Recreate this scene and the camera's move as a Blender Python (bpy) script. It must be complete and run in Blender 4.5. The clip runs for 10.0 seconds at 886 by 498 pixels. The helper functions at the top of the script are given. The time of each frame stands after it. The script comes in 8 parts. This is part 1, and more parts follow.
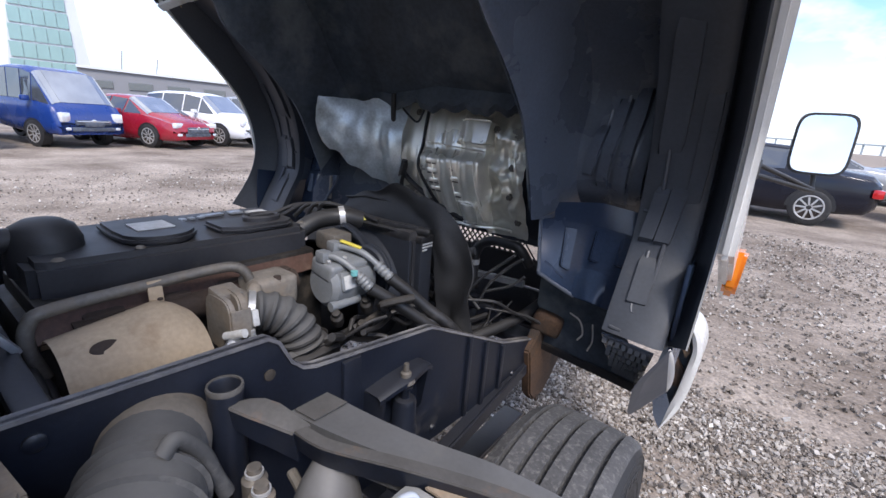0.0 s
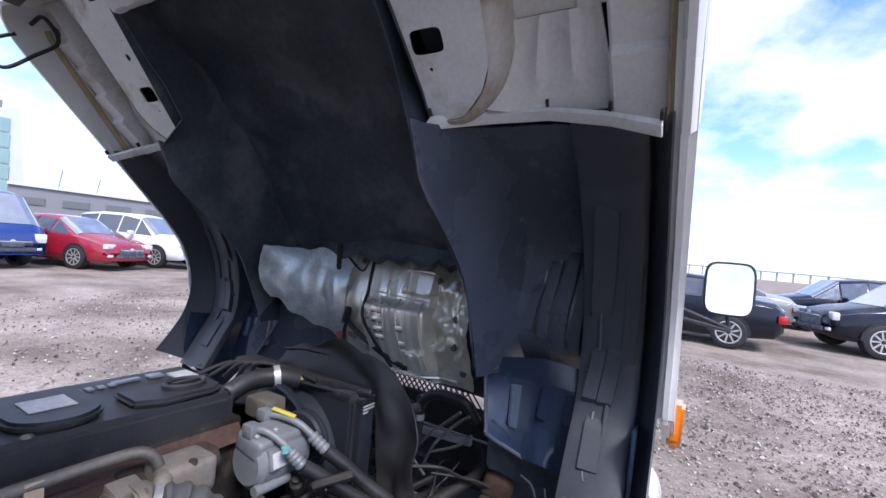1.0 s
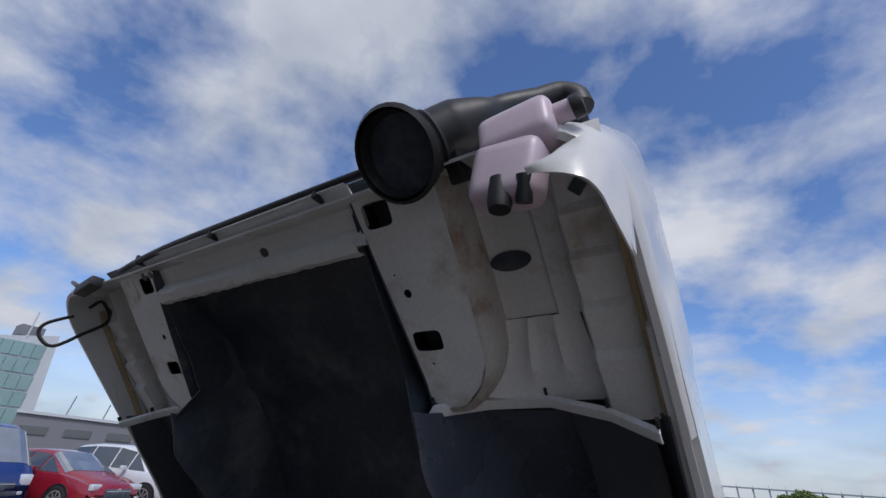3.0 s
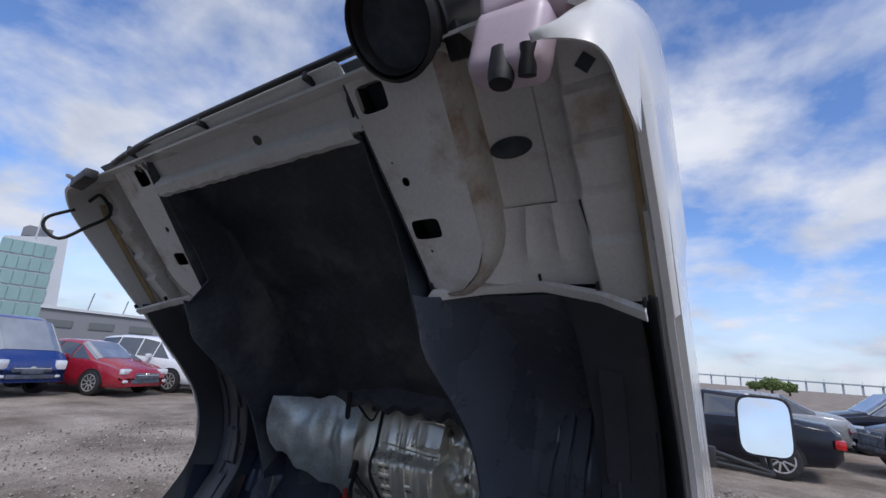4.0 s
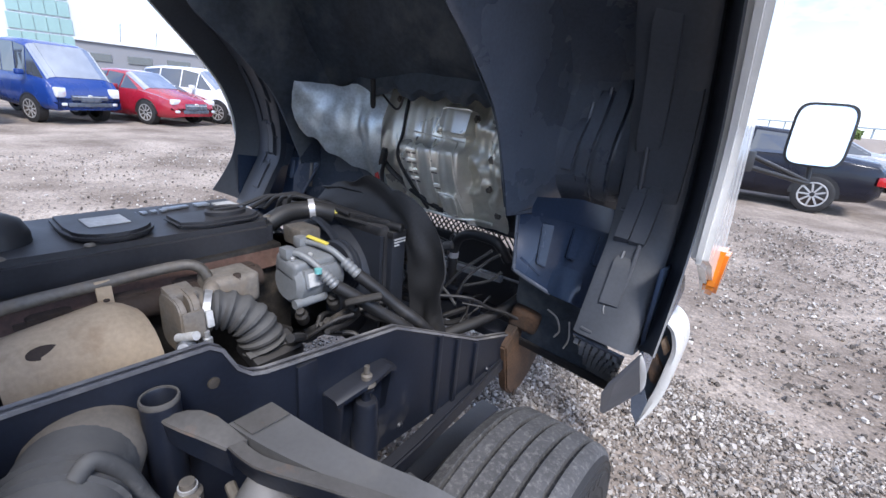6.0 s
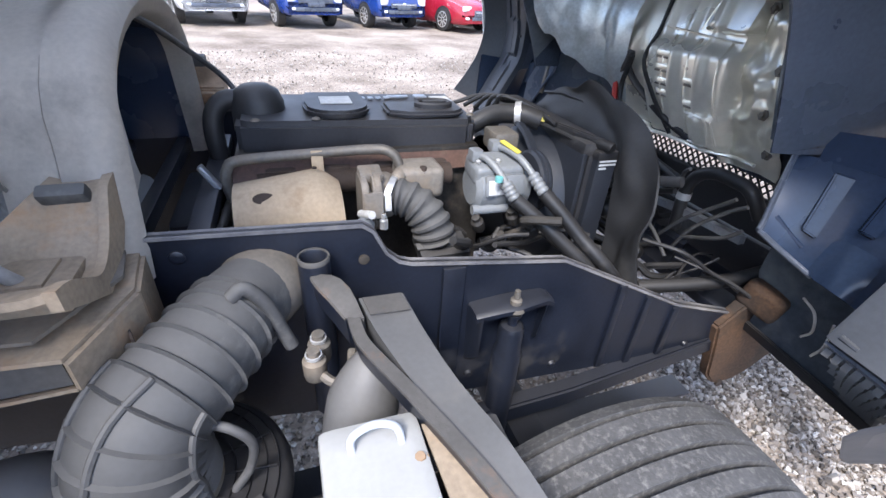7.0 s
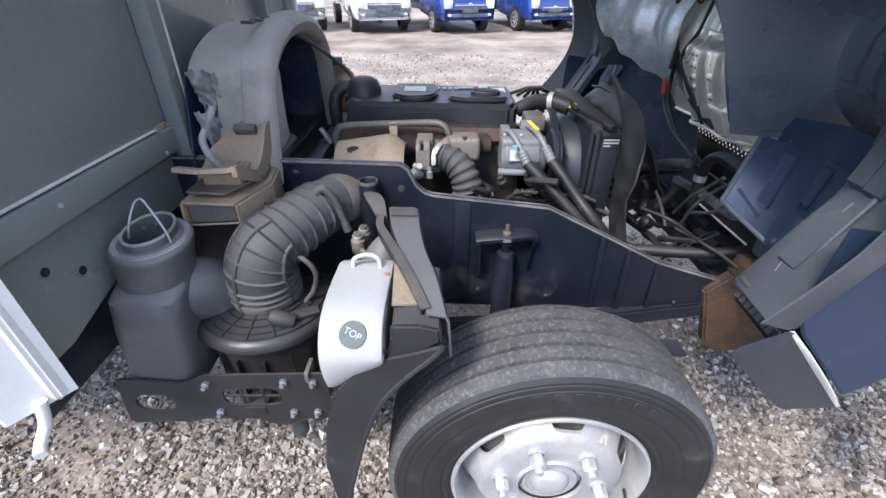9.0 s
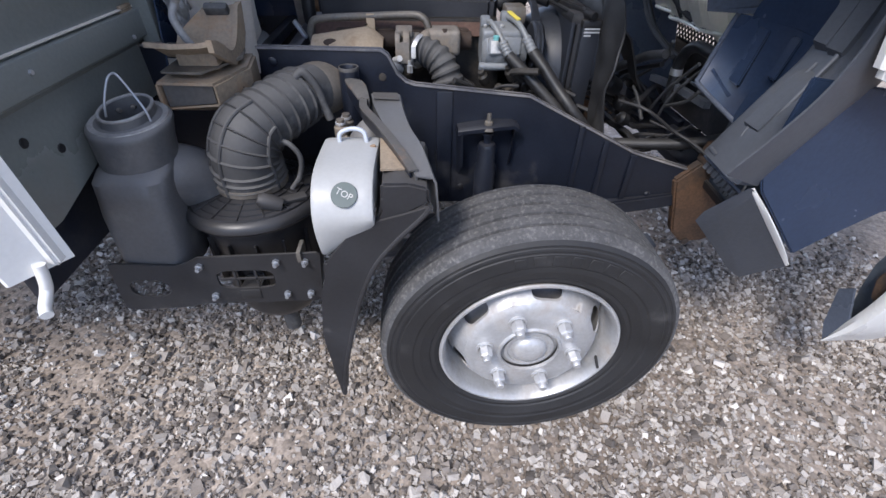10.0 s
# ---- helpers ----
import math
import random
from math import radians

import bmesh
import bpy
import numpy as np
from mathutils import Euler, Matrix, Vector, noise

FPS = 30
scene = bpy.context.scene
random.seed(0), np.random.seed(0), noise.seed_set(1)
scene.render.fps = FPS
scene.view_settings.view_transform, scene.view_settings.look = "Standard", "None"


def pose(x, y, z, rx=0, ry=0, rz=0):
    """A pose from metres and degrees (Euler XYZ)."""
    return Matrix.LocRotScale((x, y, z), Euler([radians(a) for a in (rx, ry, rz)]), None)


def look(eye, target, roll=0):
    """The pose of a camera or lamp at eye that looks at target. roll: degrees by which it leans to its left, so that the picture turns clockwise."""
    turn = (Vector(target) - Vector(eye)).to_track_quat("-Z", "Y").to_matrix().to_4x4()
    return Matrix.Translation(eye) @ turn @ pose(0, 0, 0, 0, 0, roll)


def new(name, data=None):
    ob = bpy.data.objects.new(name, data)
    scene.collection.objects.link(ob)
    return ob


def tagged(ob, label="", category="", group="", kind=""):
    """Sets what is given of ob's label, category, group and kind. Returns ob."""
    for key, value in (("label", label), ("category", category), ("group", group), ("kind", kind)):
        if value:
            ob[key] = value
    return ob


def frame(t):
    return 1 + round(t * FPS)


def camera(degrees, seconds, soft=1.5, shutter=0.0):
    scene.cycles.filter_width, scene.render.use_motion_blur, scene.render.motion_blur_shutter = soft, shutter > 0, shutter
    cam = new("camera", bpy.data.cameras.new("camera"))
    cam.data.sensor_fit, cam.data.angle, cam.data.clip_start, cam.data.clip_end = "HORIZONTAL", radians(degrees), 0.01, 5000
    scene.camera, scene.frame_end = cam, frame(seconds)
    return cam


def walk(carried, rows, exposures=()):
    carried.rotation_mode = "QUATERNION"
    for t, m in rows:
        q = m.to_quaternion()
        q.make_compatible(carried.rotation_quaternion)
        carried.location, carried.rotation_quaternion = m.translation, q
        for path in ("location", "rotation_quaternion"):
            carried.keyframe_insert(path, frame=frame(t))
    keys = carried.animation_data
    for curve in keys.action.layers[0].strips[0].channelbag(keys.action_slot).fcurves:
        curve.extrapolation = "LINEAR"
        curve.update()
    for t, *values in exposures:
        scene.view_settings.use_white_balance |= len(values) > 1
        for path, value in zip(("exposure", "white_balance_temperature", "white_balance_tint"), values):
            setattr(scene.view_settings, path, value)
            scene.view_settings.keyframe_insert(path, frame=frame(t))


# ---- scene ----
cam = camera(91.3, 10.0)
PATH = [
    (0, (0.945, -0.724, 1.374), (-0.183, 0.828, 0.81), 4.4),
    (0.5, (0.939, -0.691, 1.427), (-0.033, 1.033, 1.141), 4.7),
    (1, (0.932, -0.715, 1.475), (-0.073, 1.014, 1.476), 5.3),
    (1.5, (0.963, -0.739, 1.535), (-0.067, 0.954, 1.801), 5.5),
    (2, (0.985, -0.766, 1.596), (-0.059, 0.838, 2.177), 5.1),
    (2.2, (0.994, -0.776, 1.62), (-0.04, 0.774, 2.348), 5.1),
    (3.3, (0.98, -0.762, 1.622), (-0.03, 0.698, 2.543), 4.5),
    (3.5, (0.978, -0.756, 1.618), (-0.052, 0.752, 2.432), 4.5),
    (4, (0.982, -0.753, 1.595), (-0.091, 0.858, 2.099), 4.4),
    (4.5, (0.979, -0.756, 1.558), (-0.096, 0.918, 1.766), 4.2),
    (5, (0.982, -0.762, 1.519), (-0.061, 0.945, 1.512), 3.8),
    (5.2, (0.978, -0.743, 1.498), (-0.062, 0.962, 1.39), 3.8),
    (6.3, (0.991, -0.598, 1.385), (-0.204, 0.751, 0.518), 7.9),
    (6.5, (0.997, -0.567, 1.372), (-0.35, 0.564, 0.42), 7.7),
    (7, (0.992, -0.466, 1.368), (-0.602, 0.131, 0.317), 4.0),
    (7.5, (0.991, -0.327, 1.374), (-0.644, -0.1, 0.244), 1.2),
    (8, (1.163, -0.217, 1.409), (-0.49, -0.292, 0.285), -0.4),
    (8.5, (1.322, -0.201, 1.454), (-0.359, -0.227, 0.372), 1.1),
    (9, (1.434, -0.266, 1.429), (-0.261, -0.254, 0.367), 0.4),
    (9.5, (1.515, -0.278, 1.366), (-0.125, -0.204, 0.225), 0.8),
    (10, (1.549, -0.286, 1.325), (0.006, -0.174, 0.059), 1.3),
]
EXPOSURES = [
    (0.0, 0.62, 6600, 14), (1.0, 0.68, 6250, 18), (2.0, 0.3, 6350, 14), (2.3, 0.1, 6350, 13), (3.2, -0.7, 6400, 12), (3.5, -0.7, 6400, 12), (4.0, -0.35, 6350, 13), (4.6, 0.15, 6250, 15), (5.2, 0.45, 6250, 16),
    (6.3, 1.05, 6350, 12), (6.8, 1.35, 6450, 12), (7.2, 1.55, 6500, 12), (8.0, 1.6, 6600, 12), (8.6, 1.4, 6600, 13), (9.0, 1.15, 6550, 12), (9.5, 0.82, 6550, 13), (10.0, 0.68, 6500, 13)]
walk(cam, [(t, look(eye, target, roll)) for t, eye, target, roll in PATH], EXPOSURES)

# ---- world and light ----
SUN_ELEV, SUN_AZ = 50.0, 128.0   # degrees; azimuth clockwise from +y


def build_world():
    w = bpy.data.worlds.new("sky")
    scene.world = w
    w.use_nodes = True
    nt = w.node_tree
    nt.nodes.clear()
    N, L = nt.nodes.new, nt.links.new
    sky = N("ShaderNodeTexSky")
    sky.sky_type = "NISHITA"
    sky.sun_disc = False
    sky.sun_elevation, sky.sun_rotation = radians(SUN_ELEV), radians(SUN_AZ)
    sky.air_density, sky.dust_density = 1.0, 0.6
    tc = N("ShaderNodeTexCoord")
    sep = N("ShaderNodeSeparateXYZ")
    L(tc.outputs["Generated"], sep.inputs[0])
    # project the directions on a flat cloud layer
    zz = N("ShaderNodeMath"); zz.operation = "MAXIMUM"; zz.inputs[1].default_value = 0.03
    L(sep.outputs["Z"], zz.inputs[0])
    za = N("ShaderNodeMath"); za.operation = "ADD"; za.inputs[1].default_value = 0.30
    L(zz.outputs[0], za.inputs[0])
    comb = N("ShaderNodeCombineXYZ")
    for k in "XY":
        d = N("ShaderNodeMath"); d.operation = "DIVIDE"
        L(sep.outputs[k], d.inputs[0]); L(za.outputs[0], d.inputs[1]); L(d.outputs[0], comb.inputs[k])
    mp = N("ShaderNodeMapping"); mp.inputs["Location"].default_value = (3.1, 1.7, 0.4)
    L(comb.outputs[0], mp.inputs[0])
    n1 = N("ShaderNodeTexNoise"); n1.inputs["Scale"].default_value = 2.3; n1.inputs["Detail"].default_value = 10; n1.inputs["Roughness"].default_value = 0.55
    n1.inputs["Distortion"].default_value = 0.1
    L(mp.outputs[0], n1.inputs["Vector"])
    ramp = N("ShaderNodeValToRGB")
    ramp.color_ramp.elements[0].position, ramp.color_ramp.elements[1].position = 0.40, 0.60
    L(n1.outputs["Fac"], ramp.inputs[0])
    # more cloud towards the horizon
    hz = N("ShaderNodeMapRange"); hz.inputs[1].default_value, hz.inputs[2].default_value, hz.inputs[3].default_value, hz.inputs[4].default_value = 0.0, 0.22, 0.8, 0.0
    L(sep.outputs["Z"], hz.inputs[0])
    mx = N("ShaderNodeMath"); mx.operation = "MAXIMUM"
    L(ramp.outputs[0], mx.inputs[0]); L(hz.outputs[0], mx.inputs[1])
    n2 = N("ShaderNodeTexNoise"); n2.inputs["Scale"].default_value = 2.6; n2.inputs["Detail"].default_value = 6
    L(mp.outputs[0], n2.inputs["Vector"])
    shade = N("ShaderNodeValToRGB")
    shade.color_ramp.elements[0].position, shade.color_ramp.elements[1].position = 0.3, 0.65
    shade.color_ramp.elements[0].color, shade.color_ramp.elements[1].color = (4.2, 4.7, 5.6, 1), (7.0, 7.3, 7.9, 1)
    L(n2.outputs["Fac"], shade.inputs[0])
    mix = N("ShaderNodeMix"); mix.data_type = "RGBA"
    deep = N("ShaderNodeMix"); deep.data_type, deep.blend_type = "RGBA", "MULTIPLY"
    deep.inputs["Factor"].default_value = 1.0
    deep.inputs["B"].default_value = (1.0, 1.23, 1.62, 1)
    L(sky.outputs[0], deep.inputs["A"])
    L(mx.outputs[0], mix.inputs["Factor"]); L(deep.outputs["Result"], mix.inputs["A"]); L(shade.outputs[0], mix.inputs["B"])
    bg = N("ShaderNodeBackground"); bg.inputs["Strength"].default_value = 0.145
    out = N("ShaderNodeOutputWorld")
    L(mix.outputs["Result"], bg.inputs[0]); L(bg.outputs[0], out.inputs[0])


build_world()
sun = bpy.data.lights.new("sun", "SUN")
sun.energy, sun.angle, sun.color = 2.6, radians(16), (1.0, 0.96, 0.91)
sun_ob = new("sun", sun)
az, el = radians(SUN_AZ), radians(SUN_ELEV)
sun_ob.matrix_world = look((0, 0, 30), Vector((0, 0, 30)) - Vector((math.sin(az) * math.cos(el), math.cos(az) * math.cos(el), math.sin(el))))

# ---- materials ----


def mat(name, color, rough=0.6, metal=0.0, vary=0.25, scale=8.0, bump=0.15, grain=120.0, dust=None, dust_amount=0.0, dust_scale=5.0, coat=0.0, spec=0.5, trans=0.0, top_dust=0.0):
    """A surface with colour variation at two scales, fine relief, and patchy dust or rust over it."""
    m = bpy.data.materials.new(name)
    m.use_nodes = True
    nt = m.node_tree
    N, L = nt.nodes.new, nt.links.new
    b = nt.nodes["Principled BSDF"]
    tc = N("ShaderNodeTexCoord")
    big = N("ShaderNodeTexNoise"); big.inputs["Scale"].default_value = scale; big.inputs["Detail"].default_value = 5
    fine = N("ShaderNodeTexNoise"); fine.inputs["Scale"].default_value = grain; fine.inputs["Detail"].default_value = 3
    L(tc.outputs["Object"], big.inputs["Vector"]); L(tc.outputs["Object"], fine.inputs["Vector"])
    add = N("ShaderNodeMath"); add.operation = "MULTIPLY_ADD"; add.inputs[1].default_value = 0.6
    L(big.outputs["Fac"], add.inputs[0]); 
    sc = N("ShaderNodeMath"); sc.operation = "MULTIPLY"; sc.inputs[1].default_value = 0.4
    L(fine.outputs["Fac"], sc.inputs[0]); L(sc.outputs[0], add.inputs[2])
    mr = N("ShaderNodeMapRange"); mr.inputs[1].default_value, mr.inputs[2].default_value = 0.3, 0.7
    mr.inputs[3].default_value, mr.inputs[4].default_value = 1.0 - vary, 1.0 + vary
    L(add.outputs[0], mr.inputs[0])
    mul = N("ShaderNodeVectorMath"); mul.operation = "SCALE"; mul.inputs[0].default_value = color[:3]
    L(mr.outputs[0], mul.inputs["Scale"])
    col = mul.outputs[0]
    rgh = N("ShaderNodeMapRange"); rgh.inputs[1].default_value, rgh.inputs[2].default_value = 0.25, 0.75
    rgh.inputs[3].default_value, rgh.inputs[4].default_value = max(0.02, rough - 0.12), min(1.0, rough + 0.12)
    L(big.outputs["Fac"], rgh.inputs[0])
    rough_out = rgh.outputs[0]
    if dust:
        dn = N("ShaderNodeTexNoise"); dn.inputs["Scale"].default_value = dust_scale; dn.inputs["Detail"].default_value = 8; dn.inputs["Roughness"].default_value = 0.65
        L(tc.outputs["Object"], dn.inputs["Vector"])
        dr = N("ShaderNodeMapRange"); dr.inputs[1].default_value = 0.62 - 0.4 * dust_amount; dr.inputs[2].default_value = 0.85 - 0.4 * dust_amount
        L(dn.outputs["Fac"], dr.inputs[0])
        fac = dr.outputs[0]
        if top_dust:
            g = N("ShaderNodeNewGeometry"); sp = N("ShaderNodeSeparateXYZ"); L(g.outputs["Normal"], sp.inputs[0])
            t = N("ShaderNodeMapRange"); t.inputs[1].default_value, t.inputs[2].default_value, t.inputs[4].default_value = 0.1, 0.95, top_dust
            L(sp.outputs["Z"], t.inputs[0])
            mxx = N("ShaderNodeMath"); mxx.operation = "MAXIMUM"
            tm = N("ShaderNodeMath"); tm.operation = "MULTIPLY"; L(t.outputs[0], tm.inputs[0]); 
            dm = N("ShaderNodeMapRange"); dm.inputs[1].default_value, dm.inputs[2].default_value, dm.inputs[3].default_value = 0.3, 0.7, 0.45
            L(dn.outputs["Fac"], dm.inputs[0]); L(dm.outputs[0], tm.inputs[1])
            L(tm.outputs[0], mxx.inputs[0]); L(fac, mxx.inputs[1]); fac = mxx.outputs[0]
        mix = N("ShaderNodeMix"); mix.data_type = "RGBA"
        L(fac, mix.inputs["Factor"]); L(col, mix.inputs["A"]); mix.inputs["B"].default_value = (*dust[:3], 1)
        col = mix.outputs["Result"]
        rm = N("ShaderNodeMix"); L(fac, rm.inputs["Factor"]); L(rough_out, rm.inputs["A"]); rm.inputs["B"].default_value = 0.9
        rough_out = rm.outputs["Result"]
        if metal:
            mm = N("ShaderNodeMix"); L(fac, mm.inputs["Factor"]); mm.inputs["A"].default_value = metal; mm.inputs["B"].default_value = 0.0
            L(mm.outputs["Result"], b.inputs["Metallic"])
    L(col, b.inputs["Base Color"]); L(rough_out, b.inputs["Roughness"])
    if not (dust and metal):
        b.inputs["Metallic"].default_value = metal
    b.inputs["Specular IOR Level"].default_value = spec
    b.inputs["Coat Weight"].default_value = coat
    b.inputs["Coat Roughness"].default_value = 0.08
    b.inputs["Transmission Weight"].default_value = trans
    if bump:
        bp = N("ShaderNodeBump"); bp.inputs["Strength"].default_value = bump; bp.inputs["Distance"].default_value = 0.004
        L(add.outputs[0], bp.inputs["Height"]); L(bp.outputs[0], b.inputs["Normal"])
    return m


DUST = (0.21, 0.195, 0.175)
RUST = (0.19, 0.075, 0.028)
M = {}
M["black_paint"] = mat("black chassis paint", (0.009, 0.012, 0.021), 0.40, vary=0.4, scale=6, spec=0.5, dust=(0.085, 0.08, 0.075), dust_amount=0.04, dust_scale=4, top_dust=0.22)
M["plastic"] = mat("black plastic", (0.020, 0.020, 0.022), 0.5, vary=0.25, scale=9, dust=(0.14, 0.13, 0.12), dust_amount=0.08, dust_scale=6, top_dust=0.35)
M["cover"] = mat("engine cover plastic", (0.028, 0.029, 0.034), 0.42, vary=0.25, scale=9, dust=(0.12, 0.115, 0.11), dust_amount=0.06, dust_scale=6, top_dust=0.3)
M["liner"] = mat("wheel arch liner plastic", (0.080, 0.094, 0.122), 0.28, vary=0.3, scale=5, bump=0.06, spec=0.65, dust=(0.07, 0.073, 0.075), dust_amount=0.08, dust_scale=3)
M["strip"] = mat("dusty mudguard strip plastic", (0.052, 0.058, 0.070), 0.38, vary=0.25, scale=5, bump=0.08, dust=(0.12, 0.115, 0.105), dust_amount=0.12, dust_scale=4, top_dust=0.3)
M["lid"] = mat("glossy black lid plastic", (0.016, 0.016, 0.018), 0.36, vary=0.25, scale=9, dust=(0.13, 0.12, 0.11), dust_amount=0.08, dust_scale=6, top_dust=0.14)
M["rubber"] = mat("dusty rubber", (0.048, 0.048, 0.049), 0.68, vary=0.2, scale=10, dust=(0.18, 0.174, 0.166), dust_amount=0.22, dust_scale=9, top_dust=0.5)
M["curtain"] = mat("black rubber sheet", (0.022, 0.022, 0.023), 0.62, vary=0.3, scale=8, dust=(0.07, 0.066, 0.062), dust_amount=0.12, dust_scale=6)
M["navy"] = mat("glossy blue black plastic", (0.022, 0.036, 0.068), 0.24, vary=0.2, scale=4, bump=0.03)
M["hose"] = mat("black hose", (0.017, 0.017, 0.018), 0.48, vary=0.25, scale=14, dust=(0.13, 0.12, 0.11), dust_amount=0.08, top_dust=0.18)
# sooty mat; its dark colour also paints shade in hollows and openings
M["insulation"] = mat("sooty insulation mat and shade fill", (0.044, 0.055, 0.070), 0.6, vary=0.5, scale=7, bump=0.6, grain=60, dust=(0.16, 0.165, 0.16), dust_amount=0.24, dust_scale=3.5)
M["shield"] = mat("aluminium heat shield", (0.82, 0.79, 0.69), 0.33, 0.55, vary=0.12, scale=5, bump=0.35, grain=30, dust=(0.46, 0.43, 0.34), dust_amount=0.16, dust_scale=3)
M["white"] = mat("white cab paint", (0.70, 0.69, 0.66), 0.3, vary=0.07, scale=3, bump=0.02, coat=0.4)
M["primer"] = mat("grimy white underbody paint", (0.74, 0.74, 0.72), 0.5, vary=0.14, scale=5, bump=0.06, dust=(0.36, 0.27, 0.17), dust_amount=0.2, dust_scale=6)
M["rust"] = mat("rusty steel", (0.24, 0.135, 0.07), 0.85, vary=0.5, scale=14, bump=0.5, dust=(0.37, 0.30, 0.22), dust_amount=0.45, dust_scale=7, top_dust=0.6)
M["flank"] = mat("rust-stained underbody paint", (0.52, 0.50, 0.46), 0.55, vary=0.2, scale=5, bump=0.1, dust=(0.26, 0.15, 0.07), dust_amount=0.42, dust_scale=9)
M["turbo"] = mat("grimy cast metal", (0.24, 0.215, 0.185), 0.6, 0.25, vary=0.3, scale=15, bump=0.3, dust=(0.26, 0.20, 0.14), dust_amount=0.35, dust_scale=10)
M["steel"] = mat("grimy steel", (0.17, 0.155, 0.135), 0.55, 0.5, vary=0.3, scale=15, dust=(0.24, 0.19, 0.14), dust_amount=0.35, dust_scale=9)
M["alu"] = mat("cast aluminium", (0.40, 0.42, 0.45), 0.42, 0.7, vary=0.2, scale=18, bump=0.3, dust=DUST, dust_amount=0.2, dust_scale=12)
M["oily"] = mat("oily dark iron", (0.030, 0.027, 0.024), 0.6, 0.1, vary=0.5, scale=14, bump=0.4, dust=(0.13, 0.105, 0.08), dust_amount=0.2, dust_scale=10)
M["casting"] = mat("pale grey casting", (0.21, 0.222, 0.232), 0.55, 0.25, vary=0.16, scale=18, bump=0.25, dust=(0.22, 0.20, 0.175), dust_amount=0.16, dust_scale=14)
M["beige"] = mat("dusty pressed steel shield", (0.46, 0.36, 0.25), 0.75, 0.1, vary=0.2, scale=11, bump=0.25, dust=(0.25, 0.16, 0.09), dust_amount=0.22, dust_scale=8)
M["manifold"] = mat("rusty iron", (0.045, 0.031, 0.024), 0.85, vary=0.45, scale=16, bump=0.5, dust=(0.11, 0.085, 0.065), dust_amount=0.15)
M["scorched"] = mat("scorched brown steel", (0.085, 0.046, 0.034), 0.6, 0.2, vary=0.5, scale=12, bump=0.3, dust=(0.16, 0.12, 0.09), dust_amount=0.2, dust_scale=9)
M["cuff"] = mat("dust-brown rubber cuff", (0.135, 0.118, 0.098), 0.75, vary=0.25, scale=9, bump=0.2, dust=(0.24, 0.20, 0.155), dust_amount=0.3, dust_scale=7)
M["tyre"] = mat("tyre rubber", (0.017, 0.0165, 0.017), 0.62, vary=0.25, scale=10, bump=0.25, grain=150, dust=(0.075, 0.07, 0.066), dust_amount=0.12, dust_scale=8)
M["tread"] = mat("dusty tread rubber", (0.072, 0.071, 0.072), 0.9, vary=0.35, scale=14, bump=0.8, grain=140, dust=(0.18, 0.174, 0.166), dust_amount=0.28, dust_scale=95)
M["rim"] = mat("silver wheel paint", (0.47, 0.47, 0.47), 0.42, 0.5, vary=0.18, scale=9, dust=(0.30, 0.27, 0.24), dust_amount=0.34, dust_scale=10)
M["nut"] = mat("zinc nut", (0.55, 0.55, 0.55), 0.45, 0.6, vary=0.15, scale=20, dust=DUST, dust_amount=0.2)
M["tank"] = mat("milky white plastic", (0.36, 0.36, 0.35), 0.4, vary=0.08, scale=8, bump=0.03)
M["jug"] = mat("milky violet plastic", (0.76, 0.62, 0.70), 0.35, vary=0.06, scale=8, bump=0.03, trans=0.25)
M["box"] = mat("dark green-grey painted steel", (0.185, 0.20, 0.19), 0.22, vary=0.12, scale=2.5, bump=0.04, dust=DUST, dust_amount=0.06, dust_scale=2)
M["grey_plastic"] = mat("weathered grey plastic", (0.60, 0.555, 0.495), 0.6, vary=0.14, scale=7, bump=0.1, dust=DUST, dust_amount=0.25, dust_scale=4)
M["orange"] = mat("orange lens", (0.85, 0.24, 0.015), 0.15, vary=0.04, bump=0.0, coat=0.5)
M["yellow"] = mat("yellow plastic", (0.6, 0.5, 0.08), 0.5, vary=0.15)
M["red"] = mat("red cable sleeve", (0.5, 0.03, 0.02), 0.5, vary=0.15)
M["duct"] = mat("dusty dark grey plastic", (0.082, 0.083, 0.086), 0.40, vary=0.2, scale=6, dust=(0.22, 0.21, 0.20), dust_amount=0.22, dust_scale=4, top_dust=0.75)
M["shroud"] = mat("blue black plastic shroud", (0.022, 0.025, 0.032), 0.42, vary=0.25, scale=7, dust=(0.10, 0.10, 0.10), dust_amount=0.06)
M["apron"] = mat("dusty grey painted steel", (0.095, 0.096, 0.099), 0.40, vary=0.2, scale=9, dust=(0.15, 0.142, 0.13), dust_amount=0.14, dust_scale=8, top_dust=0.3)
M["arm"] = mat("rust flecked grey steel", (0.085, 0.080, 0.075), 0.7, 0.1, vary=0.25, scale=16, bump=0.3, dust=(0.20, 0.11, 0.06), dust_amount=0.18, dust_scale=14)
M["mount"] = mat("sandy rusted steel", (0.27, 0.212, 0.152), 0.75, vary=0.35, scale=10, bump=0.35, dust=(0.34, 0.195, 0.10), dust_amount=0.26, dust_scale=9)
M["flange"] = mat("dusty worn black steel", (0.10, 0.10, 0.11), 0.55, vary=0.35, scale=12, dust=(0.24, 0.23, 0.22), dust_amount=0.45, dust_scale=8)
M["torn"] = mat("torn weathered plastic", (0.27, 0.265, 0.255), 0.5, vary=0.35, scale=14, bump=0.2, dust=DUST, dust_amount=0.25, dust_scale=10)
M["clear"] = mat("clear bluish hose", (0.42, 0.45, 0.49), 0.3, vary=0.05, bump=0.0)
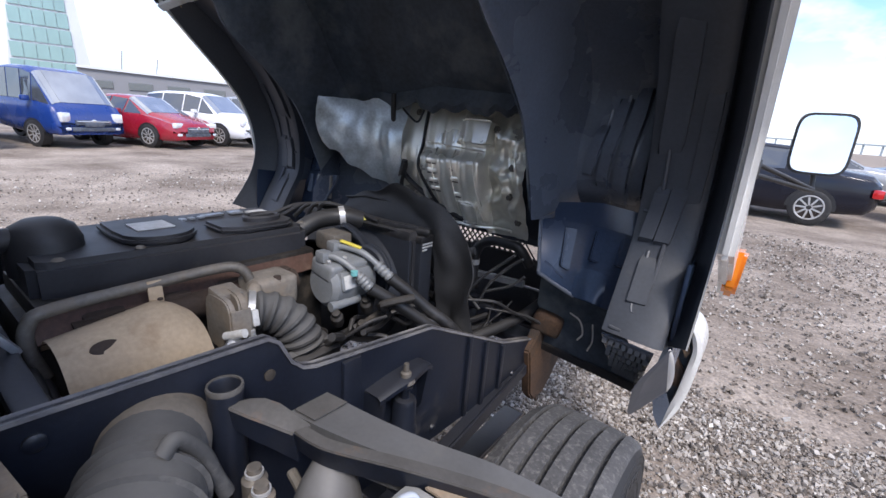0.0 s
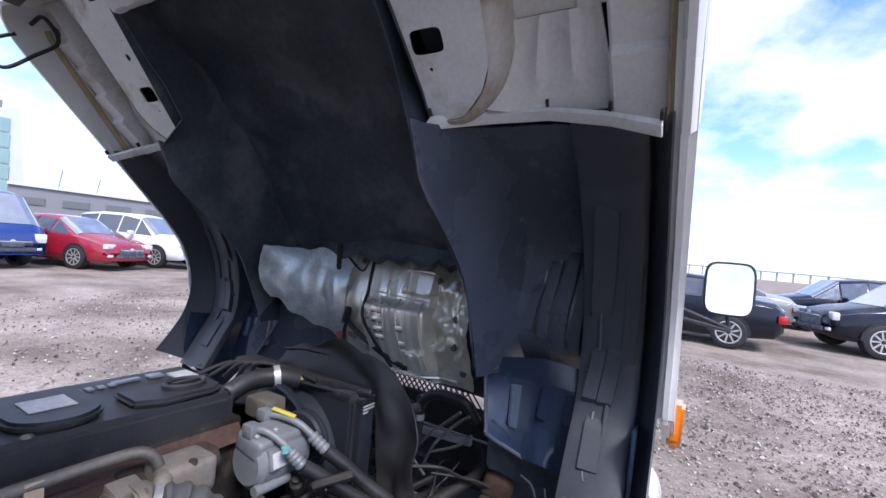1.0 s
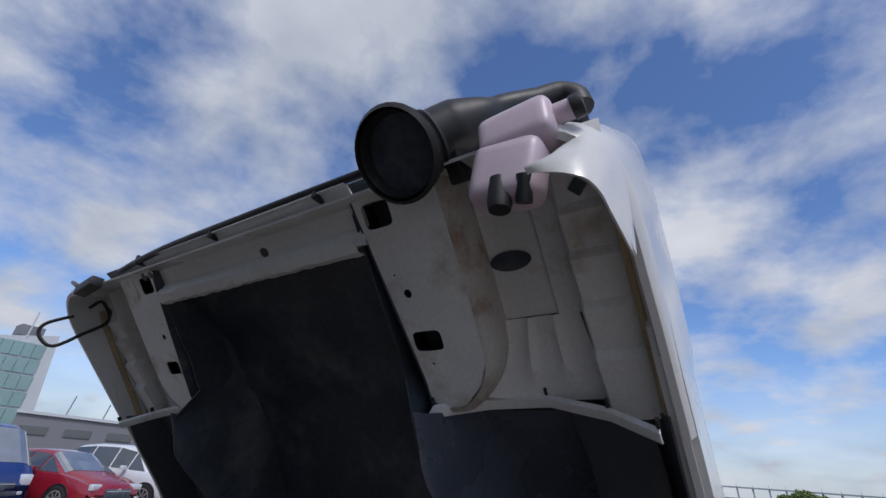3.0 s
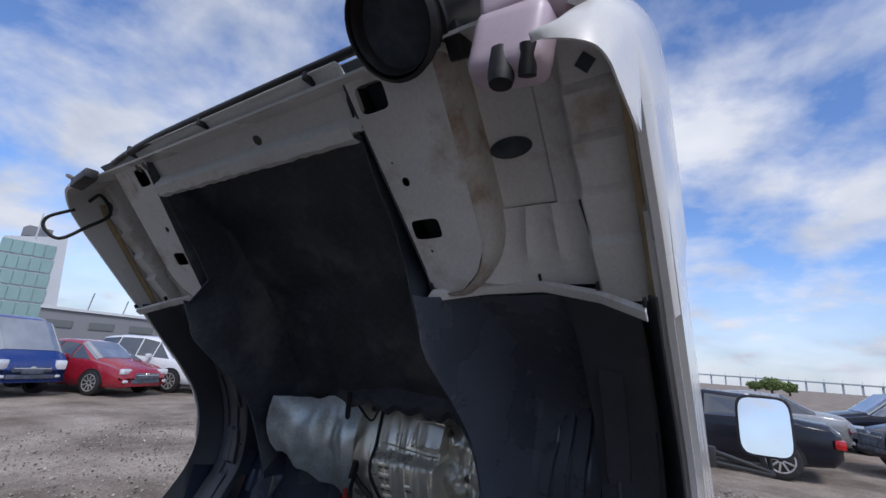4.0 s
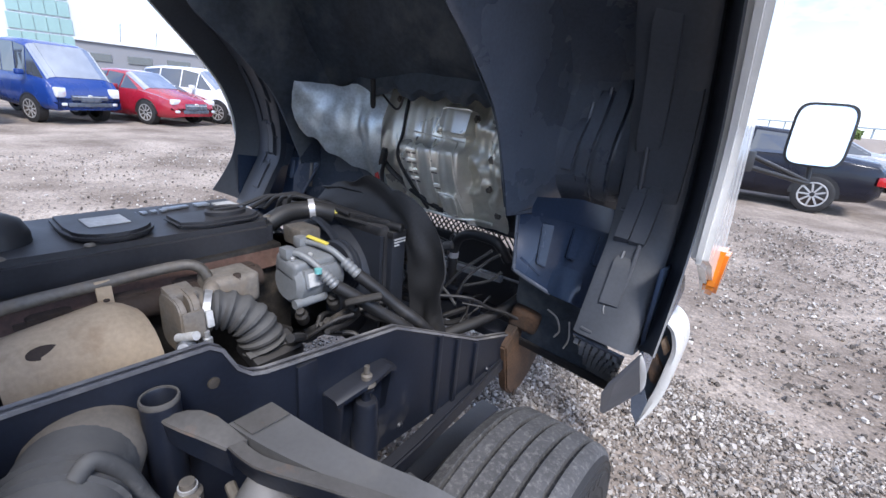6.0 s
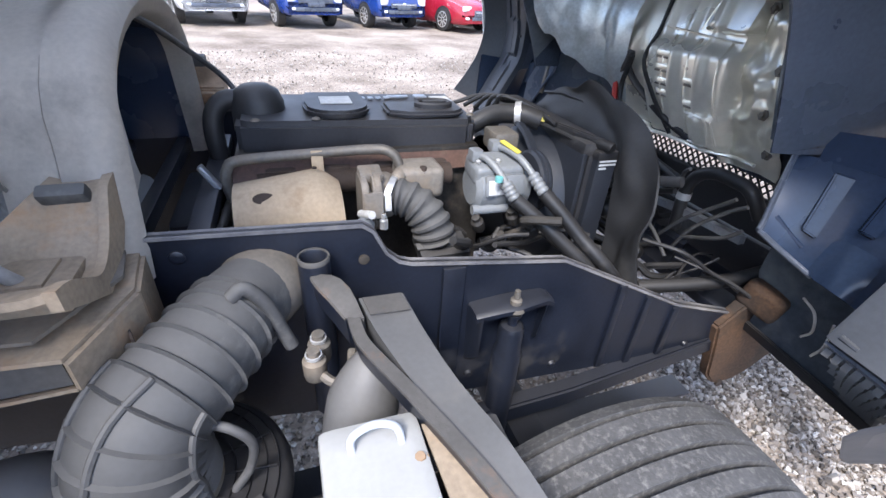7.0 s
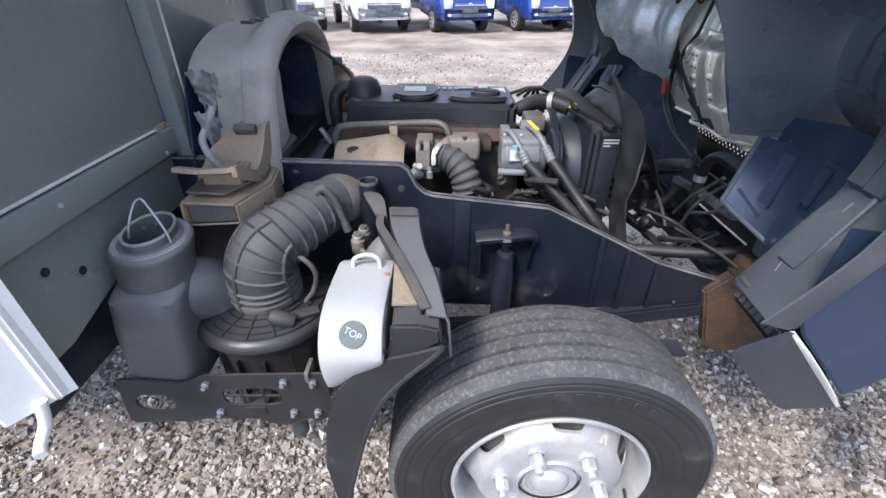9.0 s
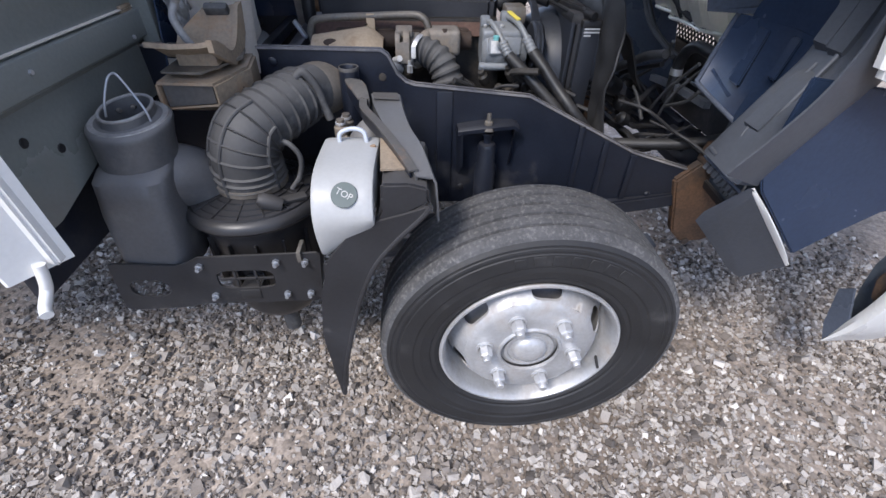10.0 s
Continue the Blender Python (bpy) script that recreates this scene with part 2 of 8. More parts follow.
M["dark_rust"] = mat("dark rusty casting", (0.085, 0.046, 0.025), 0.8, vary=0.7, scale=9, bump=0.4, dust=(0.025, 0.022, 0.02), dust_amount=0.35, dust_scale=6)
# darker and bluer than the main shield sheet, with dark blotches
M["wing"] = mat("darker blotched grey shield metal", (0.56, 0.60, 0.60), 0.36, 0.5, vary=0.3, scale=5, dust=(0.16, 0.15, 0.12), dust_amount=0.3, dust_scale=5)
M["label"] = mat("worn paper label", (0.55, 0.55, 0.54), 0.6, vary=0.2, scale=30)
M["seal"] = mat("yellowed sealing strip", (0.42, 0.32, 0.18), 0.7, vary=0.3, scale=10)
M["teal"] = mat("teal cap", (0.15, 0.42, 0.42), 0.5, vary=0.1)
M["sticker"] = mat("grey green sticker", (0.055, 0.078, 0.076), 0.5, vary=0.1)
# pale base colour paints part of the sky's reflection on front panes
M["windscreen"] = mat("windscreen with painted sky paleness", (0.42, 0.44, 0.46), 0.1, 0.6, vary=0.25, scale=2.5, bump=0.0, spec=1.0, coat=1.0)
M["glass"] = mat("dark car glass", (0.10, 0.11, 0.12), 0.08, 0.55, vary=0.0, bump=0.0, spec=1.0, coat=1.0)
M["mirror"] = mat("mirror glass", (0.9, 0.9, 0.9), 0.02, 1.0, vary=0.0, bump=0.0)


# ---- mesh tools ----
ORIGIN = {}


def thing(name, base, label, category, group="", kind=""):
    ob = new(name)
    ob.location = base
    ob.empty_display_size = 0.1
    ORIGIN[ob.name] = Vector(base)
    return tagged(ob, label, category, group, kind)


def finish(me, material, sharp=38):
    me.materials.append(material)
    me.shade_smooth()
    me.set_sharp_from_angle(angle=radians(sharp))


def part(name, bm, material, parent, label="", sharp=38):
    """Links a bmesh, given in world metres, as one mesh under a thing or a part."""
    o = ORIGIN[parent.name]
    bmesh.ops.translate(bm, vec=-o, verts=bm.verts)
    bmesh.ops.recalc_face_normals(bm, faces=bm.faces)
    me = bpy.data.meshes.new(name)
    bm.to_mesh(me)
    bm.free()
    finish(me, M[material] if isinstance(material, str) else material, sharp)
    ob = new(name, me)
    ob.parent = parent
    ORIGIN[ob.name] = o if parent.type == "EMPTY" or parent.parent else o
    if label:
        ob["label"] = label
    return ob


def solo(name, bm, material, base, label, category, group="", kind="", sharp=38):
    """A thing of one mesh, its origin at base."""
    bmesh.ops.translate(bm, vec=-Vector(base), verts=bm.verts)
    bmesh.ops.recalc_face_normals(bm, faces=bm.faces)
    me = bpy.data.meshes.new(name)
    bm.to_mesh(me)
    bm.free()
    finish(me, M[material] if isinstance(material, str) else material, sharp)
    ob = new(name, me)
    ob.location = base
    ORIGIN[ob.name] = Vector(base)
    return tagged(ob, label, category, group, kind)


def box(c, s, bev=0.004, rot=(0, 0, 0), bm=None, seg=2):
    bm = bm or bmesh.new()
    vs = bmesh.ops.create_cube(bm, size=1.0, matrix=pose(*c, *rot) @ Matrix.Diagonal((*s, 1)))["verts"]
    if bev:
        es = list({e for v in vs for e in v.link_edges})
        bmesh.ops.bevel(bm, geom=es, offset=min(bev, 0.45 * min(s)), segments=seg, affect="EDGES", profile=0.6)
    return bm


def smooth_path(pts, k=6):
    """A rounded line through the points (Catmull-Rom)."""
    pts = [Vector(p) for p in pts]
    if len(pts) < 3:
        return pts
    ext = [2 * pts[0] - pts[1], *pts, 2 * pts[-1] - pts[-2]]
    out = []
    for a, b, c, d in zip(ext, ext[1:], ext[2:], ext[3:]):
        for n in range(k):
            t = n / k
            out.append(0.5 * (2 * b + (c - a) * t + (2 * a - 5 * b + 4 * c - d) * t * t + (3 * b - a - 3 * c + d) * t ** 3))
    return [*out, pts[-1]]


def sweep(pts, radii, n=12, bm=None, cap=True, flat=1.0):
    """A round section carried along a line; radii: one number or one for each point."""
    bm = bm or bmesh.new()
    pts = [Vector(p) for p in pts]
    radii = [radii] * len(pts) if isinstance(radii, (int, float)) else radii
    side = None
    rings = []
    for i, p in enumerate(pts):
        d = (pts[min(i + 1, len(pts) - 1)] - pts[max(i - 1, 0)]).normalized()
        if side is None:
            side = d.orthogonal().normalized()
        side = (side - d * side.dot(d)).normalized()
        up = d.cross(side)
        rings.append([bm.verts.new(p + radii[i] * (math.cos(a) * side + flat * math.sin(a) * up)) for a in (2 * math.pi * j / n for j in range(n))])
    for r, q in zip(rings, rings[1:]):
        for j in range(n):
            bm.faces.new((r[j], r[(j + 1) % n], q[(j + 1) % n], q[j]))
    if cap:
        bm.faces.new(rings[0][::-1])
        bm.faces.new(rings[-1])
    return bm


def pipe(pts, r, n=10, k=6, bm=None):
    return sweep(smooth_path(pts, k), r, n, bm)


def lathe(profile, m, n=48, bm=None, closed=False):
    """Turns (radius, height) pairs about the local z axis of the pose m."""
    bm = bm or bmesh.new()
    rings = []
    for r, h in profile:
        if r < 1e-5:
            rings.append([bm.verts.new(m @ Vector((0, 0, h)))])
        else:
            rings.append([bm.verts.new(m @ Vector((r * math.cos(a), r * math.sin(a), h))) for a in (2 * math.pi * j / n for j in range(n))])
    pairs = list(zip(rings, rings[1:])) + ([(rings[-1], rings[0])] if closed else [])
    for r, q in pairs:
        for j in range(n):
            a, b, c, d = r[j % len(r)], r[(j + 1) % len(r)], q[(j + 1) % len(q)], q[j % len(q)]
            f = [v for i, v in enumerate((a, b, c, d)) if v not in (a, b, c, d)[:i]]
            if len(f) > 2:
                bm.faces.new(f)
    return bm


def prism(poly, depth, bm=None, bev=0.0):
    """A flat outline of 3D points, thickened along the vector depth."""
    bm = bm or bmesh.new()
    d = Vector(depth)
    a = [bm.verts.new(Vector(p)) for p in poly]
    b = [bm.verts.new(Vector(p) + d) for p in poly]
    fs = [bm.faces.new(a), bm.faces.new(b[::-1])]
    n = len(a)
    for i in range(n):
        fs.append(bm.faces.new((a[i], b[i], b[(i + 1) % n], a[(i + 1) % n])))
    if bev:
        bmesh.ops.recalc_face_normals(bm, faces=fs)
        bmesh.ops.bevel(bm, geom=list({e for v in a + b for e in v.link_edges}), offset=bev, segments=2, affect="EDGES")
    return bm


def oblong(cx, cy, rx, ry, power=0.5, n=24):
    """A rounded oblong loop; power 1 is an ellipse, less is squarer."""
    out = []
    for k in range(n):
        c, s_ = math.cos(2 * math.pi * k / n), math.sin(2 * math.pi * k / n)
        out.append((cx + rx * math.copysign(abs(c) ** power, c), cy + ry * math.copysign(abs(s_) ** power, s_)))
    return out


def plate(outer, holes, place, depth):
    """A flat plate with cut-outs: loops of (a, b), put into space by place(a, b), thickened along depth."""
    bm = bmesh.new()
    for loop in (outer, *holes):
        vs = [bm.verts.new(place(a, b)) for a, b in loop]
        for a, b in zip(vs, vs[1:] + vs[:1]):
            bm.edges.new((a, b))
    bmesh.ops.triangle_fill(bm, use_beauty=True, use_dissolve=False, edges=bm.edges[:])
    got = bmesh.ops.extrude_face_region(bm, geom=bm.faces[:])
    bmesh.ops.translate(bm, vec=Vector(depth), verts=[v for v in got["geom"] if isinstance(v, bmesh.types.BMVert)])
    return bm


def sheet(rows, thick=0.004, bm=None):
    """A skin through a grid of points, with thickness."""
    bm = bm or bmesh.new()
    g = [[bm.verts.new(Vector(p)) for p in row] for row in rows]
    fs = []
    for r, q in zip(g, g[1:]):
        for j in range(len(r) - 1):
            fs.append(bm.faces.new((r[j], r[j + 1], q[j + 1], q[j])))
    if thick:
        bmesh.ops.recalc_face_normals(bm, faces=fs)
        bmesh.ops.solidify(bm, geom=fs, thickness=thick)
    return bm


MIDDLE = -0.055      # the truck's middle plane


def mirrored(bm):
    """The same shape on the other side of the truck."""
    b = bm.copy()
    for v in b.verts:
        v.co.x = 2 * MIDDLE - v.co.x
    bmesh.ops.reverse_faces(b, faces=b.faces)
    return b


def both(name, bm, material, parent, label="", sharp=38):
    """A part on the near side of the truck and its twin on the far side."""
    near, far_ = parent if isinstance(parent, tuple) else (parent, parent)
    twin = mirrored(bm)
    return part(name, bm, material, near, label, sharp), part(name, twin, material, far_, label, sharp)


def lerp(a, b, t):
    return Vector(a) * float(1 - t) + Vector(b) * float(t)

# ---- ground ----


def ground_material():
    m = bpy.data.materials.new("gravel ground")
    m.use_nodes = True
    nt = m.node_tree
    N, L = nt.nodes.new, nt.links.new
    b = nt.nodes["Principled BSDF"]
    tc = N("ShaderNodeTexCoord")
    patch = N("ShaderNodeTexNoise"); patch.inputs["Scale"].default_value = 0.55; patch.inputs["Detail"].default_value = 7; patch.inputs["Roughness"].default_value = 0.6
    vor = N("ShaderNodeTexVoronoi"); vor.inputs["Scale"].default_value = 38
    vor2 = N("ShaderNodeTexVoronoi"); vor2.inputs["Scale"].default_value = 13
    fine = N("ShaderNodeTexNoise"); fine.inputs["Scale"].default_value = 90; fine.inputs["Detail"].default_value = 4
    for n in (patch, vor, vor2, fine):
        L(tc.outputs["Object"], n.inputs["Vector"])
    ramp = N("ShaderNodeValToRGB")
    e = ramp.color_ramp.elements
    e[0].position, e[0].color = 0.36, (0.155, 0.124, 0.100, 1)
    e[1].position, e[1].color = 0.62, (0.375, 0.32, 0.27, 1)
    L(patch.outputs["Fac"], ramp.inputs[0])
    sv = N("ShaderNodeSeparateColor"); L(vor.outputs["Color"], sv.inputs[0])
    mr = N("ShaderNodeMapRange"); mr.inputs[3].default_value, mr.inputs[4].default_value = 0.78, 1.2
    L(sv.outputs[0], mr.inputs[0])
    s1 = N("ShaderNodeVectorMath"); s1.operation = "SCALE"; L(ramp.outputs[0], s1.inputs[0]); L(mr.outputs[0], s1.inputs["Scale"])
    fr = N("ShaderNodeMapRange"); fr.inputs[1].default_value, fr.inputs[2].default_value, fr.inputs[3].default_value, fr.inputs[4].default_value = 0.3, 0.7, 0.7, 1.25
    L(fine.outputs["Fac"], fr.inputs[0])
    s2 = N("ShaderNodeVectorMath"); s2.operation = "SCALE"; L(s1.outputs[0], s2.inputs[0]); L(fr.outputs[0], s2.inputs["Scale"])
    L(s2.outputs[0], b.inputs["Base Color"])
    b.inputs["Roughness"].default_value = 0.95
    b.inputs["Specular IOR Level"].default_value = 0.25
    ad = N("ShaderNodeMath"); ad.operation = "ADD"; L(vor.outputs["Distance"], ad.inputs[0]); L(vor2.outputs["Distance"], ad.inputs[1])
    bp = N("ShaderNodeBump"); bp.inputs["Strength"].default_value = 0.5; bp.inputs["Distance"].default_value = 0.015; bp.invert = True
    L(ad.outputs[0], bp.inputs["Height"]); L(bp.outputs[0], b.inputs["Normal"])
    return m


def stone_material():
    m = mat("loose crushed stone", (0.33, 0.31, 0.29), 0.97, vary=0.2, scale=40, bump=0.5, grain=200)
    nt = m.node_tree
    g = nt.nodes.new("ShaderNodeNewGeometry")
    r = nt.nodes.new("ShaderNodeValToRGB")
    e = r.color_ramp.elements
    e[0].position, e[0].color = 0.0, (0.07, 0.060, 0.052, 1)
    e[1].position, e[1].color = 1.0, (0.62, 0.58, 0.53, 1)
    for at_, c_ in ((0.25, (0.18, 0.152, 0.128, 1)), (0.60, (0.315, 0.282, 0.25, 1)), (0.92, (0.43, 0.395, 0.355, 1))):
        e.new(at_).color = c_
    nt.links.new(g.outputs["Random Per Island"], r.inputs[0])
    sc = next(n for n in nt.nodes if n.type == "VECT_MATH")
    nt.links.new(r.outputs[0], sc.inputs[0])
    return m


def build_ground():
    # one sheet to the horizon, finer near the truck
    xs = [-900, -300, -120, -60, -30, *np.arange(-16, 14.1, 1.0), 30, 60, 120, 300, 900]
    ys = [-900, -300, -120, -60, -30, *np.arange(-14, 16.1, 1.0), 30, 60, 120, 300, 900]
    bm = bmesh.new()
    g = [[bm.verts.new((x, y, 0.03 * noise.noise((x * 0.4, y * 0.4, 0)) - 0.02 if max(abs(x), abs(y)) < 14 and math.hypot(x - 0.5, y) > 3 else -0.004)) for y in ys] for x in xs]
    for a, b in zip(g, g[1:]):
        for j in range(len(ys) - 1):
            bm.faces.new((a[j], b[j], b[j + 1], a[j + 1]))
    solo("ground", bm, ground_material(), (0, 0, 0), "brown grey crushed stone yard with worn patches", "ground", kind="structure")


def build_stones():
    """Loose stones around the truck, thinning out with distance."""
    rng = np.random.default_rng(4)
    cube = np.array([(x, y, z) for x in (-1, 1) for y in (-1, 1) for z in (-1, 1)], float) * 0.68
    tri = np.array([(0, 1, 3), (0, 3, 2), (4, 6, 7), (4, 7, 5), (0, 4, 5), (0, 5, 1), (2, 3, 7), (2, 7, 6), (0, 2, 6), (0, 6, 4), (1, 5, 7), (1, 7, 3)])

    def patch(name, n, x0, x1, y0, y1, small, big, label, ragged=True):
        xy = np.stack([rng.uniform(x0, x1, n), rng.uniform(y0, y1, n)], 1)
        dense = np.array([noise.noise((x * 1.7, y * 1.7, 3.0)) + 0.6 * noise.noise((x * 6.5, y * 6.5, 8.0)) for x, y in xy])
        xy = xy[rng.random(n) < np.clip(0.80 + 1.1 * dense, 0.22, 1.0)]       # trodden soil shows between drifts of stone
        rim_gap = np.minimum(np.minimum(xy[:, 0] - x0, x1 - xy[:, 0]), np.minimum(xy[:, 1] - y0, y1 - xy[:, 1])) if ragged else np.ones(len(xy))
        ripple = np.array([0.22 * noise.noise((x * 3.1, y * 3.1, 5.0)) for x, y in xy])
        xy = xy[rim_gap + ripple > 0.22 * rng.random(len(xy))]                   # ragged outer edge
        n = len(xy)
        size = small * (big / small) ** (rng.random(n) ** 1.9)
        v = cube[None] * (1 + 0.85 * (rng.random((n, 8, 3)) - 0.5))               # broken corners
        v = v * rng.uniform(0.55, 1.2, (n, 1, 3)) * np.array([1, 1, 0.75])
        q = rng.normal(size=(n, 4)) * np.array([1, 0.45, 0.45, 1])                # mostly lying flat, some tipped up
        w, x, y, z = (q / np.linalg.norm(q, axis=1, keepdims=True)).T
        turn = np.stack([1 - 2 * (y * y + z * z), 2 * (x * y - w * z), 2 * (x * z + w * y), 2 * (x * y + w * z), 1 - 2 * (x * x + z * z), 2 * (y * z - w * x), 2 * (x * z - w * y), 2 * (y * z + w * x), 1 - 2 * (x * x + y * y)], -1).reshape(n, 3, 3)
        v = np.einsum("nij,nkj->nki", turn, v) * size[:, None, None]
        v[..., 0] += xy[:, 0:1]; v[..., 1] += xy[:, 1:2]; v[..., 2] += (size * rng.uniform(0.1, 0.7, n))[:, None] - 0.004
        f = tri[None] + 8 * np.arange(n)[:, None, None]
        me = bpy.data.meshes.new(name)
        me.from_pydata(v.reshape(-1, 3), [], f.reshape(-1, 3))
        me.materials.append(STONE)
        tagged(new(name, me), label, "gravel", kind="stuff")

    patch("gravel", 106000, 0.0, 2.5, -1.9, 2.0, 0.0048, 0.0145, "loose grey and pale crushed stone beside the truck")
    patch("gravel", 3500, 0.2, 2.3, -1.7, 1.8, 0.012, 0.023, "larger pale stones lying in the gravel beside the wheel")
    patch("gravel", 13000, -1.2, 0.4, -1.9, 2.0, 0.006, 0.017, "loose crushed stone under the truck")
    patch("gravel", 15000, -1.3, 1.7, -4.2, -1.5, 0.007, 0.018, "loose crushed stone under the cargo box")
    patch("gravel", 24000, 0.6, 7.0, 1.0, 8.0, 0.007, 0.020, "scattered crushed stone farther out in the yard")
    patch("gravel", 9000, -9.0, -1.0, -3.0, 6.0, 0.008, 0.020, "scattered crushed stone across the yard")


STONE = stone_material()
build_ground()
build_stones()

# ---- front wheels ----
WHEEL_R, WHEEL_Z = 0.395, 0.395


def build_wheel(chassis, sg):
    m = pose(0.74 if sg > 0 else 2 * MIDDLE - 0.74, 0, WHEEL_Z, 0, sg * 90, 0)     # local z points out of the truck
    R = WHEEL_R
    side = [(R - 0.018, -0.108), (R - 0.07, -0.115), (0.27, -0.11), (0.232, -0.095), (0.232, 0.088), (0.238, 0.098), (0.252, 0.108), (0.262, 0.108), (0.266, 0.112), (0.285, 0.117),
            (0.29, 0.119), (0.305, 0.119), (0.31, 0.1215), (0.342, 0.121), (0.344, 0.119), (0.349, 0.119), (0.351, 0.1205), (0.357, 0.1195), (0.359, 0.1175), (0.364, 0.117), (0.366, 0.1185), (R - 0.020, 0.111)]
    w = part("front_wheel", lathe(side, m, 128), "tyre", chassis, "worn black truck tyre on a silver steel wheel", sharp=20)
    # tread with five dust-filled grooves
    prof = [(R - 0.018, -0.108)]
    for gx in (-0.078, -0.039, 0.0, 0.039, 0.078):
        prof += [(R - 0.004 * (gx / 0.1) ** 2, gx - 0.0055), (R - 0.016, gx - 0.004), (R - 0.016, gx + 0.004), (R - 0.004 * (gx / 0.1) ** 2, gx + 0.0055)]
    prof += [(R - 0.006, 0.100), (R - 0.012, 0.108), (R - 0.020, 0.111)]
    part("tread", lathe(prof, m, 160), "tread", w, "dust-grey ribbed tread", sharp=25)
    # raised maker's mark, drawn as plain blocks
    if sg > 0:
        for k in range(7):
            a = radians(102 - 7.4 * k)
            part("raised_mark", box((0.74 + 0.1215, math.cos(a) * 0.326, WHEEL_Z + math.sin(a) * 0.326), (0.003, 0.027, 0.024), 0.001, (math.degrees(a) - 90, 0, 0), seg=1), "tyre", w)
    # steel disc wheel
    rim = [(0.205, -0.085), (0.228, -0.08), (0.2285, 0.08), (0.231, 0.092), (0.2375, 0.098), (0.2395, 0.104), (0.237, 0.109), (0.2315, 0.109), (0.2265, 0.101), (0.222, 0.085), (0.2195, 0.06), (0.218, 0.02), (0.212, 0.005)]
    part("rim", lathe(rim, m, 96), "rim", w, "silver painted rim")
    prof = [(0.2165, 0.008), (0.212, 0.026), (0.2055, 0.042), (0.2005, 0.053), (0.195, 0.063), (0.189, 0.0735), (0.183, 0.082), (0.1765, 0.0905), (0.171, 0.097)]
    inner = [(0.171, 0.097), (0.163, 0.103), (0.152, 0.106), (0.086, 0.106), (0.083, 0.112), (0.078, 0.112), (0.076, 0.104)]

    def on_disc(a_, s_):
        # angle in degrees round the wheel and place along the sloping band, in rows of prof
        k_ = max(0, min(7, int(s_)))
        r_ = prof[k_][0] + (prof[k_ + 1][0] - prof[k_][0]) * (s_ - k_)
        h_ = prof[k_][1] + (prof[k_ + 1][1] - prof[k_][1]) * (s_ - k_)
        return m @ Vector((r_ * math.cos(radians(a_)), r_ * math.sin(radians(a_)), h_))

    bm = lathe(inner, m, 96)
    hole = oblong(0.0, 4.9, 12.5, 2.5, 0.62, 40)
    for c_ in range(-8, 352, 60):
        loops = []
        for step in range(7):
            ring = []
            for hx, hy in hole:
                dx, dy = hx, hy - 4.9
                f_ = min(30 / max(abs(dx), 1e-6), (3.1 if dy > 0 else 4.9) / max(abs(dy), 1e-6))
                g_ = 1 + (f_ - 1) * (step / 6) ** 1.6
                ring.append(bm.verts.new(on_disc(c_ + dx * g_, 4.9 + dy * g_)))
            loops.append(ring)
        lip = [bm.verts.new(on_disc(c_ + hx * 0.98, 4.9 + (hy - 4.9) * 0.98) - m.to_3x3() @ Vector((0, 0, 0.008))) for hx, hy in hole]
        for r, q in zip([lip] + loops, loops):
            for j in range(40):
                bm.faces.new((r[j], r[(j + 1) % 40], q[(j + 1) % 40], q[j]))
        # corners between neighbouring holes
        for ca, cs in ((30, 8), (30, 0), (-30, 8), (-30, 0)):
            last = loops[-1]
            want = on_disc(c_ + ca, cs)
            near = sorted(range(40), key=lambda k_: (last[k_].co - want).length)[:2]
            if abs(near[0] - near[1]) in (1, 39):
                bm.faces.new((last[near[0]], last[near[1]], bm.verts.new(want)))
    bmesh.ops.remove_doubles(bm, verts=bm.verts[:], dist=0.0004)
    bmesh.ops.recalc_face_normals(bm, faces=bm.faces[:])
    part("wheel_disc", bm, "rim", w, "silver painted disc with hand holes")
    part("hub_cap", lathe([(0.0, 0.122), (0.022, 0.121), (0.036, 0.117), (0.045, 0.108), (0.047, 0.100), (0.056, 0.099), (0.058, 0.104), (0.066, 0.104), (0.068, 0.096), (0.078, 0.094)], m, 48), "rim", w, "round dusty hub")
    part("brake_drum", lathe([(0.0, 0.05), (0.170, 0.05), (0.182, 0.042), (0.19, 0.01), (0.195, -0.1), (0, -0.1)], m, 48), "flange", w, "dusty grey brake drum")
    for k in range(6):
        a = radians(-8 + 60 * k)
        mm = m @ Matrix.Translation((-0.121 * math.sin(a), 0.121 * math.cos(a), 0)) @ pose(0, 0, 0, 0, 0, 17 * k)
        bm = lathe([(0.023, 0.106), (0.023, 0.110), (0.018, 0.112)], mm, 20)
        lathe([(0.0175, 0.111), (0.0175, 0.134), (0.0145, 0.138), (0.0, 0.138)], mm, 6, bm)
        lathe([(0.0105, 0.137), (0.0105, 0.151), (0.009, 0.153), (0.0, 0.153)], mm, 14, bm)
        part("lug_nut", bm, "nut", w)
    part("valve", sweep([m @ Vector((0.06, 0.20, 0.09)), m @ Vector((0.055, 0.19, 0.13))], 0.004, 8), "hose", w)


# ---- chassis ----


def rail_x(y):
    return 0.35 + 0.082 * (y + 0.35)


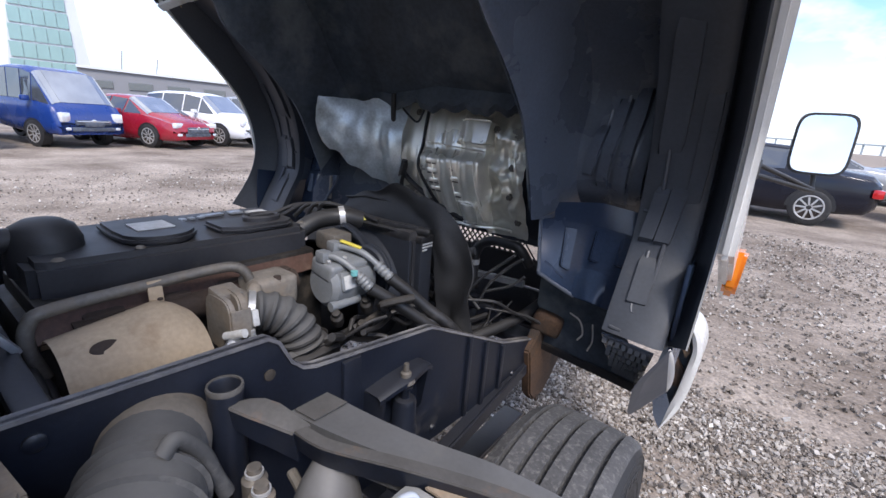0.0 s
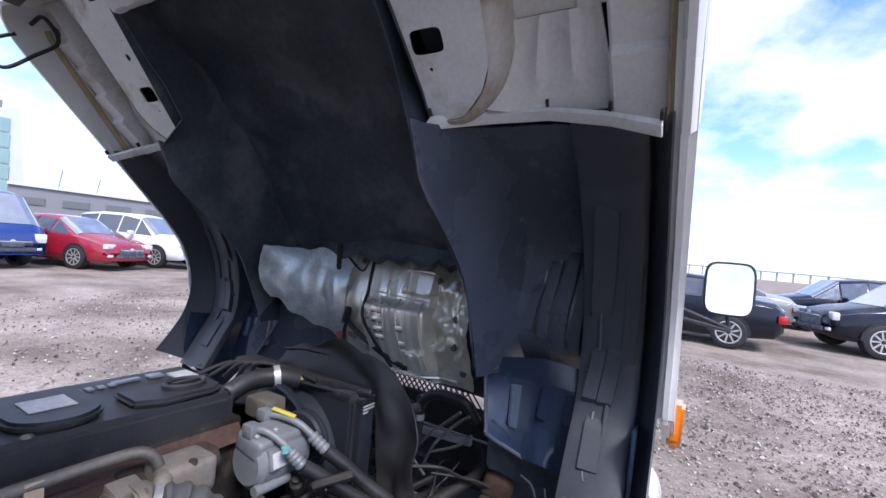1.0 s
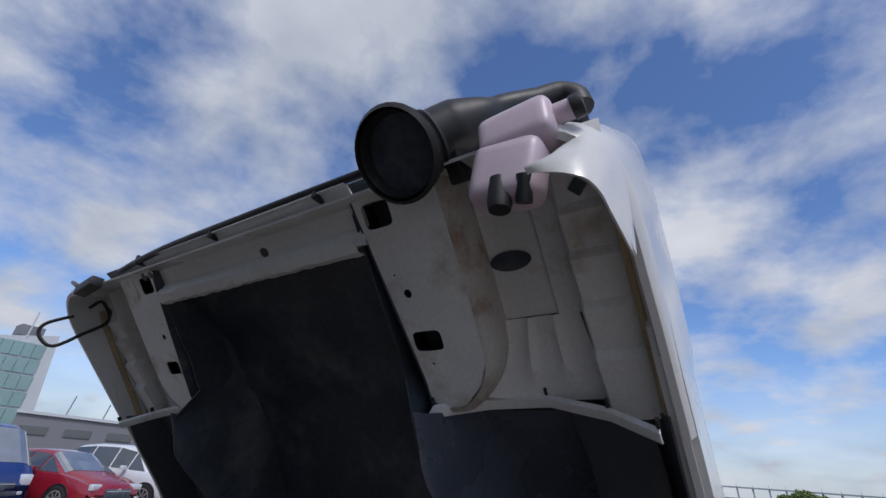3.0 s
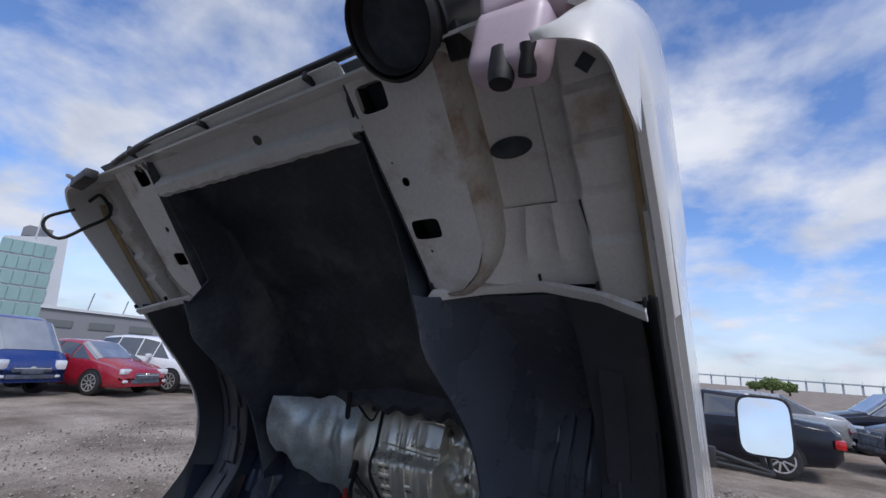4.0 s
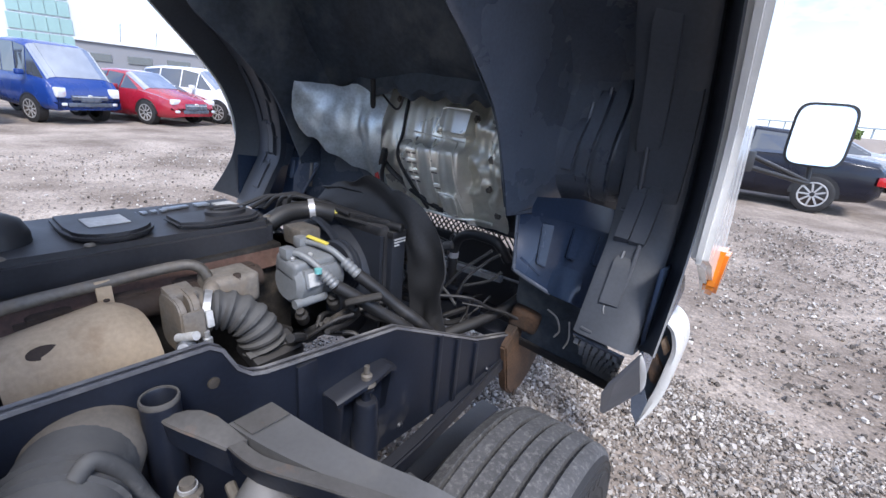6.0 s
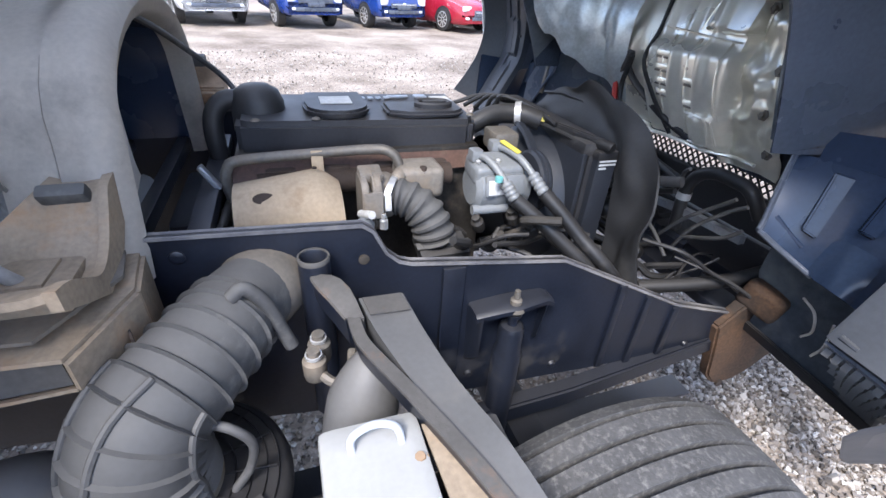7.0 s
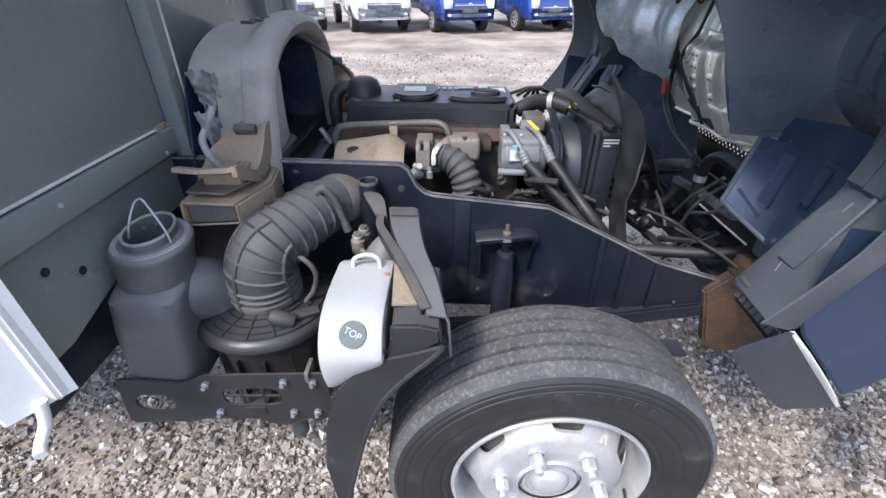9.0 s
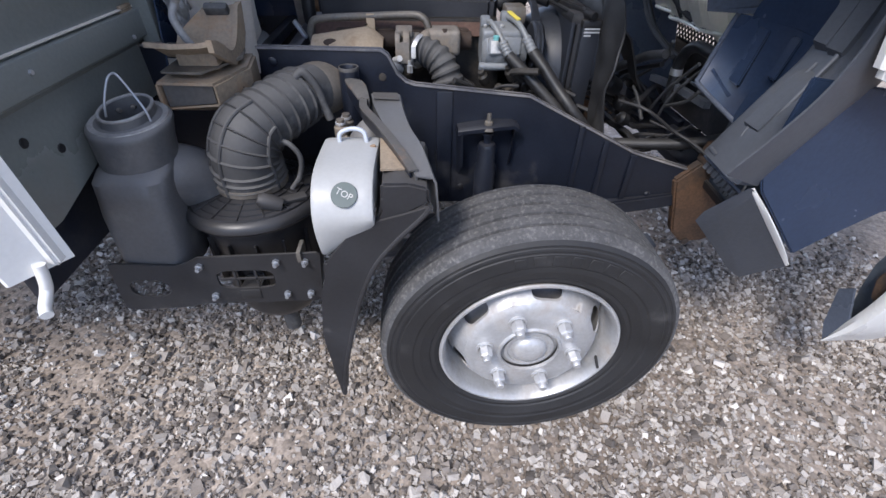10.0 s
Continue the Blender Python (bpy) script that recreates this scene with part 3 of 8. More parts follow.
def build_chassis():
    c = thing("chassis_frame", (0, 0, 0.56), "black painted ladder frame of a truck with rusty front hinge arms", "truck frame")
    top = [(-2.6, 0.86), (-1.3, 0.9), (-1.0, 1.012), (-0.372, 1.014), (-0.352, 1.0), (-0.33, 0.955), (-0.308, 0.935), (-0.285, 0.928), (0.03, 0.904), (0.36, 0.745), (0.52, 0.70), (0.66, 0.655)]
    low = [(0.66, 0.60), (0.45, 0.60), (0.2, 0.572), (-0.3, 0.555), (-1.0, 0.60), (-2.6, 0.64)]
    r = both("side_rail", prism([(rail_x(y), y, z) for y, z in top + low], (-0.007, 0, 0)), "black_paint", c)
    both("rail_flange", sheet([[(rail_x(y) + 0.004, y, z) for y, z in top], [(rail_x(y) - 0.016, y, z) for y, z in top]], 0.006), "flange", r, "dusty worn top flange")
    both("rail_flange", sheet([[(rail_x(y), y, z) for y, z in low], [(rail_x(y) - 0.06, y, z) for y, z in low]], 0.006), "black_paint", r)
    build_wheel(c, 1)
    build_wheel(c, -1)
    # stiffening ribs and joints on the near rail
    for y, w_, z0, z1 in ((-0.205, 0.045, 0.58, 0.91), (0.19, 0.018, 0.57, 0.82), (0.27, 0.018, 0.57, 0.78), (0.36, 0.018, 0.57, 0.735)):
        part("rail_rib", box((rail_x(y) + 0.003, y, (z0 + z1) / 2), (0.010, w_, z1 - z0), 0.003), "black_paint", c)
    bm = lathe([(0.0, 0.0), (0.012, 0.0), (0.012, 0.004), (0.009, 0.006), (0.0, 0.006)], pose(rail_x(-0.66), -0.66, 0.975, 0, 90, 0), 16)
    part("rail_bolt", bm, "black_paint", c)
    # bolt hole is not cut: a dark disc paints its shade
    bm = lathe([(0.0, 0.0), (0.010, 0.0), (0.010, 0.003), (0.0, 0.0035)], pose(rail_x(-0.372), -0.372, 0.943, 0, 90, 0), 16)
    part("rail_hole_plug", bm, "oily", c, "dark disc painted as a shaded bolt hole")
    for y, z in ((-0.15, 0.61), (-0.31, 0.66), (-0.31, 0.60), (0.06, 0.60), (-0.08, 0.63), (0.44, 0.6)):
        part("rail_rivet", lathe([(0.0, 0.008), (0.008, 0.006), (0.011, 0.0)], pose(rail_x(y), y, z, 0, 90, 0), 12), "black_paint", c)
    # cross members
    for y, z, s in ((0.78, 0.60, 0.07), (-0.62, 0.66, 0.08), (-1.6, 0.72, 0.09)):
        part("cross_member", box((MIDDLE, y, z), (2 * (rail_x(min(y, 0.6)) - MIDDLE), s, s), 0.01), "black_paint", c)
    # rusty hinge arms carrying the cab at the front
    poly = [(0.50, 0.66), (0.56, 0.72), (0.72, 0.765), (0.88, 0.74), (0.95, 0.66), (0.93, 0.54), (0.80, 0.52), (0.73, 0.455), (0.67, 0.425), (0.60, 0.425), (0.555, 0.47), (0.53, 0.56)]
    both("hinge_arm", prism([(0.408, y, z) for y, z in poly], (0.034, 0, 0), bev=0.006), "dark_rust", c, "rusty forged hinge arm")
    both("hinge_pin", lathe([(0, -0.04), (0.035, -0.04), (0.035, 0.04), (0, 0.04)], pose(0.42, 0.84, 0.66, 0, 90, 0), 20), "rust", c)
    both("hinge_casting", box((0.452, 0.592, 0.742), (0.10, 0.05, 0.075), 0.018, (0, 12, 14), seg=3), "dark_rust", c, "lumpy rusty hinge casting")
    both("hinge_eye", lathe([(0.0, 0.0), (0.012, 0.0), (0.012, 0.006), (0, 0.006)], pose(0.442, 0.615, 0.43, 0, 90, 0), 16), "manifold", c)
    # leaf spring and axle
    bm = box((0.40, -0.02, 0.40), (0.07, 1.1, 0.012), 0.003)
    box((0.40, -0.02, 0.387), (0.07, 0.85, 0.012), 0.003, (0, 0, 0), bm)
    box((0.40, -0.02, 0.374), (0.07, 0.55, 0.012), 0.003, (0, 0, 0), bm)
    both("leaf_spring", bm, "black_paint", c, "dark rusty leaf spring")
    part("front_axle", box((MIDDLE, 0.0, 0.40), (1.4, 0.09, 0.09), 0.015), "black_paint", c, "dark iron axle beam")
    # long lower link below the near rail
    part("drag_link", prism([(0.43, -0.42, 0.52), (0.43, -0.42, 0.465), (0.43, 0.1, 0.49), (0.43, 0.56, 0.565), (0.43, 0.56, 0.615), (0.43, 0.1, 0.545)], (-0.04, 0, 0), bev=0.006), "black_paint", c)
    # shock absorber
    s = (0.405, -0.083)
    rows = [[(x, -0.168 + 0.172 * q / 10 + dy, 0.818 + 0.018 * q / 10 + 0.006 * math.sin(math.pi * q / 10) + dz - 0.010 * (q == 10)) for x, dy, dz in ((0.365, 0, 0.0), (0.40, 0, 0.0), (0.418 - 0.012 * abs(q - 5) / 5, 0, -0.001), (0.424 - 0.012 * abs(q - 5) / 5, 0, -0.006), (0.424 - 0.012 * abs(q - 5) / 5, 0, -0.016))] for q in range(11)]
    part("shock_bracket", sheet(rows, 0.004), "black_paint", c)
    part("shock_bracket", prism([(0.365, -0.170, 0.815), (0.412, -0.160, 0.813), (0.40, -0.155, 0.70), (0.365, -0.165, 0.66)], (0.004, 0.005, 0)), "black_paint", c)
    part("shock_bracket", prism([(0.365, 0.003, 0.832), (0.408, -0.005, 0.830), (0.395, -0.01, 0.72), (0.365, -0.005, 0.68)], (0.004, -0.005, 0)), "black_paint", c)
    bm = lathe([(0, 0.44), (0.031, 0.44), (0.031, 0.705), (0.027, 0.712), (0.027, 0.765), (0.023, 0.775), (0.011, 0.778), (0.011, 0.80), (0.017, 0.802), (0.017, 0.808), (0, 0.808)], pose(*s, 0), 24)
    part("shock_absorber", bm, "black_paint", c, "black painted damper tube")
    bm = lathe([(0, 0.818), (0.022, 0.818), (0.020, 0.826), (0.012, 0.828), (0.012, 0.840), (0.007, 0.843), (0.006, 0.862), (0, 0.864)], pose(*s, 0), 16)
    part("shock_stud", bm, "steel", c)
    return c


build_chassis()

# ---- tilted cab ----
OUT = [(1.73, 0.06), (1.66, 0.115), (1.6, 0.17), (1.5, 0.265), (1.4, 0.345), (1.3, 0.388), (1.2, 0.402), (1.1, 0.38), (1.02, 0.335), (0.94, 0.275)]
INN = [(1.73, -0.012), (1.66, 0.022), (1.6, 0.055), (1.5, 0.185), (1.4, 0.290), (1.3, 0.345), (1.2, 0.390), (1.1, 0.428), (1.02, 0.46), (0.94, 0.50)]
DEEP = [(1.76, 0.17), (1.68, 0.38), (1.60, 0.51), (1.50, 0.585), (1.42, 0.585), (1.34, 0.56), (1.27, 0.565), (1.20, 0.605), (1.14, 0.68), (1.11, 0.70)]
STRIP = [(1.755, 0.14), (1.66, 0.27), (1.6, 0.32), (1.5, 0.40), (1.4, 0.455), (1.3, 0.487), (1.2, 0.497), (1.1, 0.485), (1.02, 0.440), (0.885, 0.362)]


def loft(rows, k=4, thick=0.004):
    """A skin, refined along its first direction."""
    cols = [smooth_path([r[j] for r in rows], k) for j in range(len(rows[0]))]
    g = [[c[i] for c in cols] for i in range(len(cols[0]))]
    n, m = len(g), len(g[0])
    bm = bmesh.new()
    a = [[bm.verts.new(p) for p in r] for r in g]
    b = []
    for i in range(n):
        row = []
        for j in range(m):
            du = g[min(i + 1, n - 1)][j] - g[max(i - 1, 0)][j]
            dv = g[i][min(j + 1, m - 1)] - g[i][max(j - 1, 0)]
            row.append(bm.verts.new(g[i][j] + du.cross(dv).normalized() * thick))
        b.append(row)
    for i in range(n - 1):
        for j in range(m - 1):
            bm.faces.new((a[i][j], a[i + 1][j], a[i + 1][j + 1], a[i][j + 1]))
            bm.faces.new((b[i][j], b[i][j + 1], b[i + 1][j + 1], b[i + 1][j]))
    rim = [(i, 0) for i in range(n)] + [(n - 1, j) for j in range(1, m)] + [(i, m - 1) for i in range(n - 2, -1, -1)] + [(0, j) for j in range(m - 2, 0, -1)]
    for (i, j), (k_, l_) in zip(rim, rim[1:] + rim[:1]):
        bm.faces.new((a[i][j], a[k_][l_], b[k_][l_], b[i][j]))
    return bm


def liner_bulge():
    rows = []
    for i in range(len(OUT)):
        (zi, yi), (zd, yd), (zs, ys) = INN[i], DEEP[i], STRIP[i]
        zi = max(zi, 1.12 + 0.006 * (9 - i))
        yi = np.interp(zi, [z for z, _ in INN[::-1]], [y for _, y in INN[::-1]])
        zs = max(zs, 1.05 + 0.006 * (9 - i))
        ys = np.interp(zs, [z for z, _ in STRIP[::-1]], [y for _, y in STRIP[::-1]])
        rows.append([(x, y, z) for x, y, z in (
            (0.418, yi, zi), (0.428, yi + 0.03, zi), (0.455, yi + 0.75 * (yd - yi), 0.4 * zi + 0.6 * zd), (0.48, yd - 0.01, zd), (0.53, yd, zd), (0.60, yd + 0.002, zd), (0.66, yd + 0.006, zd), (0.685, yd + 0.02, zd), (0.695, 0.5 * (yd + ys) + 0.02, 0.5 * (zd + zs)), (0.70, ys + 0.008, zs))])
    return loft(rows)


def liner_strip():
    rows = []
    for i in range(len(OUT)):
        (zo, yo), (zs, ys) = OUT[i], STRIP[i]
        low = i / (len(OUT) - 1)
        x0, x1 = 0.695 - 0.012 * low, 0.838 - 0.008 * low
        rows.append([(x, y, z) for x, y, z in ((x0, ys + 0.03, zs), (x0 + 0.003, ys + 0.006, zs), (x0 + 0.014, ys, zs), (0.5 * (x0 + x1), ys - 0.006, zs), (x1 - 0.012, ys - 0.012, zs), (x1, ys - 0.006, zs), (x1 + 0.008, ys + 0.03, zs), (0.872, 0.5 * (yo + ys) + 0.02, 0.5 * (zs + zo)), (0.887, yo, zo))])
    return loft(rows)


def build_cab():
    cab = thing("truck_cab", (0, 0.84, 0.66), "white truck cab tilted forward on its hinges, dark sooty underside", "truck cab")
    # floor frame: direction rear (u) and inward normal (n) in the y-z plane
    U, Nn = Vector((0, -0.64, 0.768)), Vector((0, 0.768, 0.64))
    O = Vector((0, -0.032, 1.866))                       # on the lower face of the long beam

    def fp(x, u, n=0.0):
        return Vector((x, 0, 0)) + O + u * U + n * Nn

    def tum(y, z):
        # the cab sides lean in towards the roof
        return 0.075 * max(0.0, y * 0.768 + 0.0246 + (z - 1.866) * 0.64 - 0.30)

    # hat beam with holes
    us = [-0.135, -0.09, -0.028, 0.028, 0.10, 0.13, 0.235, 0.290, 0.345]

    def beam_left(u):
        return 0.372 + 0.048 * max(0.0, min(1.0, (0.336 - u) / 0.42))

    outer = [(beam_left(u), u) for u in us[::-1]] + [(0.445, -0.155), (0.50, -0.150), (0.55, -0.105), (0.578, -0.05), (0.582, 0.1), (0.582, 0.345)]
    holes = [oblong(0.456, 0.002, 0.036, 0.023, 0.4), oblong(0.428, 0.288, 0.036, 0.028, 0.4), oblong(0.443, 0.111, 0.010, 0.010, 0.9, 12), oblong(0.452, -0.05, 0.004, 0.004, 1, 8), oblong(0.424, 0.155, 0.003, 0.003, 1, 8)]
    both("floor_beam", plate(outer, holes, lambda x, u: fp(x, u, 0.0), Nn * 0.003), "primer", cab, "grimy white pressed floor beam with holes")
    turn_in = [(0.582, 0.345, 0, 1), (0.582, 0.2, 0, 1), (0.582, 0.1, 0, 1), (0.580, 0.0, 0, 1), (0.577, -0.05, -0.25, 0.97), (0.552, -0.105, -0.6, 0.8), (0.50, -0.150, -0.9, 0.45), (0.445, -0.156, -1, 0)]
    both("beam_flank", loft([[fp(x + w_ * ox, u + w_ * ou, n_) for w_, n_ in ((-0.001, 0.001), (0.008, 0.005), (0.016, 0.018), (0.020, 0.05), (0.018, 0.10))] for x, u, ou, ox in turn_in], 3, 0.003), "flank", cab, "rust-stained rounded side of the beam")
    both("beam_emboss", prism([fp(x, u, -0.002) for x, u in oblong(0.515, 0.285, 0.022, 0.034, 0.5)], Nn * 0.002, bev=0.0008), "primer", cab)
    # shade on the inner side and in the hollow is put into dark sheets
    both("beam_side", sheet([[fp(beam_left(u), u, 0.0) for u in us], [fp(beam_left(u) - 0.012, u, 0.012) for u in us], [fp(0.352, u, 0.16) for u in us]], 0.003), "insulation", cab, "inner side of the beam, shade put in its dark colour")
    both("beam_hollow_shade", sheet([[fp(0.43, -0.12, 0.05), fp(0.57, -0.12, 0.05)], [fp(0.385, 0.34, 0.05), fp(0.57, 0.34, 0.05)]], 0.003), "insulation", cab, "dark sheet painted as the shade inside the beam")
    # recessed floor pan; its oval opening is a dark disc painted as shade
    rows = []
    for u, n_ in ((0.345, 0.085), (0.30, 0.088), (0.16, 0.092), (0.02, 0.094), (-0.005, 0.092)):
        rows.append([fp(x, u, n_ + d) for x, d in ((0.563, 0.0), (0.58, 0.004), (0.65, 0.006), (0.715, 0.006), (0.722, -0.004), (0.755, -0.004), (0.775, 0.0))])
    both("floor_pan", sheet(rows, 0.003), "primer", cab, "white painted floor pan")
    ov = Matrix.Translation(fp(0.648, 0.119, 0.092)) @ Nn.to_track_quat("Z", "Y").to_matrix().to_4x4()
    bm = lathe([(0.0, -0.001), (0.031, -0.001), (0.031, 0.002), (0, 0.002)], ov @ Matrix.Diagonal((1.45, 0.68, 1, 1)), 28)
    both("oval_shade_disc", bm, "insulation", cab, "dark disc painted as a shaded oval opening")
    # ribbed lower panel running down to the flange
    rows = []
    for k in range(7):
        t = k / 6
        row = []
        for q in range(25):
            w_ = q / 24
            x = 0.545 + 0.215 * w_
            top_ = fp(x, -0.005, 0.092)
            low_ = Vector(((0.46 + 0.33 * w_), 0.05 + 0.10 * math.sin(min(1, 1.6 * w_) * 1.57), 1.775))
            rib = 0.012 * max(0, math.cos(w_ * 2 * math.pi * 4)) ** 2 * math.sin(math.pi * min(1, 0.1 + t))
            p = lerp(top_, low_, t) + Vector((0, -0.77, -0.64)) * rib
            row.append(p)
        rows.append(row)
    both("ribbed_panel", sheet(rows, 0.003), "primer", cab, "white ribbed panel above the wheel arch")
    # outer sill, stepped
    rows = []
    steps = [(0.335, 0.06), (0.30, 0.042), (0.21, 0.040), (0.195, 0.026), (0.125, 0.040), (0.112, 0.026), (0.03, 0.040), (0.017, 0.026), (-0.065, 0.040), (-0.078, 0.026), (-0.17, 0.040), (-0.21, 0.045)]
    for u, n_ in steps:
        rows.append([fp(x, u, n_ + d) for x, d in ((0.772, 0.06), (0.777, 0.014), (0.784, 0.002), (0.82, 0.0), (0.862, 0.004), (0.880, 0.012))])
    both("sill", sheet(rows, 0.003), "primer", cab, "white stepped sill pressing")
    # uncut hole: its shade is a dark disc on the sill
    both("sill_hole_shade", lathe([(0, -0.001), (0.017, -0.001), (0.017, 0.002), (0, 0.002)], Matrix.Translation(fp(0.825, 0.235, 0.0385)) @ Nn.to_track_quat("Z", "Y").to_matrix().to_4x4(), 4), "insulation", cab)
    both("seal_strip", sweep(smooth_path([fp(0.872, 0.245, 0.034), fp(0.879, 0.20, 0.03), fp(0.880, 0.08, 0.028), fp(0.881, -0.1, 0.026), fp(0.882, -0.215, 0.024)], 4), 0.010, 8), "seal", cab, "yellowed sealing strip")
    # flange above the liner
    line = [(0.415, 0.03, 1.70), (0.43, 0.05, 1.745), (0.475, 0.085, 1.758), (0.525, 0.12, 1.771), (0.65, 0.145, 1.778), (0.78, 0.105, 1.746), (0.870, 0.045, 1.705)]
    rows = [[(x, y - 0.004, z + 0.006) for x, y, z in line], [(x, y - 0.008, z - 0.004) for x, y, z in line], [(x, y - 0.002, z - 0.010) for x, y, z in line], [(x, y + 0.012, z - 0.018) for x, y, z in line]]
    both("arch_flange", sheet(rows, 0.003), "primer", cab, "dusty pale flange")
    for x, y, z in line[1:]:
        both("flange_clip", box((x, y - 0.010, z + 0.012), (0.006, 0.012, 0.016), 0.002, (40, 0, 0)), "hose", cab)
    liner = both("wheel_arch_liner", liner_bulge(), "liner", cab, "ribbed black plastic wheel arch liner")
    both("liner_strip", liner_strip(), "strip", cab, "wide black plastic mudguard strip")
    # ribs pressed in the liner
    for x, z0, z1 in ((0.505, 1.36, 1.24), (0.54, 1.44, 1.22), (0.58, 1.48, 1.17), (0.625, 1.50, 1.17), (0.66, 1.42, 1.2)):
        zz = np.linspace(z0, z1, 12)
        pts = [((x + 0.05 * (z - 1.3)), np.interp(z, [a for a, _ in DEEP[::-1]], [b for _, b in DEEP[::-1]]) + 0.001, z) for z in zz]
        both("liner_rib", sweep(pts, 0.0065, 8), "liner", liner)
    for pts in (((0.735, 1.36), (0.735, 1.21), (0.72, 1.19), (0.70, 1.19)), ((0.715, 1.14), (0.728, 1.165), (0.79, 1.165), (0.83, 1.16)), ((0.735, 1.09), (0.735, 0.955), (0.76, 0.95), (0.765, 0.965), (0.768, 1.13)), ((0.70, 0.90), (0.73, 0.897))):
        line = [(x, np.interp(z, [a for a, _ in STRIP[::-1]], [b for _, b in STRIP[::-1]]) - 0.004, z) for x, z in pts]
        both("strip_rib", sweep(smooth_path(line, 4), 0.0055, 8), "strip", liner)
    # raised plateaus on the strip and the arch
    def surf(tab, x, z, n):
        return (x, float(np.interp(z, [a for a, _ in tab[::-1]], [b for _, b in tab[::-1]])) - n, z)

    for tab, x0, x1, z0, z1, lean in ((STRIP, 0.722, 0.768, 0.955, 1.085, 0.0), (STRIP, 0.704, 0.735, 1.105, 1.26, 0.02), (STRIP, 0.741, 0.775, 1.10, 1.27, 0.02), (STRIP, 0.79, 0.82, 1.20, 1.50, 0.01), (STRIP, 0.71, 0.76, 1.33, 1.62, 0.02),
                                      (DEEP, 0.497, 0.522, 1.24, 1.40, 0.03), (DEEP, 0.538, 0.566, 1.21, 1.47, 0.03), (DEEP, 0.584, 0.616, 1.18, 1.50, 0.03), (DEEP, 0.634, 0.660, 1.18, 1.50, 0.03)):
        zz = np.linspace(z0, z1, 9)
        rows = []
        for k, z in enumerate(zz):
            e_ = 0.0 if 0 < k < 8 else 0.004
            h_ = 0.016 if 0 < k < 8 else -0.002
            dx = lean * (z - z0) / (z1 - z0)
            rows.append([surf(tab, x0 + dx - 0.003, z, -0.004), surf(tab, x0 + dx + e_, z, h_), surf(tab, x1 + dx - e_, z, h_), surf(tab, x1 + dx + 0.003, z, -0.004)])
        both("liner_plateau", sheet(rows, 0.002), "strip" if tab is STRIP else "liner", liner)
    # inner wall panel of the arch with raised pads
    pa, pb, pc, pd = Vector((0.458, 0.437, 0.963)), Vector((0.412, 0.507, 1.114)), Vector((0.547, 0.530, 0.885)), Vector((0.57, 0.540, 1.115))
    pe, pf = Vector((0.690, 0.49, 0.89)), Vector((0.700, 0.56, 1.10))

    def on(u, v, n=0.0):
        q = lerp(lerp(pa, pc, u), lerp(pb, pd, u), v) if u <= 1 else lerp(lerp(pc, pe, u - 1), lerp(pd, pf, u - 1), v)
        q = q + Vector((0.55, -0.75, 0.35)) * float(n)
        return (q.x, q.y, q.z)

    rows = [[on(u, v) for u in np.linspace(0, 2, 17)] for v in np.linspace(0, 1, 9)]
    panel = both("liner_panel", sheet(rows, 0.004), "navy", cab, "blue black arch panel with raised pads")
    both("panel_hem", pipe([on(0.03, 1.0, 0.004), on(0.0, 0.9, 0.004), on(0.0, 0.1, 0.004), on(0.06, 0.0, 0.004), on(0.95, 0.0, 0.004)], 0.006, 8), "liner", panel)
    for u0, u1, v0, v1 in ((0.46, 0.70, 0.28, 0.93), (1.02, 1.26, 0.52, 0.95), (1.58, 1.84, 0.55, 0.95)):
        lo = [on(u0, v0, -0.002), on(u1, v0, -0.002), on(u1, v1, -0.002), on(u0, v1, -0.002)]
        hi = [on(u0 + 0.02, v0 + 0.015, 0.020), on(u1 - 0.02, v0 + 0.015, 0.020), on(u1 - 0.02, v1 - 0.015, 0.012), on(u0 + 0.02, v1 - 0.015, 0.012)]
        bm = bmesh.new()
        a, b = [bm.verts.new(q) for q in lo], [bm.verts.new(q) for q in hi]
        bm.faces.new(b); bm.faces.new(a[::-1])
        for q in range(4):
            bm.faces.new((a[q], a[(q + 1) % 4], b[(q + 1) % 4], b[q]))
        bmesh.ops.bevel(bm, geom=bm.edges[:], offset=0.003, segments=2, affect="EDGES")
        both("liner_pad", bm, "navy", panel)
    both("panel_bump", sheet([[on(0.85 + 0.75 * a, 0.0 + 0.45 * b, 0.035 * math.sin(math.pi * a) * (1 - b)) for a in np.linspace(0, 1, 9)] for b in np.linspace(0, 1, 6)], 0.003), "navy", panel)
    both("panel_shelf", sheet([[on(u, v, 0.0) for u in np.linspace(0.25, 2, 12)] for v in (1.0, 1.15, 1.3)], 0.003), "navy", panel)
    both("panel_rib", sweep([on(0.12, 0.26, 0.002), on(0.62, 0.16, 0.002)], 0.005, 8), "navy", panel)
    # lower corner: black end plate, grip step and white bumper corner
    both("corner_plate", prism([(0.845, 0.372, 0.885), (0.80, 0.338, 0.80), (0.79, 0.336, 0.768), (0.765, 0.50, 0.60), (0.767, 0.537, 0.57), (0.845, 0.559, 0.677)], (0.004, 0.005, 0.0)), "strip", cab, "black plastic end plate")
    # thin white lens of paint along the end plate's outer edge
    edge = [lerp(Vector((0.846, 0.374, 0.885)), Vector((0.848, 0.562, 0.675)), t_) for t_ in np.linspace(0.02, 1, 11)]
    rows = [[q + Vector((-0.002, -0.003, 0)), q + Vector((0.006 * math.sin(math.pi * t_) ** 0.7, -0.001, 0.001)), q + Vector((0.013 * math.sin(math.pi * t_) ** 0.7, 0.004, 0.003))] for q, t_ in zip(edge, np.linspace(0.02, 1, 11))]
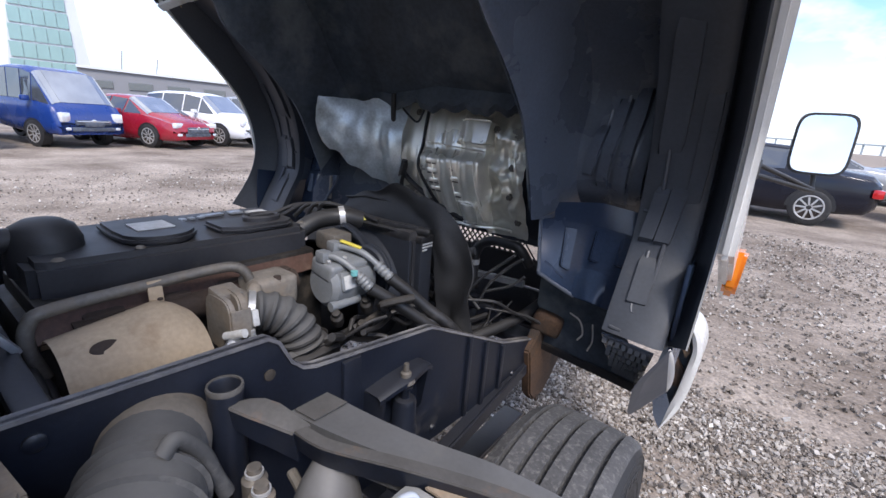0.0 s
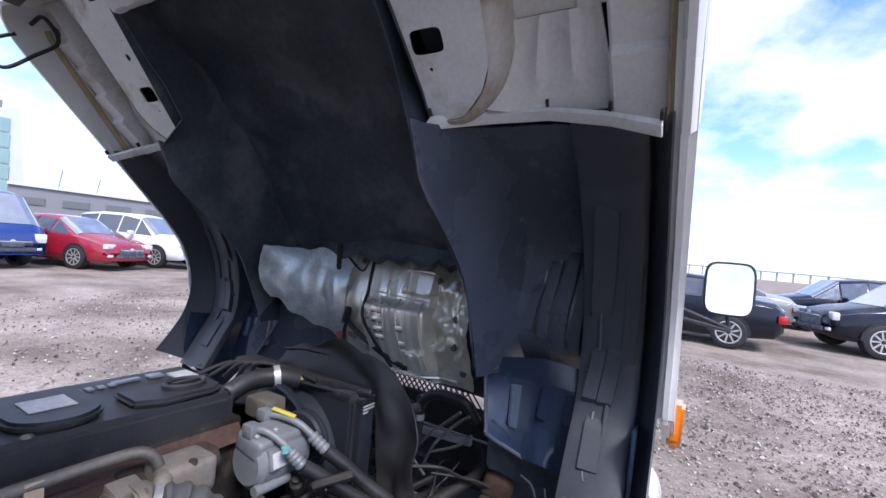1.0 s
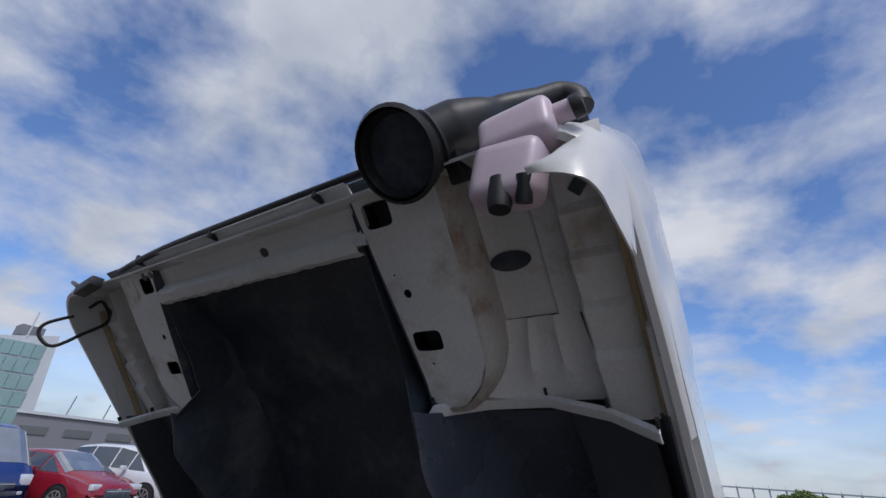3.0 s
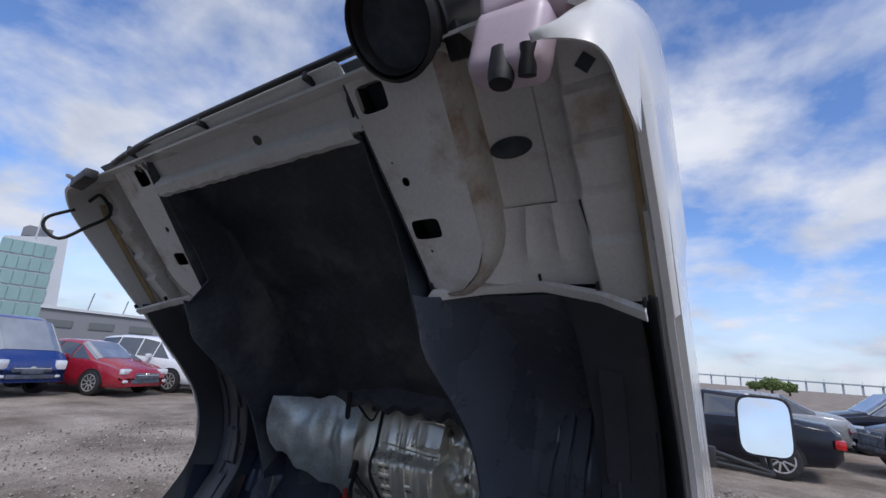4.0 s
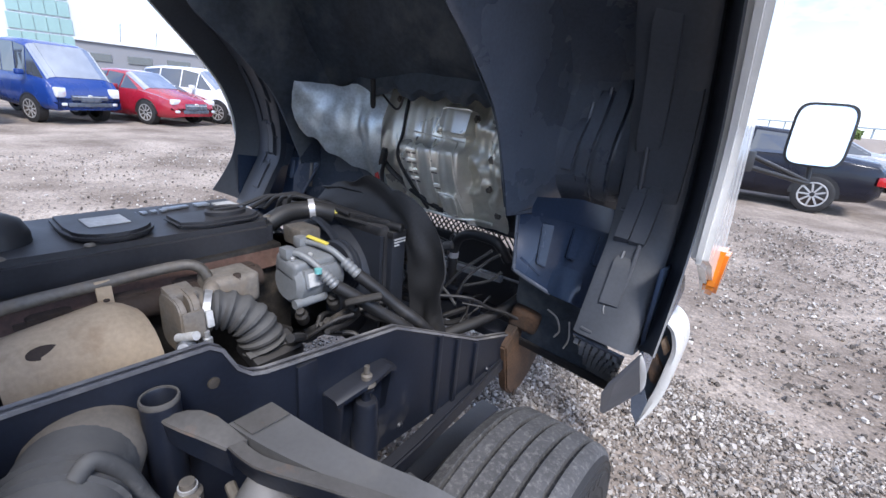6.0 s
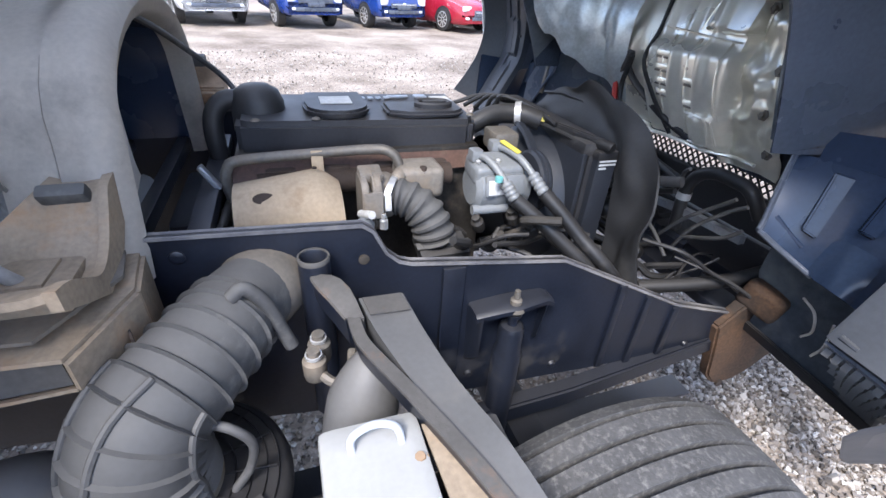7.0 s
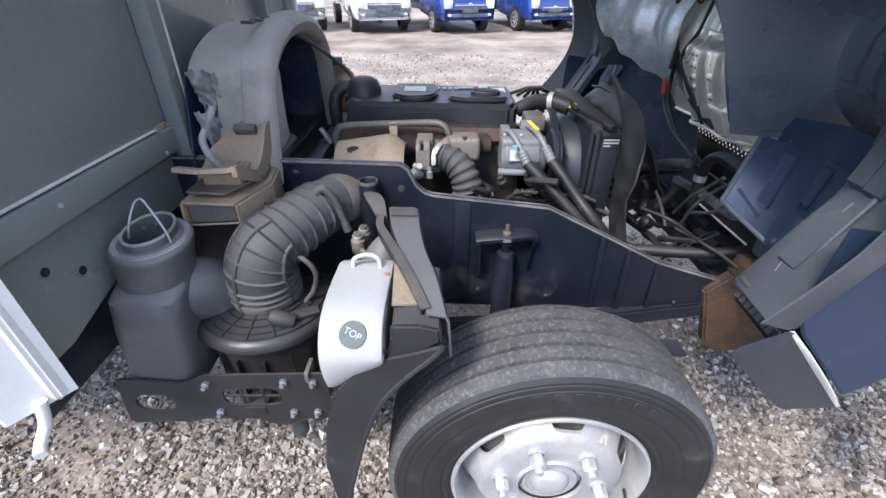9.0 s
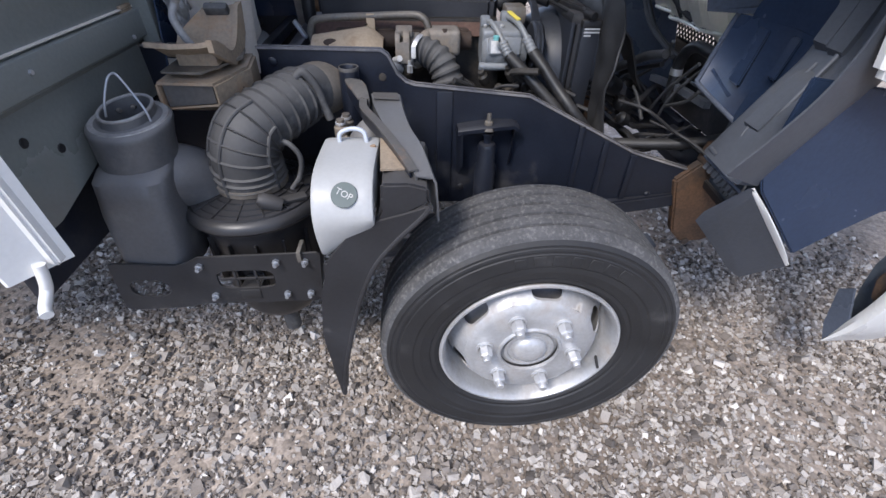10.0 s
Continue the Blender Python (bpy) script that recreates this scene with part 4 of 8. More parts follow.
    both("corner_edge", sheet(rows, 0.004), "white", cab, "white painted edge")
    both("lower_side", prism([(0.838, y, z) for y, z in ((0.38, 1.10), (0.372, 0.93), (0.40, 0.875), (0.555, 0.71), (0.60, 0.75), (0.69, 0.82), (0.86, 0.85), (0.94, 0.88), (0.84, 0.96), (0.60, 1.07))], (0.010, 0, 0), bev=0.003), "navy", cab, "glossy black plastic lower side panel")
    # end of the wrap-around bumper: a curved white rim, hollow and rusty inside
    rim = smooth_path([(0.822, 0.795, 0.004), (0.841, 0.789, 0.018), (0.866, 0.770, 0.021), (0.886, 0.736, 0.026), (0.896, 0.689, 0.027), (0.893, 0.628, 0.029), (0.884, 0.532, 0.030), (0.865, 0.448, 0.026), (0.828, 0.363, 0.004)], 4)
    rows = []
    for i_, q in enumerate(rim):
        d_ = (rim[min(i_ + 1, len(rim) - 1)] - rim[max(i_ - 1, 0)])
        n_ = Vector((d_.y, -d_.x)).normalized() * q.z       # inwards
        n_ = n_ if n_.x < 0 or i_ < 4 else -n_
        rows.append([((q.x + n_.x * f_), 0.85 + dy, q.y + n_.y * f_) for f_, dy in ((1.05, 0.012), (1.0, 0.002), (0.5, -0.004), (0.0, 0.0), (-0.05, 0.03), (-0.05, 0.16))])
    both("bumper_corner", sheet(rows, 0.004), "white", cab, "white painted bumper end")
    # dark plate stands in for the shade deep in the hollow end
    both("bumper_shade_plate", prism([(x, 0.90, z) for x, z in ((0.77, 0.60), (0.79, 0.74), (0.83, 0.785), (0.868, 0.745), (0.878, 0.69), (0.868, 0.60), (0.845, 0.45), (0.828, 0.37), (0.80, 0.44), (0.78, 0.52))], (0, 0.01, 0)), "insulation", cab, "dark plate painted as the shade inside the bumper end")
    both("bumper_bracket", prism([(x, 0.875, z) for x, z in ((0.808, 0.59), (0.824, 0.65), (0.858, 0.60), (0.848, 0.53), (0.826, 0.54))], (0, 0.02, 0), bev=0.004), "dark_rust", cab, "rusty bracket inside the bumper end")
    both("bumper_bracket", prism([(x, 0.87, z) for x, z in ((0.826, 0.70), (0.838, 0.725), (0.862, 0.68), (0.852, 0.65))], (0, 0.02, 0), bev=0.004), "rust", cab, "rusty bracket inside the bumper end")
    both("plate_tail", prism([(0.775, 0.845, 0.52), (0.805, 0.845, 0.55), (0.842, 0.85, 0.47), (0.828, 0.85, 0.362), (0.800, 0.848, 0.41)], (0, 0.006, 0)), "liner", cab, "black plastic tail")
    # grip step with scale-like teeth
    qa, qb, qc, qd = Vector((0.684, 0.369, 0.872)), Vector((0.812, 0.386, 0.852)), Vector((0.682, 0.585, 0.668)), Vector((0.773, 0.548, 0.68))
    st = both("step_plate", prism([(q.x, q.y, q.z) for q in (qa, qb, qd, qc)], (0, 0.004, 0.004)), "liner", cab, "black plastic grip step")
    for r_ in range(6):
        for c_ in range(7):
            u_, v_ = (c_ + 0.5 + 0.5 * (r_ % 2)) / 7.6, (r_ + 0.5) / 6
            q = lerp(lerp(qa, qb, u_), lerp(qc, qd, u_), v_)
            bm = bmesh.new()
            tip = [bm.verts.new(((q.x + a_), q.y + b_, q.z + c2)) for a_, b_, c2 in ((-0.008, 0.012, -0.012), (0.008, 0.012, -0.012), (0.006, -0.006, 0.005), (-0.006, -0.006, 0.005), (-0.006, -0.012, -0.008), (0.006, -0.012, -0.008))]
            for f_ in ((0, 1, 2, 3), (0, 4, 5, 1), (4, 3, 2, 5), (0, 3, 4), (1, 5, 2)):
                bm.faces.new([tip[k_] for k_ in f_])
            both("grip_tooth", bm, "apron", st)
    # black sill panel between the hinge and the step
    both("sill_panel", prism([(0.39, 0.625, 0.92), (0.50, 0.62, 0.89), (0.66, 0.60, 0.83), (0.77, 0.595, 0.67), (0.755, 0.595, 0.615), (0.60, 0.60, 0.625), (0.40, 0.605, 0.64)], (0, 0.02, 0.004), bev=0.004), "insulation", cab, "sooty black sill panel")
    both("sill_flange", prism([(0.755, 0.585, 0.615), (0.60, 0.59, 0.625), (0.40, 0.595, 0.64), (0.40, 0.59, 0.67), (0.60, 0.585, 0.655), (0.757, 0.58, 0.650)], (0, 0.012, 0), bev=0.003), "plastic", cab, "black lower flange")
    for wire in (((0.52, 0.60, 0.80), (0.56, 0.585, 0.79), (0.575, 0.585, 0.75), (0.56, 0.59, 0.72)), ((0.60, 0.59, 0.79), (0.612, 0.575, 0.74), (0.60, 0.58, 0.70))):
        both("loose_wire", pipe([(x_, y_, z_) for x_, y_, z_ in wire], 0.003, 6), "grey_plastic", cab, "loose grey wire")
    # outer side of the cab
    side = [(0.03, 1.93), (-0.055, 1.853), (0.009, 1.77), (0.075, 1.70), (0.17, 1.6), (0.265, 1.5), (0.345, 1.4), (0.388, 1.3), (0.402, 1.2), (0.42, 1.12), (0.60, 1.06), (0.84, 0.95), (1.0, 0.86), (1.3, 0.95), (1.75, 1.75), (1.95, 2.35), (1.85, 2.7), (1.35, 3.05), (1.05, 2.80)]
    bm = prism([(0.884, y, z) for y, z in side], (0.036, 0, 0), bev=0.012)
    bmesh.ops.subdivide_edges(bm, edges=[e for e in bm.edges if e.calc_length() > 0.25], cuts=3, use_grid_fill=False)
    for v_ in bm.verts:
        v_.co.x -= tum(v_.co.y, v_.co.z)
    both("side_panel", bm, "white", cab, "glossy white cab side")
    # rounded back corner, rolled in at its lower edge
    low = smooth_path([(x, u, 0) for x, u in ((0.755, 0.300), (0.77, 0.309), (0.80, 0.312), (0.832, 0.300), (0.858, 0.272), (0.874, 0.232), (0.880, 0.17), (0.881, 0.08), (0.882, 0.0), (0.882, -0.1), (0.882, -0.2))], 3)
    rows = []
    for i, q in enumerate(low):
        d_ = (low[min(i + 1, len(low) - 1)] - low[max(i - 1, 0)]).normalized()
        out = -d_.y, d_.x                                   # away from the floor, in its plane
        full = min(1.0, 0.25 + i / 8)
        hang = 0.03 + 0.035 * max(0.0, min(1.0, (q.y + 0.2) / 0.45))   # the skin hangs below the floor
        rows.append([fp(q.x + w_ * full * out[0] - 0.075 * max(0.0, n_ - 0.30), q.y + w_ * full * out[1], n_ - hang * full * b_) for w_, n_, b_ in ((-0.004, 0.045, 0), (0.0, 0.034, 0), (0.006, 0.020, 0.5), (0.016, 0.004, 1), (0.028, 0.004, 1), (0.036, 0.016, 1), (0.040, 0.05, 1), (0.040, 0.3, 0), (0.040, 0.6, 0), (0.040, 1.0, 0), (0.040, 1.45, 0))])
    both("back_corner", sheet(rows, 0.004), "white", cab, "rounded white back corner")
    both("turn_lamp", prism([(0.904, 0.81, 1.065), (0.906, 0.93, 1.055), (0.904, 0.94, 0.97), (0.896, 0.885, 0.90), (0.898, 0.83, 0.94)], (0.040, 0.0, 0.0), bev=0.010), "orange", cab, "orange side turn lamp")
    # dark firewall below the heat shield, and the black rim over the grille
    part("firewall", sheet([[(x, y, z) for x in np.linspace(-0.46, 0.40, 18)] for y, z in ((0.66, 1.45), (0.70, 1.2), (0.70, 1.05), (0.715, 1.0), (0.73, 0.985))], 0.006), "insulation", cab, "sooty black firewall")
    part("firewall_flank", sheet([[(-0.30, 0.735, 1.05), (-0.46, 0.62, 1.22), (-0.60, 0.53, 1.22)], [(-0.29, 0.76, 0.95), (-0.47, 0.56, 1.03), (-0.64, 0.46, 1.05)], [(-0.26, 0.78, 0.80), (-0.46, 0.54, 0.80), (-0.64, 0.44, 0.84)], [(-0.2, 0.78, 0.66), (-0.42, 0.55, 0.64), (-0.62, 0.50, 0.64)]], 0.006), "liner", cab, "black plastic flank")
    part("firewall_rim", box((0.02, 0.745, 0.978), (0.70, 0.03, 0.03), 0.008, (0, 2, 0)), "liner", cab, "black rim")
    for x in (-0.24, -0.12, 0.02, 0.16, 0.24):
        part("rim_clip", box((x, 0.728, 0.978), (0.02, 0.012, 0.016), 0.003), "nut", cab)
    # tunnel over the engine
    prof = [(-0.225, 2.145), (-0.20, 2.155), (-0.10, 2.09), (0.06, 1.98), (0.22, 1.84), (0.34, 1.70), (0.43, 1.56), (0.52, 1.44), (0.60, 1.40)]
    path = smooth_path([(0, y, z) for y, z in prof], 5)
    rows = []
    for k, p in enumerate(path):
        ridge = 0.016 * sum(math.exp(-((k - k0) / 1.1) ** 2) for k0 in (7, 13, 20))
        rows.append([(x, p.y - ridge + 0.02 * math.exp(-((x - 0.24) / 0.03) ** 2) + 0.014 * math.exp(-((x + 0.33) / 0.03) ** 2) + 0.05 * max(-0.3, 1 - ((x + 0.055) / 0.415) ** 2) + 0.02 * noise.noise((x * 6, k * 0.3, 0)), p.z + 0.03 * max(-0.3, 1 - ((x + 0.055) / 0.415) ** 2) + 0.02 * noise.noise((x * 6, k * 0.3, 4))) for x in np.linspace(-0.47, 0.36, 31)])
    part("tunnel_insulation", sheet(rows, 0.004), "insulation", cab, "sooty black insulation mat under the cab")
    rows = []
    n = len(path)
    for k, p in enumerate(path):
        edge = lerp((0.365, -0.22, 2.10), (0.365, 0.03, 1.80), min(1, k / (n * 0.42)))
        if k > n * 0.42:
            t = (k - n * 0.42) / (n * 0.58)
            yy = np.interp(1.73 - t * 0.61, [z for z, _ in INN[::-1]], [y for _, y in INN[::-1]])
            edge = Vector((0.418, yy, 1.73 - t * 0.61))
        rows.append([lerp(edge, (0.362, p.y, p.z), q / 5) + Vector((0, 0.012 * noise.noise((q, k * 0.2, 1)), 0)) for q in range(6)])
    both("tunnel_wall", sheet(rows, 0.004), "insulation", cab)
    # rear cross member with its crumpled lip and holes
    rows = [[(x, -0.183 + d_ + 0.006 * noise.noise((x * 22, k * 3, 1)), 2.037 + e_ + 0.006 * noise.noise((x * 25, k * 2, 6))) for x in np.linspace(-0.47, 0.36, 80)] for k, (d_, e_) in enumerate(((-0.02, 0.012), (0.0, -0.006), (0.016, -0.004), (0.03, 0.012)))]
    part("crumpled_lip", sheet(rows, 0.002), "primer", cab, "crumpled pale sealing lip")
    # holes drawn as dark discs, shade put in their colour
    for x, y_, z_ in ((-0.44, -0.262, 2.084), (-0.40, -0.262, 2.084), (0.10, -0.235, 2.064)):
        part("panel_hole", lathe([(0, -0.001), (0.012, -0.001), (0.012, 0.002), (0, 0.002)], Matrix.Translation((x, y_ - 0.003, z_ - 0.004)) @ Vector((0, -0.65, -0.76)).to_track_quat("Z", "Y").to_matrix().to_4x4(), 16), "hose", cab)
    rows = [[fp(x, u, n_) for x in np.linspace(-0.49, 0.385, 9)] for u, n_ in ((0.372, -0.018), (0.365, -0.006), (0.345, 0.0), (0.328, 0.020), (0.272, 0.022), (0.255, 0.0), (0.238, -0.006), (0.232, 0.02))]
    part("rear_cross_panel", sheet(rows, 0.003), "primer", cab, "grimy white rear cross panel")
    rows = [[(x, y, z) for x in np.linspace(-0.89, 0.78, 15)] for y, z in ((-0.272, 2.112), (-0.262, 2.118), (-0.22, 2.13), (0.05, 2.32), (0.9, 2.97))]
    part("rear_wall", sheet(rows, 0.006), "white", cab, "white cab back wall")
    low_e = smooth_path([(0.812, -0.338, 1.976), (0.835, -0.34, 1.970), (0.862, -0.338, 1.960), (0.884, -0.33, 1.949), (0.896, -0.318, 1.932), (0.901, -0.30, 1.915), (0.907, -0.268, 1.895), (0.911, -0.235, 1.880)], 3)
    top_e = smooth_path([(0.808, -0.334, 1.980), (0.834, -0.315, 2.007), (0.852, -0.295, 2.045), (0.876, -0.27, 2.070), (0.897, -0.25, 2.056), (0.911, -0.24, 2.016), (0.914, -0.235, 1.95), (0.913, -0.232, 1.885)], 3)
    rows = [[lerp(a_, b_, q) + Vector((0.0, -0.012, 0.004)) * math.sin(math.pi * q) for q in (0, 0.25, 0.5, 0.75, 1)] for a_, b_ in zip(low_e, top_e)]
    part("corner_flare", sheet(rows, 0.003), "white", cab, "flared white cab corner lip")
    # closed shell so that no light comes through
    part("roof", prism([(-0.88, 0.85, 3.02), (-0.88, 1.35, 3.05), (-0.88, 1.9, 2.6), (-0.88, 1.87, 2.57), (-0.88, 1.34, 3.01), (-0.88, 0.86, 2.99)], (1.65, 0, 0)), "white", cab)
    part("front_panel", prism([(-0.88, 1.95, 2.35), (-0.88, 1.75, 1.75), (-0.88, 1.3, 0.95), (-0.88, 1.27, 0.97), (-0.88, 1.72, 1.77), (-0.88, 1.91, 2.37)], (1.65, 0, 0)), "white", cab)
    part("inner_floor", sheet([[(x, y, z) for x in (-0.97, 0.86)] for y, z in ((-0.20, 2.22), (0.25, 1.95), (0.62, 1.55), (0.85, 1.40))], 0.01), "insulation", cab)
    return cab


build_cab()


def build_heat_shield():
    h = thing("heat_shield", (0, 0.66, 1.03), "dented silver aluminium heat shield with pressed ribs on the firewall", "heat shield")

    def skin(x, z):
        t = (z - 1.0) / 0.44
        y = 0.665 - 0.075 * math.sin(math.pi * min(1, max(0, t))) - 0.03 * t
        for c_, w_, d_ in ((-0.10, 0.016, 0.013), (-0.015, 0.014, 0.013), (0.075, 0.013, 0.011)):
            y -= d_ * math.exp(-((x - c_ - 0.10 * (1.2 - z)) / w_) ** 4)
        if -0.13 < x < 0.15:                               # barrel under a flat upper band
            y -= 0.030 * min(1.0, max(0.0, (1.275 - z) / 0.03)) * min(1.0, (x + 0.13) / 0.02, (0.15 - x) / 0.02)
        if 1.305 < z < 1.39 and 0.03 < x < 0.15:
            y -= 0.012
        if 1.02 < z < 1.10 and 0.06 < x < 0.15:
            y -= 0.014
        y += 0.008 * noise.noise((x * 5, z * 5, 2.0)) + 0.002 * noise.noise((x * 19, z * 16, 7))
        if x > 0.15:                                       # crumpled end
            y += 0.02 - 0.10 * (x - 0.15) + 0.05 * abs(noise.noise((x * 11, z * 9, 1))) - 0.02 * abs(noise.noise((x * 27, z * 23, 5)))
        return y

    rows = []
    for k in range(45):
        t = k / 44
        row = []
        for q in range(75):
            x = -0.30 + 0.60 * q / 74
            lo, hi = 1.015 + 0.012 * noise.noise((x * 9, 0, 3)) - (0.03 if x > 0.14 else 0), 1.435 + 0.02 * noise.noise((x * 7, 1, 3))
            z = lo + (hi - lo) * t
            row.append((x, skin(x, z), z))
        rows.append(row)
    part("shield_sheet", sheet(rows, 0.002), "shield", h, sharp=60)
    rows = []
    for k in range(19):
        t = k / 18
        rows.append([(-0.22 - 0.22 * q / 20, 0.60 - 0.26 * (q / 20) ** 1.2 - 0.06 * math.sin(math.pi * t) * (1 - q / 40) - 0.03 * max(0, 1 - abs(q - 11 + 3 * t) / 4) + 0.025 * max(0, 1 - abs(q - 5 - 3 * t) / 3) + 0.02 * noise.noise((q * 0.16, t * 1.6, 9)) + 0.022 * abs(noise.noise((q * 0.22 + t, t * 2.2, 4))) + 0.003 * noise.noise((q * 0.6, t * 6, 4)), (1.06 + 0.21 * (q / 20) ** 1.15 + 0.03 * noise.noise((q * 0.4, 2, 2))) * (1 - t) + (1.43 + 0.02 * noise.noise((q * 0.3, 7, 2))) * t) for q in range(21)])
    part("shield_wing", sheet(rows, 0.002), "wing", h, "crumpled blue grey shield wing", sharp=60)
    for x, z, w_ in ((-0.06, 1.235, 0.05), (-0.055, 1.20, 0.055), (-0.045, 1.165, 0.06), (-0.04, 1.135, 0.06), (0.055, 1.18, 0.05), (0.06, 1.125, 0.045)):
        part("pressed_slot", box((x, skin(x, z) - 0.001, z), (w_, 0.008, 0.014), 0.004), "shield", h)
        # shade below each slot, painted as a thin darker bar
        part("slot_shadow_gap", box((x, skin(x, z - 0.011), z - 0.011), (w_ * 0.9, 0.006, 0.006), 0.002), "steel", h, "darker bar painted as the shade under a slot")
    for loop in (oblong(0.09, 1.345, 0.066, 0.044, 0.35, 40), oblong(0.085, 1.06, 0.045, 0.040, 0.4, 32)):
        part("pressed_outline", sweep([(x, skin(x, z) - 0.001, z) for x, z in (*loop, loop[0])], 0.0035, 6, cap=False), "shield", h)
    for x0 in (-0.155, -0.055, 0.03, 0.125):
        part("pressed_rib", sweep([(x0 + 0.10 * (1.2 - z), skin(x0 + 0.10 * (1.2 - z), z) - 0.0005, z) for z in np.linspace(1.28, 1.03, 14)], 0.0035, 6), "shield", h)
    part("shield_rim", pipe([(x, skin(x, 1.015) - 0.004, 1.008) for x in np.linspace(-0.28, 0.24, 9)], 0.006, 8), "shield", h)
    part("crease_wire", pipe([(-0.24, 0.575, 1.41), (-0.16, 0.565, 1.365), (-0.13, 0.565, 1.40), (-0.125, 0.57, 1.435)], 0.004, 8), "hose", h, "black seam cord")
    part("shield_cord", pipe([(x, skin(x, z) - 0.008, z) for x, z in ((-0.135, 1.43), (-0.13, 1.36), (-0.125, 1.29), (-0.105, 1.21), (-0.075, 1.13), (-0.04, 1.06), (-0.01, 1.02))], 0.006, 8), "hose", h, "black cord across the shield")
    part("seam_line", pipe([(x, skin(x, z) - 0.001, z) for x, z in ((-0.11, 1.300), (-0.03, 1.294), (0.06, 1.288), (0.14, 1.284))], 0.0025, 6), "shield", h)
    part("seam_line", pipe([(x, skin(x, z) - 0.001, z) for x, z in ((0.005, 1.30), (0.018, 1.36), (0.03, 1.415))], 0.0025, 6), "shield", h)
    for x, z in ((-0.19, 1.40), (0.16, 1.36), (0.24, 1.14), (-0.02, 1.04), (0.27, 1.05), (0.25, 1.24)):
        part("shield_bolt", lathe([(0.0, 0.012), (0.007, 0.012), (0.007, 0.004), (0.014, 0.004), (0.014, 0)], pose(x, skin(x, z), z, 90, 0, 0), 6), "steel", h)
    # torn black hem of the insulation hanging over the top edge
    rows = [[(x, 0.55 + d_ + 0.01 * noise.noise((x * 8, d_ * 30, 0)), z_ + (0.03 * noise.noise((x * 9, 3, 1)) + 0.02 * noise.noise((x * 23, 5, 1)) if z_ < 1.44 else 0)) for x in np.linspace(-0.46, 0.36, 60)] for d_, z_ in ((0.0, 1.412), (-0.01, 1.432), (0.0, 1.47), (0.02, 1.56))]
    part("hem", sheet(rows, 0.004), "insulation", h, "torn black insulation hem")
    return h


build_heat_shield()

# ---- cargo box ----


def build_box():
    b = thing("cargo_box", (0, -0.95, 0.7), "dark grey painted steel front wall of a cargo box", "cargo box")
    part("front_wall", box((0, -1.02, 1.95), (1.86, 0.05, 1.72), 0.004), "box", b)
    part("kick_plate", prism([(-0.93, -1.012, 1.095), (0.92, -1.012, 1.095), (0.91, -1.012, 0.84), (0.87, -1.012, 0.80), (0.79, -1.012, 0.80), (0.60, -1.012, 0.85), (0.40, -1.012, 0.88), (-0.93, -1.012, 0.88)], (0, 0.010, 0), bev=0.002), "box", b)
    part("fold_band", prism([(-0.93, -1.004, 1.095), (-0.93, -0.992, 1.090), (-0.93, -0.992, 1.022), (-0.93, -1.004, 1.008)], (1.85, 0, 0), bev=0.002), "box", b, "folded band under the ledge")
    # the ledge's lit edge line is painted as a thin pale strip
    part("ledge", box((0, -0.992, 1.0965), (1.86, 0.012, 0.003), 0.001), "grey_plastic", b, "pale ledge edge, its lit line put in the colour")
    part("rust_patch", box((0.315, -0.990, 1.085), (0.05, 0.008, 0.04), 0.002), "mount", b, "rusty weld patch")
    # dark plate added to paint the shade below the box
    part("under_shade_plate", box((0.1, -1.09, 0.79), (1.5, 0.03, 0.30), 0.004), "black_paint", b)
    part("corner_post", box((0.26, -0.970, 1.75), (0.05, 0.045, 1.75), 0.006), "box", b)
    part("post_strip", box((0.235, -0.953, 1.75), (0.008, 0.016, 1.75), 0.002), "grey_plastic", b)
    part("corner_post", box((-0.55, -0.98, 1.75), (0.035, 0.04, 1.75), 0.006), "box", b)
    part("edge_post", box((-0.93, -0.985, 1.75), (0.05, 0.06, 1.75), 0.006), "grey_plastic", b)
    for x, y, z in ((0.705, -0.991, 1.065), (0.35, -0.991, 1.04)):
        part("wall_bolt", lathe([(0.0, 0.020), (0.005, 0.020), (0.005, 0.008), (0.010, 0.008), (0.011, 0)], pose(x, y, z, -90, 0, 0), 6), "nut", b)
    # uncut holes in the wall, their shade painted as dark discs
    for x, z in ((0.772, 0.96), (0.70, 0.915)):
        part("wall_hole", lathe([(0.0, 0.001), (0.006, 0.001), (0.009, 0.002), (0.010, 0)], pose(x, -1.0015, z, -90, 0, 0), 12), "hose", b)
    part("box_floor", box((0, -2.3, 1.06), (1.86, 2.65, 0.06), 0.004), "box", b)
    # white side board with its hook
    part("side_board", prism([(0.905, -0.922, 0.80), (0.90, -0.95, 1.16), (0.90, -2.4, 1.16), (0.905, -2.4, 0.80)], (0.03, 0, 0), bev=0.006), "white", b, "white painted side board")
    part("side_board_flange", prism([(0.905, -0.915, 0.80), (0.90, -0.94, 1.20), (0.985, -1.01, 1.20), (0.985, -0.975, 0.80)], (0, -0.006, 0)), "white", b)
    part("hook", pipe([(0.95, -0.94, 0.82), (0.955, -0.945, 0.785), (0.96, -0.95, 0.765), (0.985, -0.945, 0.75), (1.0, -0.935, 0.745)], 0.010, 10), "white", b, "bent white rod hook")
    return b


build_box()

# ---- engine bay ----


